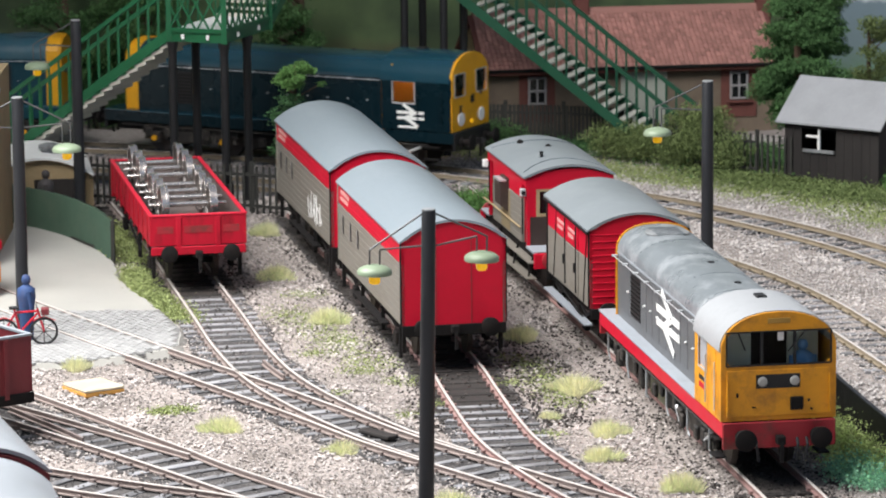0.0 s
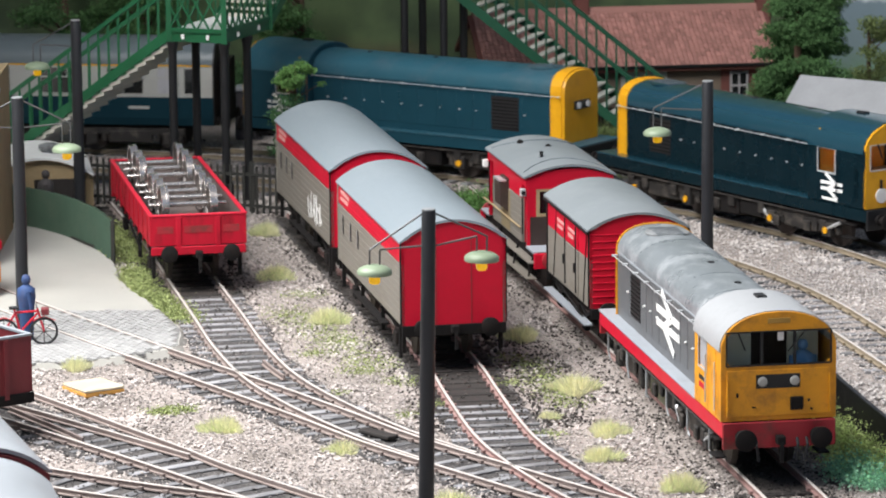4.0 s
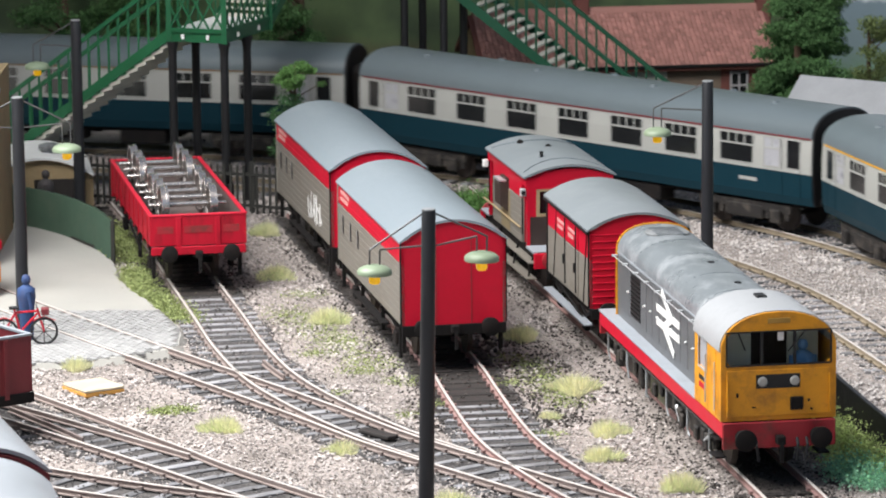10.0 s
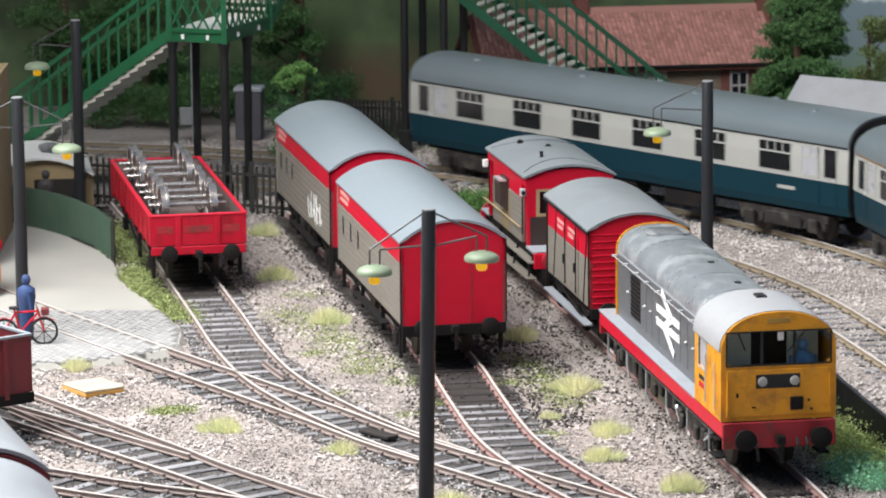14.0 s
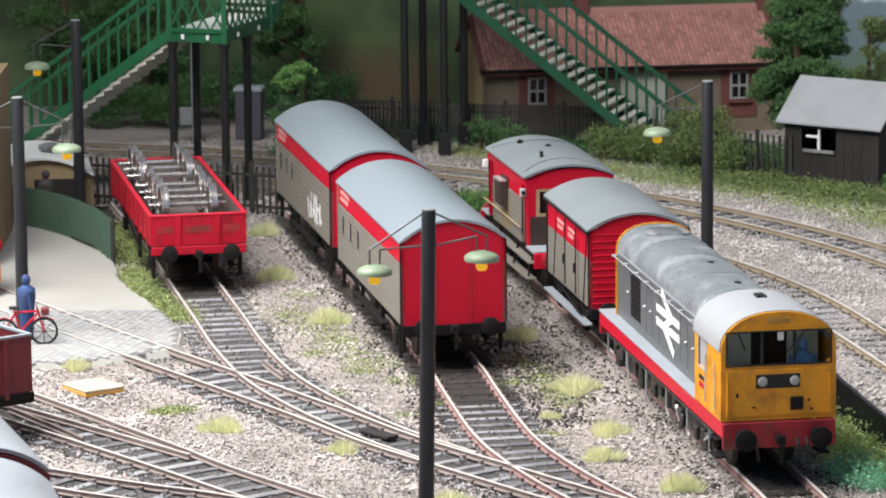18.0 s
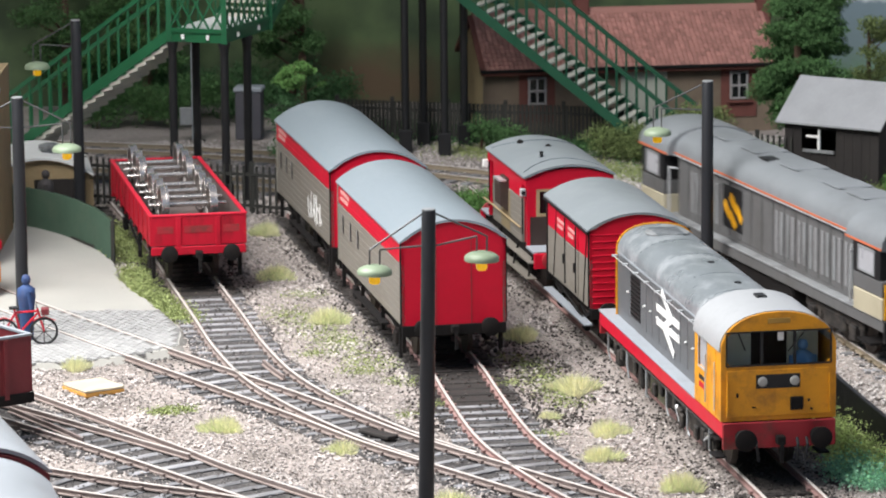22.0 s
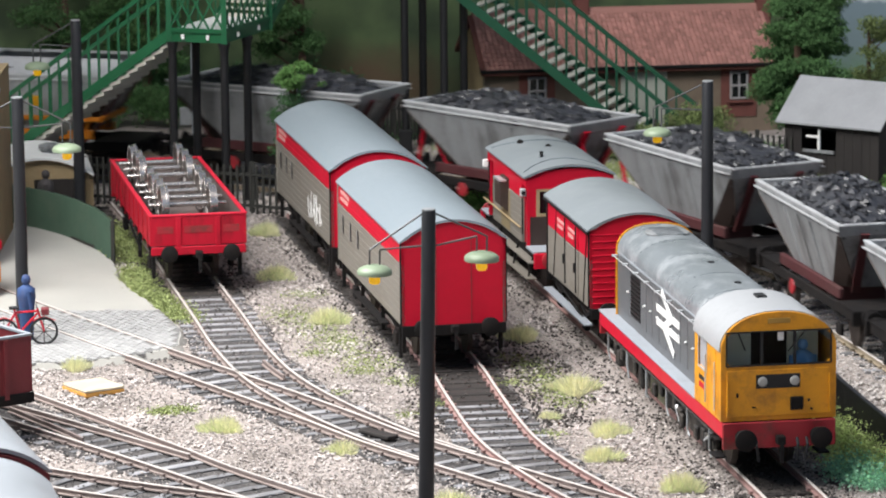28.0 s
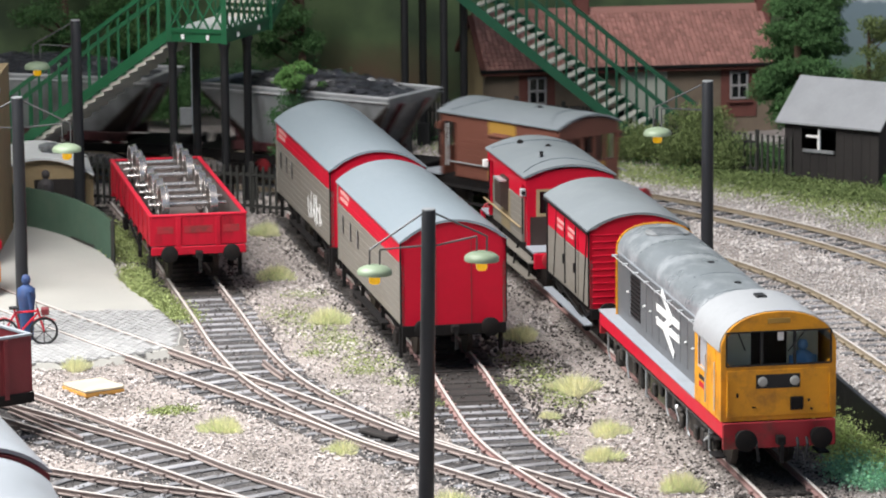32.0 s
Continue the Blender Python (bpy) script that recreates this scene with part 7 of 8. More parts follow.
bike = thing("bicycle", "red bicycle leaning by the lamp post", "bicycle", "", spot(-10.95, 107.3, -0.02, 8))
for x in (0.52, -0.52):
    bm = turned(B(), [(0.31, -0.03), (0.37, -0.03), (0.37, 0.03), (0.31, 0.03), (0.31, -0.03)], 24, Matrix.Translation((x, 0, 0.34)) @ pose(0, 0, 0, 90, 0, 0))
    bmesh.ops.delete(bm, geom=[f for f in bm.faces if len(f.verts) > 4], context="FACES_ONLY")
    wh = part("wheel", bm, RUBBER, bike)
    bm = B()
    for i in range(4):
        a = math.pi * i / 4
        rod(bm, (x - 0.33 * math.cos(a), 0, 0.34 - 0.33 * math.sin(a)), (x + 0.33 * math.cos(a), 0, 0.34 + 0.33 * math.sin(a)), 0.012, 4)
    part("spokes", bm, WIRE, wh)
    part("mudguard", bar(bar(B(), (x - 0.3, 0, 0.62), (x, 0, 0.74), 0.05, 0.02), (x, 0, 0.74), (x + 0.3, 0, 0.62), 0.05, 0.02), BIKE_RED, bike)
bm = B()
for a, b in (((-0.52, 0, 0.34), (-0.1, 0, 0.34)), ((-0.1, 0, 0.34), (0.36, 0, 0.82)), ((-0.22, 0, 0.86), (0.36, 0, 0.88)), ((-0.1, 0, 0.34), (-0.24, 0, 0.95)), ((-0.52, 0, 0.34), (-0.22, 0, 0.84)), ((0.36, 0, 0.95), (0.52, 0, 0.34))):
    rod(bm, a, b, 0.03, 6)
part("frame", bm, BIKE_RED, bike)
part("saddle", box(B(), -0.38, -0.12, -0.08, 0.08, 0.95, 1.02, 0.02), RUBBER, bike)
part("handlebar", rod(B(), (0.34, -0.28, 1.02), (0.34, 0.28, 1.02), 0.022, 6), WIRE, bike)
part("basket", box(B(), 0.46, 0.66, -0.14, 0.14, 0.78, 0.96, 0.02), MAROON, bike)


def figurine(name, label, m, material, h=1.7):
    bm = turned(B(), [(0.16, 0), (0.19, 0.25 * h), (0.21, 0.50 * h), (0.25, 0.66 * h), (0.24, 0.78 * h), (0.12, 0.83 * h), (0.07, 0.85 * h), (0.11, 0.88 * h), (0.125, 0.93 * h), (0.09, 0.985 * h), (0.03, h)], 12)
    for s in (1, -1):
        rod(bm, (0, s * 0.25, 0.76 * h), (0.06, s * 0.30, 0.45 * h), 0.07, 8, 0.05)
    ob = part(name, bm, material, at=m)
    smooth(ob, 60)
    return tagged(ob, label, "figurine")


figurine("model_figurine", "small blue painted plastic figurine standing on the roadway", spot(-10.93, 107.95, -0.02, 20), FIG_BLUE, 1.74)
figurine("model_figurine", "small dark painted plastic figurine behind the fence", spot(-12.0, 125.2, -0.12, 0), FIG_DARK, 1.75)


# ---- vehicles at the near left edge ----
def mineral_wagon(m):
    t = thing("mineral_wagon", "maroon open mineral wagon on the front siding", "open wagon", "", m)
    L, hw = 2.6, 1.25
    for s in (1, -1):
        part("side", box(B(), -L, L, min(s * hw, s * (hw - 0.07)), max(s * hw, s * (hw - 0.07)), 1.0, 2.35, 0.01), MAROON, t)
        for x in (-2.0, -0.9, 0.9, 2.0):
            part("side_stanchion", box(B(), x - 0.06, x + 0.06, min(s * hw, s * (hw + 0.07)), max(s * hw, s * (hw + 0.07)), 0.95, 2.32), MAROON, t)
        part("top_edge", box(B(), -L, L, min(s * (hw + 0.03), s * (hw - 0.09)), max(s * (hw + 0.03), s * (hw - 0.09)), 2.35, 2.40), WALKWAY, t, "dusty pale top edge")
        part("end", box(B(), min(s * L, s * (L - 0.07)), max(s * L, s * (L - 0.07)), -hw + 0.07, hw - 0.07, 1.0, 2.35), MAROON, t)
        part("end_edge", box(B(), min(s * (L + 0.03), s * (L - 0.09)), max(s * (L + 0.03), s * (L - 0.09)), -hw, hw, 2.352, 2.402), WALKWAY, t)
        for y in (-0.5, 0.5):
            part("end_stanchion", box(B(), min(s * L, s * (L + 0.08)), max(s * L, s * (L + 0.08)), y - 0.06, y + 0.06, 0.9, 2.33), MAROON, t)
        part("buffer_beam", box(B(), min(s * L, s * (L + 0.06)), max(s * L, s * (L + 0.06)), -hw, hw, 0.75, 1.0), UNDER, t)
        if s < 0:
            buffers(t, s * (L + 0.06), s)
        wheelset(t, s * 1.4, 0.46)
        part("solebar", box(B(), -L, L, min(s * 1.0, s * 1.12), max(s * 1.0, s * 1.12), 0.75, 1.0), UNDER, t)
    part("floor", box(B(), -L + 0.05, L - 0.05, -1.15, 1.15, 0.95, 1.05), UNDER, t)
    return t


mineral_wagon(spot(-12.32, 98.3, 0, -52))

def near_coach(m, label, end_m):
    t = thing("roof_van", label, "railway van", "vans on the near track", m)
    L, hw = 4.6, 1.35
    part("body", prism(B(), [(hw, 0.95), (hw, 3.15)] + segment(hw, 3.15, 3.65, 10)[1:-1] + [(-hw, 3.15), (-hw, 0.95)], -L, L), end_m, t)
    rf = [(hw + 0.06, 3.16), (hw + 0.06, 3.20)] + segment(hw + 0.06, 3.20, 3.78, 18)[1:-1] + [(-hw - 0.06, 3.20), (-hw - 0.06, 3.16)] + segment(hw, 3.15, 3.70, 18)[::-1][1:-1]
    smooth(part("roof", prism(B(), rf, -L - 0.05, L - 0.06), WHITE_ROOF, t, "white arched roof"), 30)
    for s in (1, -1):
        buffers(t, s * L, s)
        wheelset(t, s * 3.0, 0.47)
    part("underframe", box(B(), -L, L, -1.1, 1.1, 0.7, 0.95), UNDER, t)


WHITE_ROOF = mat("white_roof_paint", (0.35, 0.375, 0.40), 0.36, var=0.10, size=1.2, stain=(0.29, 0.31, 0.335), stain_amt=0.5, stain_size=1.5)
near_coach(parked((-9.0, 79.3), 0.30, 4.6), "van with white arched roof and maroon end", MAROON)
near_coach(parked((-7.0, 69.6), 0.22, 4.6), "van with white arched roof on the near track", MAROON)

# orange machine behind the left lamp post
om = thing("orange_machine", "orange rail crane body with red fittings, partly seen", "machine", "", spot(-12.75, 114.6, -0.12, 6))
part("body", box(B(), -0.95, 0.35, -0.5, 0.5, 1.0, 2.9, 0.12), ORANGE, om)
part("lower_body", box(B(), -0.9, 0.45, -0.5, 0.5, 0.35, 0.95, 0.10), ORANGE, om)
part("red_fitting", box(B(), 0.1, 0.50, -0.55, -0.2, 1.35, 1.6, 0.05), RED, om)
for z in (0.35, 1.15):
    part("wheel", rod(B(), (0.1, -0.62, z), (0.1, -0.48, z), 0.33, 14), RUBBER, om)

# ---- backdrop ----
bd = bpy.data.materials.new("painted_woodland_backscene")
bd.use_nodes = True
n, l = bd.node_tree.nodes, bd.node_tree.links
b = n["Principled BSDF"]
co = n.new("ShaderNodeTexCoord")
sep = n.new("ShaderNodeSeparateXYZ")
l.new(co.outputs["Object"], sep.inputs[0])
nz = n.new("ShaderNodeTexNoise")
nz.inputs["Scale"].default_value, nz.inputs["Detail"].default_value = 1 / (2.2 * U), 7
l.new(co.outputs["Object"], nz.inputs["Vector"])
cr = n.new("ShaderNodeValToRGB")
cr.color_ramp.elements[0].position, cr.color_ramp.elements[0].color = 0.30, (0.029, 0.046, 0.024, 1)
cr.color_ramp.elements[1].position, cr.color_ramp.elements[1].color = 0.70, (0.105, 0.155, 0.066, 1)
l.new(nz.outputs["Fac"], cr.inputs[0])
mr = n.new("ShaderNodeMapRange")
mr.inputs["From Min"].default_value, mr.inputs["From Max"].default_value = 12.6 * U, 14.0 * U
l.new(sep.outputs["X"], mr.inputs["Value"])
mist = n.new("ShaderNodeValToRGB")
mist.color_ramp.elements[0].position, mist.color_ramp.elements[0].color = 0.0, (0.10, 0.20, 0.07, 1)
mist.color_ramp.elements[1].position, mist.color_ramp.elements[1].color = 0.45, (0.16, 0.22, 0.23, 1)
e = mist.color_ramp.elements.new(0.86)
e.color = (0.17, 0.23, 0.26, 1)
e = mist.color_ramp.elements.new(0.92)
e.color = (0.55, 0.60, 0.62, 1)
nz2 = n.new("ShaderNodeTexNoise")
nz2.inputs["Scale"].default_value = 1 / (0.5 * U)
l.new(co.outputs["Object"], nz2.inputs["Vector"])
hz = n.new("ShaderNodeMapRange")
hz.inputs["From Min"].default_value, hz.inputs["From Max"].default_value = 0.6 * U, 4.2 * U
l.new(sep.outputs["Z"], hz.inputs["Value"])
ad = n.new("ShaderNodeMath")
ad.operation = "MULTIPLY_ADD"
l.new(nz2.outputs["Fac"], ad.inputs[0])
ad.inputs[1].default_value = 0.25
l.new(hz.outputs[0], ad.inputs[2])
l.new(ad.outputs[0], mist.inputs[0])
mx = n.new("ShaderNodeMix")
mx.data_type = "RGBA"
l.new(mr.outputs[0], mx.inputs["Factor"])
l.new(cr.outputs[0], mx.inputs["A"])
l.new(mist.outputs[0], mx.inputs["B"])
dist = n.new("ShaderNodeVectorMath")
dist.operation = "DISTANCE"
sqz = n.new("ShaderNodeVectorMath")
sqz.operation = "MULTIPLY"
wob = n.new("ShaderNodeMix")
wob.data_type = "VECTOR"
wob.inputs["Factor"].default_value = 0.028
l.new(co.outputs["Object"], wob.inputs["A"])
l.new(nz.outputs["Color"], wob.inputs["B"])
l.new(wob.outputs["Result"], sqz.inputs[0])
sqz.inputs[1].default_value = (0.55, 0.0, 1.0)
l.new(sqz.outputs[0], dist.inputs[0])
dist.inputs[1].default_value = (-1.3 * 0.55 * U, 0, 1.5 * U)
hill = n.new("ShaderNodeMapRange")
hill.inputs["From Min"].default_value, hill.inputs["From Max"].default_value = 1.7 * U, 0.4 * U
l.new(dist.outputs["Value"], hill.inputs["Value"])
earth = n.new("ShaderNodeMix")
earth.data_type = "RGBA"
l.new(hill.outputs[0], earth.inputs["Factor"])
l.new(mx.outputs["Result"], earth.inputs["A"])
earth.inputs["B"].default_value = (0.115, 0.080, 0.046, 1)
l.new(earth.outputs["Result"], b.inputs["Base Color"])
b.inputs["Roughness"].default_value = 0.9
bm = box(B(), -60, 60, 150.5, 150.9, -0.3, 24)
tagged(part("backdrop", bm, bd), "painted woodland backscene with misty hills", "backdrop", kind="structure")
# unseen wall added at the left end to block light, above the trains' opening
tagged(part("wall_west", box(B(), -17.8, -17.4, 112.5, 150.5, 5.6, 44), RENDER_WALL), "unseen light-blocking wall over the train opening", "wall", kind="structure")
figurine("model_figurine", "small blue painted figurine in the locomotive cab", parked((7.466, 91.56), 0.172, 6.5) @ spot(5.85, 0.72, 2.15 - 0.62), FIG_CAB, 1.55)


# ---- ballast, plants and grass ----
def off_tracks(P, paths, lo=0.58, hi=0.77):
    """True where a point lies clear of the rails of every track."""
    ok = np.ones(len(P), bool)
    for T in paths:
        for i in range(0, len(P), 4000):
            d = np.sqrt(((P[i:i + 4000, None, :2] - T[None]) ** 2).sum(2)).min(1)
            ok[i:i + 4000] &= ~((d > lo) & (d < hi))
    return ok


def near_any(P, paths, r):
    out = np.zeros(len(P), bool)
    for T in paths:
        for i in range(0, len(P), 4000):
            out[i:i + 4000] |= np.sqrt(((P[i:i + 4000, None, :2] - T[None]) ** 2).sum(2)).min(1) < r
    return out


ROAD_X = lambda y: np.interp(y, [104.0, 104.9, 105.3, 106.2, 107.2, 109.2, 110.8, 113.3, 116.3, 119.0, 123.1, 126.5, 132], [-30, -11.6, -9.4, -7.75, -6.95, -7.0, -7.45, -8.2, -9.15, -9.55, -11.0, -13.4, -17])
MAINS = [main_line(R_FAR, 0, 75), main_line(R_NEAR, -10, 65)]
YARD = [A_PATH, VAN_PATH, LOCO_PATH, Y_PATH, P_PATH, Q_PATH]
rg = np.random.default_rng(21)
n = 165000
P = np.c_[rg.uniform(-13, 14, n), 84 + 58 * rg.uniform(0, 1, n) ** 1.25]
P = P[(P[:, 0] > ROAD_X(P[:, 1]) - 0.06)]
P = P[np.abs(P[:, 0]) < P[:, 1] * 0.108 + 0.4]
P = P[off_tracks(P, YARD + MAINS)]
on_bed = near_any(P, YARD + MAINS, 1.25)
keep = ~on_bed | (rg.uniform(0, 1, len(P)) < 0.75)
P, on_bed = P[keep], on_bed[keep]
z = np.where(on_bed, np.where(rg.uniform(0, 1, len(P)) < 0.4, -0.16, -0.20), -0.20) + rg.uniform(-0.03, 0.03, len(P))
size = np.where(on_bed, rg.uniform(0.025, 0.05, len(P)), rg.uniform(0.022, 0.066, len(P)) * (0.8 + 0.45 * (np.sin(P[:, 0] * 1.9 + 3) * np.sin(P[:, 1] * 1.1) > 0.2)))
# stones where stock stands are blackened for oil and for the shade there
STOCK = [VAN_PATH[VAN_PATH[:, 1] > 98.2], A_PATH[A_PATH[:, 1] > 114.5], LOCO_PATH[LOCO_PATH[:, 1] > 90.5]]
darkened = near_any(P, STOCK[:2], 1.15) | near_any(P, STOCK[2:], 0.72) | (near_any(P, STOCK, 1.7) & (rg.uniform(0, 1, len(P)) < 0.4))
inner = near_any(P, YARD[:2] + YARD[3:], 0.60) | (near_any(P, YARD[:2] + YARD[3:], 1.15) & (rg.uniform(0, 1, len(P)) < 0.30))
drop = inner & (rg.uniform(0, 1, len(P)) < 0.35)
P, on_bed, z, size, darkened, inner = P[~drop], on_bed[~drop], z[~drop], size[~drop], darkened[~drop], inner[~drop]
z = np.where(inner, np.where(rg.uniform(0, 1, len(P)) < 0.22, -0.150, np.minimum(z, -0.205)), z)
# dark stones right of the near van paint in its shadow besides oil
darkened |= near_any(P, [smooth_path([(1.75, 107.5), (2.3, 104.0), (2.7, 101.0), (3.0, 98.6)], 0.3)], 1.0) & (rg.uniform(0, 1, len(P)) < 0.6)
clean = (near_any(P, MAINS, 2.3) | (P[:, 0] > P[:, 1] * -0.145 + 24.6)) & (P[:, 0] > 3.0) & ~darkened & ~inner
for name, label, mask, material, seed in (("ballast", "loose pale and grey ballast stones over the yard", ~darkened & ~inner & ~clean, STONE, 3), ("clean_ballast", "clean pale ballast along the main lines", clean, CLEAN_STONE, 6), ("track_ballast", "dark grey ballast between the sleepers", ~darkened & inner, BED_STONE, 5), ("sooty_ballast", "ballast blackened for oil and painted shade where the rolling stock stands", darkened, OIL_SHADE, 4)):
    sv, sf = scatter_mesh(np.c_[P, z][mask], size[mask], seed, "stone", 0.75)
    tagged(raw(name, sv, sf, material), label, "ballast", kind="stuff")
# black strips under the stock paint its shade onto the oily bed
BEDS = [(q, "oily_bed", "oily bed blackened for the shade under the rolling stock", OIL_SHADE, w) for q, w in zip(STOCK, (1.0, 1.0, 0.62))]
BEDS += [(q, "track_bed", "dark gritty bed under the sleepers", BED, 1.16) for q in (A_PATH, VAN_PATH, P_PATH, Q_PATH, Y_PATH[Y_PATH[:, 1] < 104.4])]
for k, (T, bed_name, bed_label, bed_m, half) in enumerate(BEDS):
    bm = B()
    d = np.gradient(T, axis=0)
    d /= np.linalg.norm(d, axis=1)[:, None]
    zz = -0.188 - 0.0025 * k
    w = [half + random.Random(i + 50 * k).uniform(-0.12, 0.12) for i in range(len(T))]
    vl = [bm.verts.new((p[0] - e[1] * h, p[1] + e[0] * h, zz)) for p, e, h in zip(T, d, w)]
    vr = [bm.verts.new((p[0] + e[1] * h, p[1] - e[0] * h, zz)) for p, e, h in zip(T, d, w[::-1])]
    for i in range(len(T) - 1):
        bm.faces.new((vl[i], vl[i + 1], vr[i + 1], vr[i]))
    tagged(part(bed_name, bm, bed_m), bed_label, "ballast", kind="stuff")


def blades(points, h, r, seed, lean, heading):
    """Thin grass blades at points, leaning the way they are headed."""
    q = np.random.default_rng(seed)
    n = len(points)
    hh = h * q.uniform(0.45, 1.15, n)
    u = lean * hh
    dx, dy = np.cos(heading) * u, np.sin(heading) * u
    a = q.uniform(0, 2 * np.pi, n)
    wx, wy = np.cos(a) * r, np.sin(a) * r
    p = np.asarray(points)
    v = np.stack([p + np.c_[wx, wy, 0 * a], p - np.c_[wx, wy, 0 * a], p + np.c_[dx * 0.5 - wx * 0.6, dy * 0.5 - wy * 0.6, hh * 0.6], p + np.c_[dx, dy, hh]], 1)
    k = np.arange(n) * 4
    f = [[i, i + 1, i + 2] for i in k] + [[i, i + 2, i + 3] for i in k]
    return v.reshape(-1, 3), f


def grass_tuft(x, y, w, d, h, seed):
    q = np.random.default_rng(seed)
    n = int(9000 * w * d + 900)
    a, r = q.uniform(0, 2 * np.pi, n), q.uniform(0, 1, n) ** 0.62
    edge = 0.8 + 0.22 * np.sin(3 * a + seed) + 0.12 * np.sin(7 * a)
    pts = np.c_[x + np.cos(a) * r * w * edge, y + np.sin(a) * r * d * edge, np.full(n, -0.22)]
    t = thing("grass_tuft", "straw-green tuft of dry grass on the ballast", "grass", "grass tufts in the yard")
    young = q.uniform(0, 1, n) < 0.30 + 0.25 * np.sin(a + seed)
    for name, k, tall, material in (("dry_grass", ~young, 1.0, TUFT), ("green_grass", young, 0.8, TUFT_GREEN)):
        m = int(k.sum())
        v, f = blades(pts[k], tall * h * (1.2 - 0.8 * r[k]) * q.uniform(0.5, 1.1, m), 0.0036, seed, 0.1 + 0.8 * r[k] * q.uniform(0.2, 1.2, m), a[k] + q.normal(0, 0.8, m))
        raw(name, v, f, material, t)


for i, (x, y, w, d, h) in enumerate(((-3.1, 110.9, 0.62, 0.75, 0.42), (-4.75, 117.2, 0.60, 0.8, 0.40), (-5.35, 124.2, 0.5, 0.8, 0.40), (2.0, 108.4, 0.55, 0.7, 0.40), (3.25, 102.0, 0.65, 0.8, 0.45),
                                     (3.9, 97.2, 0.5, 0.6, 0.40), (3.65, 94.7, 0.58, 0.5, 0.34), (5.3, 91.6, 0.5, 0.5, 0.48), (-5.35, 98.0, 0.6, 0.55, 0.38), (-2.4, 95.6, 0.45, 0.45, 0.34),
                                     (-9.4, 105.0, 0.36, 0.4, 0.40), (0.15, 90.4, 0.5, 0.4, 0.40), (2.55, 99.0, 0.35, 0.4, 0.22))):
    grass_tuft(x, y, w, d, h, 40 + i)


def scatter_patch(name, label, pts, spread, count, size, material, seed, category="plants", z=-0.2, height=0.12):
    """Low green scatter along a line of points."""
    q = np.random.default_rng(seed)
    L = smooth_path(pts, 0.1) if len(pts) > 1 else np.array(pts)
    c = L[q.integers(0, len(L), count)]
    p = np.c_[c + q.normal(0, spread, (count, 2)), z + np.abs(q.normal(0, height, count))]
    v, f = scatter_mesh(p, q.uniform(0.5, 1.2, count) * size, seed, "leaf", 0.9)
    return tagged(raw(name, v, f, material), label, category, kind="stuff")


scatter_patch("weeds", "green weeds along the roadway edge", [(-8.9, 118.3), (-8.55, 116.0), (-7.75, 113.4), (-6.9, 110.8)], 0.26, 13000, 0.028, MOSS, 1, height=0.08)
scatter_patch("weeds", "green weeds beside the open wagon", [(-10.6, 125.8), (-9.6, 122.5), (-8.9, 119.4)], 0.35, 7500, 0.032, MOSS, 2, height=0.12)
scatter_patch("weeds", "sparse green weeds between the sidings", [(-4.4, 112.5), (-3.2, 109.4), (-2.4, 106.6), (-1.6, 104.6)], 0.42, 3600, 0.024, MOSS, 3, height=0.03)
for k, (x, y, s) in enumerate(((-3.9, 114.6, 0.35), (-2.6, 108.2, 0.25), (-1.0, 103.2, 0.3), (-0.2, 100.6, 0.25), (-2.2, 104.4, 0.3), (-3.4, 106.6, 0.22), (-0.9, 99.4, 0.2), (2.5, 97.2, 0.2), (-2.6, 101.9, 0.15), (1.6, 103.0, 0.25))):
    scatter_patch("moss_patch", "small patch of green moss on the ballast", [(x, y)], s, int(1500 * s), 0.022, MOSS, 60 + k, "moss", height=0.025)
scatter_patch("weeds", "sparse green weeds beside the front siding", [(-7.0, 99.9), (-6.3, 100.2)], 0.22, 1500, 0.022, MOSS, 4, height=0.04)
scatter_patch("weeds", "sparse green weeds by the parcels vans", [(1.7, 106.0), (2.3, 104.4), (3.0, 100.0)], 0.30, 2000, 0.024, MOSS, 5, height=0.04)
scatter_patch("weeds", "green plants under the retaining wall", [(8.7, 97.6), (9.3, 95.0), (9.9, 92.3)], 0.34, 16000, 0.034, SHRUB, 6, height=0.28)
scatter_patch("weeds", "blue-green scatter under the retaining wall", [(9.2, 93.2), (9.7, 91.6)], 0.30, 8000, 0.032, TEAL_SCATTER, 7, height=0.2)
scatter_patch("weeds", "small bright plants by the brake van", [(0.6, 128.4), (1.6, 127.2)], 0.30, 5000, 0.035, LEAF_BR, 8, height=0.28)
scatter_patch("verge_grass", "rough grass verge beyond the far line", [(0.5, 140.0), (3.0, 137.8), (6, 134.5), (9.5, 131.8), (12, 128.6), (14.2, 124.5)], 0.75, 30000, 0.030, MOSS, 9, "grass", height=0.035)
scatter_patch("verge_grass", "rough grass around the shed", [(8.5, 134.8), (11.0, 131.8), (13.0, 130.0), (15.0, 128.8)], 0.8, 34000, 0.034, BUSH, 10, "grass", height=0.09)
scatter_patch("verge_grass", "dark rough grass behind the field fence", [(6.0, 141.0), (9.0, 138.0), (11.5, 136.0), (14.5, 134.5)], 1.1, 46000, 0.055, LEAF_MID, 13, "grass", height=0.10)
scatter_patch("verge_grass", "dark grass beneath the house", [(-4, 144.5), (2, 142.0), (7, 139.0)], 0.9, 20000, 0.042, LEAF, 11, "grass", height=0.12)


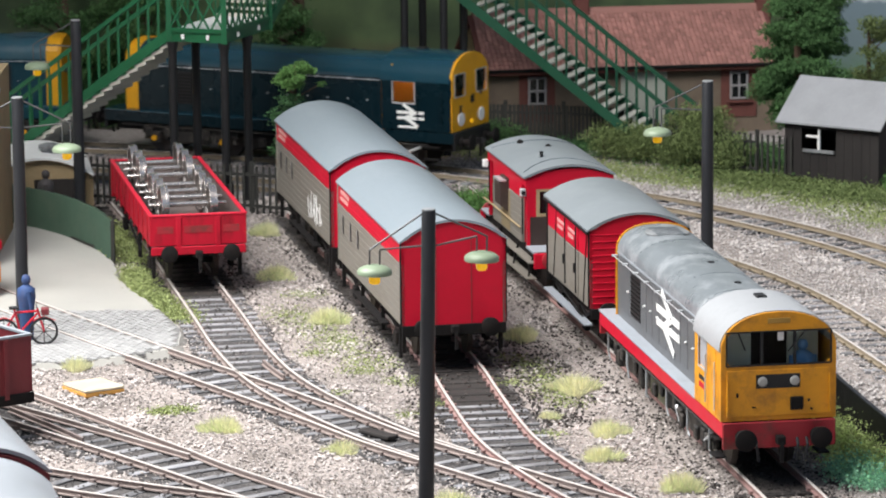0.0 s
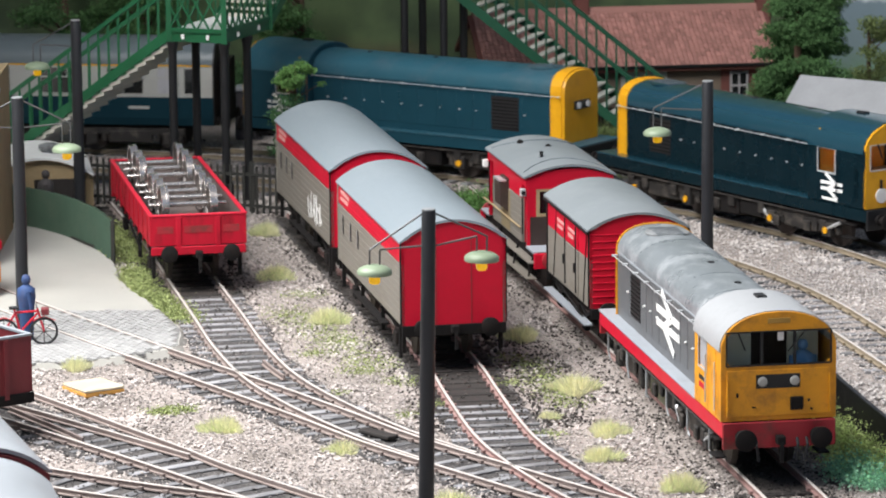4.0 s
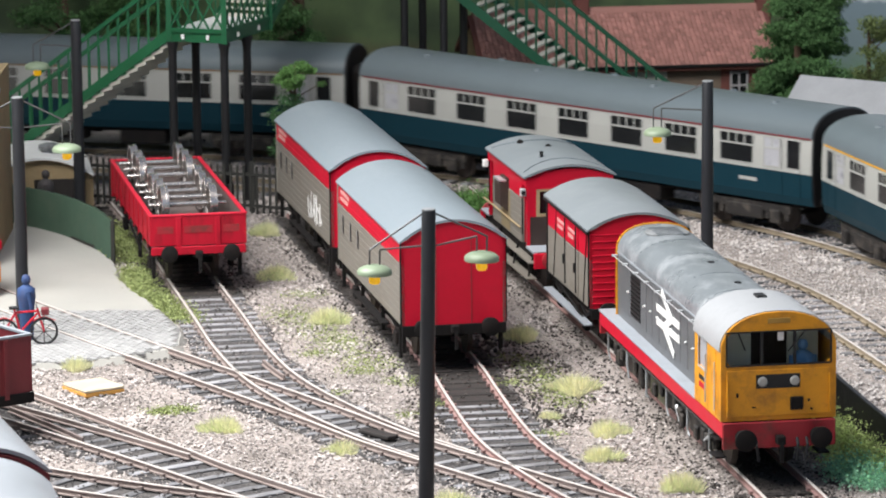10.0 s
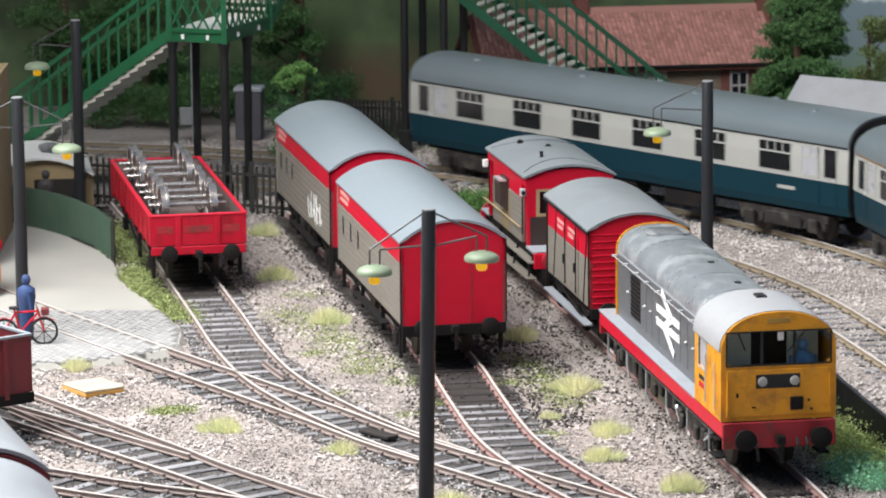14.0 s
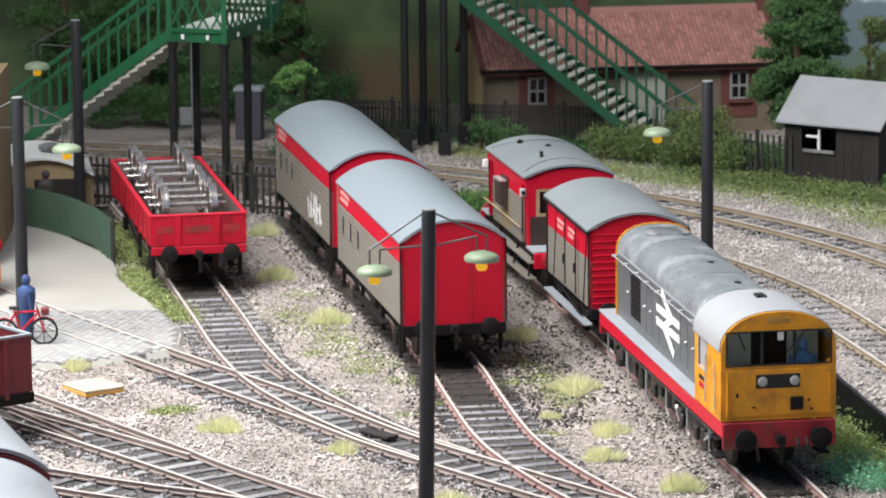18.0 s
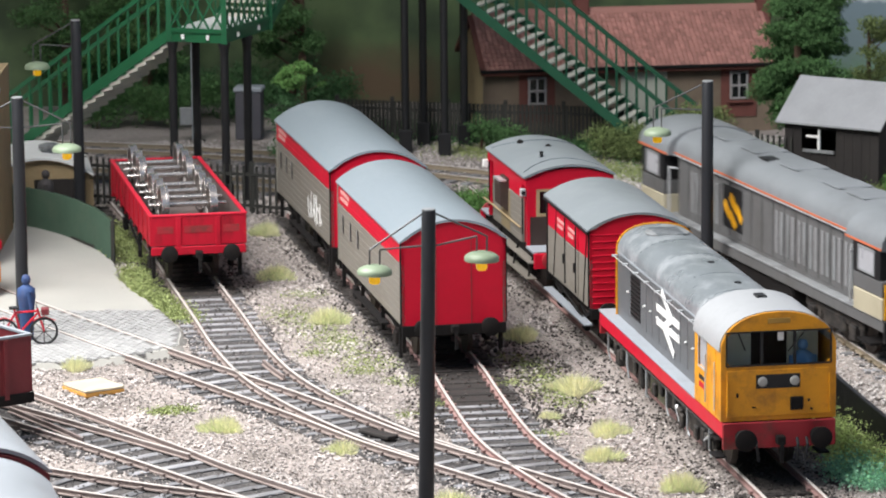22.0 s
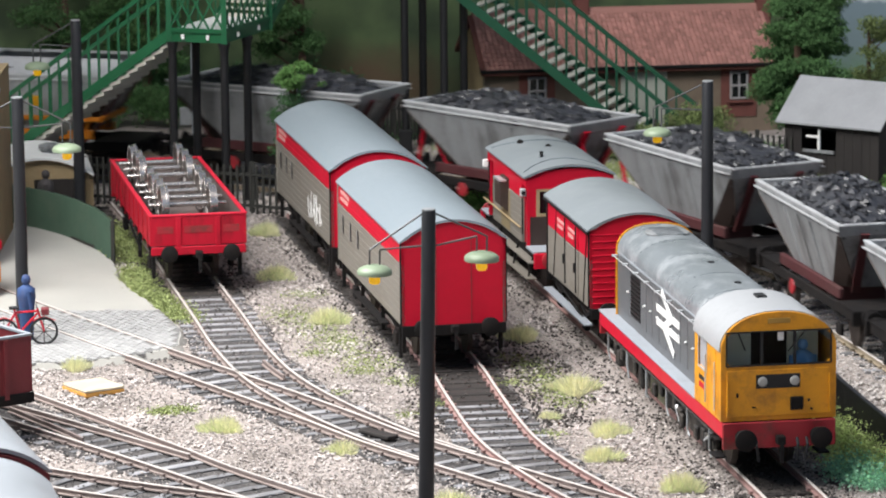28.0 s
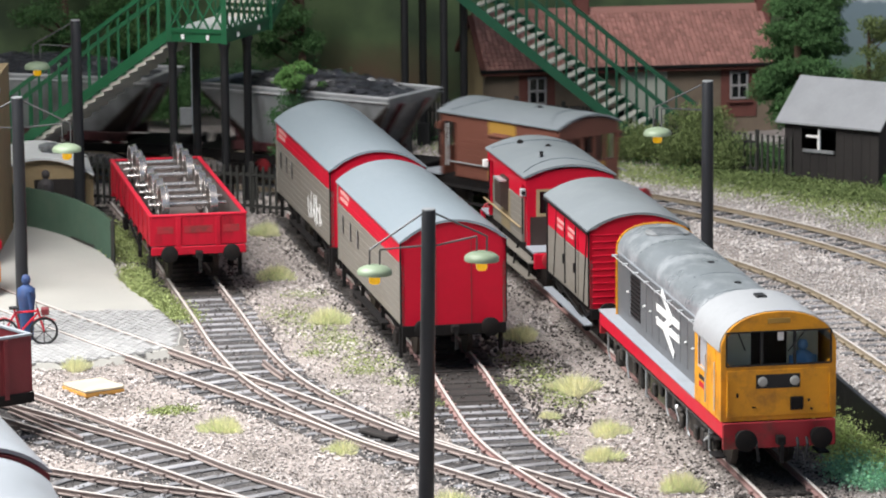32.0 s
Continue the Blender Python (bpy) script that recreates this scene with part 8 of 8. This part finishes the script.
def foliage(centres, count, size, seed, flat=0.85):
    """Leaf clumps on uneven shells round the centres (x, y, z, r)."""
    q = np.random.default_rng(seed)
    out = []
    for x, y, z, r in centres:
        k = max(20, int(count * r * r))
        d = q.normal(size=(k, 3))
        d /= np.linalg.norm(d, axis=1)[:, None]
        rad = r * (1.08 - 0.75 * q.uniform(0, 1, k) ** 1.5) * (1 + 0.26 * np.sin(d[:, 0] * 5 + seed + x * 3) * np.cos(d[:, 2] * 6 + x) + 0.14 * np.sin(d[:, 1] * 11 + z * 5))
        out.append(np.c_[x + d[:, 0] * rad, y + d[:, 1] * rad, z + d[:, 2] * rad * flat])
    p = np.vstack(out)
    return scatter_mesh(p, q.uniform(0.6, 1.3, len(p)) * size, seed, "leaf", 1.0)


def bush(name, label, centres, material, count=520, size=0.075, seed=1, category="bush"):
    t = thing(name, label, category)
    v, f = foliage(centres, count, size, seed)
    raw("crown", v, f, material, t)
    x, y, z, r = centres[0]
    part("stem", rod(B(), (x, y, -0.25), (x, y, z), 0.05, 6), BARK, t)
    return t


def clump(x0, y0, x1, y1, n, r, zmin, zmax, seed):
    q = random.Random(seed)
    return [(x0 + (x1 - x0) * (i + q.random()) / n, y0 + (y1 - y0) * (i + q.random()) / n + q.uniform(-0.3, 0.3), q.uniform(zmin, zmax), r * q.uniform(0.7, 1.2)) for i in range(n)]


bush("scrub_bush", "olive green scrub bushes beside the line", clump(5.3, 137.4, 8.6, 134.8, 12, 0.62, 0.15, 0.75, 3), BUSH, 5200, 0.028, 3)
bush("scrub_bush", "olive green scrub at the foot of the stairs", clump(7.4, 136.3, 9.6, 134.2, 11, 0.55, 0.2, 1.55, 4), BUSH, 5200, 0.028, 4)
bush("scrub_bush", "dark scrub before the paling fence", clump(1.1, 139.6, 2.6, 138.6, 4, 0.45, 0.2, 0.5, 5), LEAF_MID, 4500, 0.03, 5)
bush("scrub_bush", "green shrub at the shed corner", clump(14.0, 130.2, 15.2, 128.6, 5, 0.5, 0.1, 0.6, 6), LEAF_BR, 4500, 0.03, 6)
bush("hedge", "dark green hedge behind the far line", clump(-12.2, 145.2, -7.8, 144.8, 11, 0.75, 0.4, 1.4, 7), LEAF_MID, 3200, 0.032, 7, "hedge")
bush("hedge", "dark green undergrowth behind the footbridge", clump(-14, 147.5, -3.4, 147.0, 16, 0.9, 0.4, 2.0, 8), LEAF, 2600, 0.038, 8, "hedge")


def tree(name, label, x, y, h, crown, material, seed, trunk=0.16, size=0.10, count=420, flat=0.62):
    t = thing(name, label, "tree")
    q = random.Random(seed)
    top = max(c[2] for c in crown)
    bm = turned(B(), [(trunk * 1.4, -0.3), (trunk, 0.3), (trunk * 0.8, top * 0.5), (trunk * 0.35, top)], 10, Matrix.Translation((x, y, 0)))
    smooth(part("trunk", bm, BARK, t, "brown tree trunk"))
    for cx, cy, cz, r in crown[:14]:
        z0 = max(0.4, cz - 0.9 * r - 0.3)
        part("limb", rod(B(), (x, y, min(z0, top * 0.9)), (cx, cy, cz), trunk * 0.3, 6, trunk * 0.12), BARK, t)
    v, f = foliage(crown, count, size, seed, flat)
    raw("crown", v, f, material, t, "uneven leafy crown")
    return t


def crown_of(x, y, z0, z1, r, n, seed, taper=0.5, puff=1.0):
    q = random.Random(seed)
    out = []
    for i in range(n):
        f = (i + q.random()) / n
        z = z0 + (z1 - z0) * f
        rr = r * (1 - taper * f) * q.uniform(0.35, 1.0)
        a = q.uniform(0, 6.283)
        out.append((x + rr * math.cos(a), y + rr * math.sin(a), z, puff * r * q.uniform(0.32, 0.55)))
    return out


tree("garden_tree", "dense green garden tree beside the house", 11.9, 139.0, 4.5, crown_of(12.1, 139.0, 0.9, 5.6, 1.5, 78, 1, 0.2, 0.85), LEAF_MID, 1, 0.16, 0.036, 3600, 0.52)
tree("lineside_tree", "small bright green tree by the paling fence", -4.55, 129.2, 3.9, crown_of(-4.42, 129.2, 3.55, 4.2, 0.74, 24, 2, 0.1, 0.55), LEAF_BR, 2, 0.08, 0.030, 5200)
# lower foliage of the small tree, in a darker green than its crown
bush("ivy_growth", "dark lower foliage round the small tree trunk", clump(-5.2, 129.4, -4.4, 129.3, 9, 0.36, 1.2, 3.1, 12), LEAF, 4000, 0.032, 12)
tree("woodland_tree", "dark woodland tree behind the line", -4.9, 146.5, 6, crown_of(-5.4, 146.5, 2.2, 6.0, 1.5, 18, 3, 0.2, 0.85), LEAF_MID, 3, 0.16, 0.042, 2800)
tree("woodland_tree", "dark conifer behind the station stairs", -10.4, 147.0, 6, crown_of(-10.6, 147.0, 1.8, 6.5, 1.8, 22, 4, 0.3, 0.8), LEAF_MID, 4, 0.18, 0.042, 2600)
tree("woodland_tree", "dark conifer at the end of the stairs", -13.2, 146.5, 6, crown_of(-13.3, 146.5, 1.5, 6.0, 1.5, 18, 5, 0.3, 0.8), LEAF_MID, 5, 0.18, 0.042, 2600)
tree("hillside_tree", "pale green distant tree on the hillside", 15.0, 146.0, 4, crown_of(15.2, 146.0, 0.4, 3.4, 1.0, 12, 6, 0.5), BUSH, 6, 0.10, 0.034, 3200)

# ---- lineside fittings ----
pole = thing("signal_post", "pale grey painted lineside post with a small box", "post", "", spot(-8.4, 141.9, -0.22))
part("post", box(B(), -0.14, 0.14, -0.1, 0.1, 0, 3.5, 0.02), WALKWAY, pole)
part("relay_box", box(B(), -0.55, -0.15, -0.12, 0.12, 0.6, 1.2, 0.02), HOPPER, pole)
part("bracket", box(B(), -0.2, 0.3, -0.12, 0.12, 0.0, 0.08), UNDER, pole)
cab2 = thing("relay_cabinet", "dark grey lineside cabinet with a pale top", "cabinet", "", spot(-6.6, 142.6, -0.22, -6))
part("cabinet_body", box(B(), -0.45, 0.45, -0.35, 0.35, 0, 1.65, 0.03), mat("dark_grey_cabinet", (0.07, 0.068, 0.08), 0.6), cab2)
part("cabinet_top", box(B(), -0.5, 0.5, -0.4, 0.4, 1.65, 1.82, 0.04), WALKWAY, cab2, "pale cabinet top")
lever = thing("point_cover", "dark timber point rodding cover in the crossing", "timber cover", "", spot(-1.57, 96.95, -0.14, -50))
part("cover_board", box(B(), -0.55, 0.55, -0.17, 0.17, 0, 0.09, 0.02), SLEEPER_DARK, lever)


# ---- the two trains ----
HEAD = [(0, 36.0), (1, 31.3), (2, 26.25), (3, 21.3), (3.5, 18.9), (4.5, 13.9), (5.5, 8.5), (6, 5.4), (6.5, 2.2), (7, -0.95), (7.5, -5.3), (8, -9.6), (8.5, -14.3),
        (9, -19.3), (9.5, -24.7), (10, -30.1), (11, -40.9), (12, -51.8), (13, -62.7), (14, -73.5), (14.5, -79.0), (16, -95), (18, -115), (20, -130), (23, -140), (32, -142)]
FIRST = [(0, -150), (12, -146), (16, -100.5), (19, -51.0), (21, -20.9), (22, -5.7), (22.5, 1.9), (23, 9.6), (23.5, 17.3), (24, 24.9), (24.5, 32.35), (25, 39.75), (25.5, 47.0), (26.5, 60.9),
         (27.5, 74.75), (28, 81.5), (28.5, 88.3), (29, 95.1), (30, 108.75), (31, 122.7), (32, 136.95)]


def along(table, t):
    """Smooth value of a table at t."""
    T = [a for a, _ in table]
    V = [b for _, b in table]
    k = max(0, min(len(T) - 2, sum(1 for a in T if a <= t) - 1))

    def slope(i):
        i0, i1 = max(0, i - 1), min(len(T) - 1, i + 1)
        return (V[i1] - V[i0]) / (T[i1] - T[i0])
    h = T[k + 1] - T[k]
    u = (t - T[k]) / h
    return ((2 * u ** 3 - 3 * u * u + 1) * V[k] + (u ** 3 - 2 * u * u + u) * h * slope(k) + (3 * u * u - 2 * u ** 3) * V[k + 1] + (u ** 3 - u * u) * h * slope(k + 1))


def on_line(R, s, half, forward):
    """Pose of a vehicle whose two pivots stand on the line at s - half and s + half; forward is the sense of its front along s."""
    ax, ay, *_ = line_at(R, s - half)
    bx, by, *_ = line_at(R, s + half)
    a = math.degrees(math.atan2((by - ay) * forward, (bx - ax) * forward))
    return spot((ax + bx) / 2, (ay + by) / 2, 0, a)


ORIGIN = spot(0, 0, 0)
train_one = [
    (class20("leading_diesel_locomotive", "blue bonnet diesel locomotive with yellow ends and white discs", ORIGIN, False), 6.3, 3.3, -1),
    (class20("second_diesel_locomotive", "faded blue bonnet diesel locomotive coupled nose to nose", ORIGIN, False, True), 20.7, 3.3, 1),
    (coach("passenger_coach", "blue and pale grey coach with yellow cantrail line", ORIGIN, YELLOW_BR, first=True), 38.7, 6.9, -1),
    (coach("passenger_coach", "blue and pale grey buffet coach with maroon cantrail line", ORIGIN, MAROON), 59.5, 6.9, -1),
    (coach("passenger_coach", "blue and pale grey coach with brown cantrail line", ORIGIN, mat("faded_brown_line", (0.20, 0.12, 0.06), 0.5)), 80.2, 6.9, -1),
    (coach("passenger_coach", "blue and pale grey brake coach with dark cantrail line", ORIGIN, BLACK, windows=6), 100.9, 6.9, -1)]
freight = class58("freight_locomotive", "weathered grey freight locomotive with black and yellow squares", ORIGIN)
PITCH_H = 9.44
train_two = [(freight, -14.9, 5.4, 1)]
for i in range(12):
    can = i in (1, 3, 4)
    lab = "weathered grey hopper wagon heaped with coal" if not can else ("hopper wagon with white canopy and orange frame" if i == 4 else "grey hopper wagon with white sloping canopy")
    if i == 6:
        lab = "weathered grey coal hopper wagon with red end posts"
    train_two.append((hopper("coal_hopper", lab, ORIGIN, can, ORANGE if i == 4 else None, RED if i == 6 else None, 11 + i, can and i != 1), i * PITCH_H, 2.75, 1))
train_two.append((brake_van("train_brake_van", "brown and ochre brake van with grey roof", ORIGIN, False), 11 * PITCH_H + 8.6, 2.45, 1))


def motions():
    """Keys the vehicles of both trains along their lines."""
    steps = [0.25 * k for k in range(129)]
    for ob, back, half, sense in train_one:
        walk(ob, [(t, on_line(R_FAR, along(HEAD, t) + back, half, sense)) for t in steps])
    for ob, back, half, sense in train_two:
        walk(ob, [(t, on_line(R_NEAR, along(FIRST, t) - back, half, sense)) for t in steps])


motions()
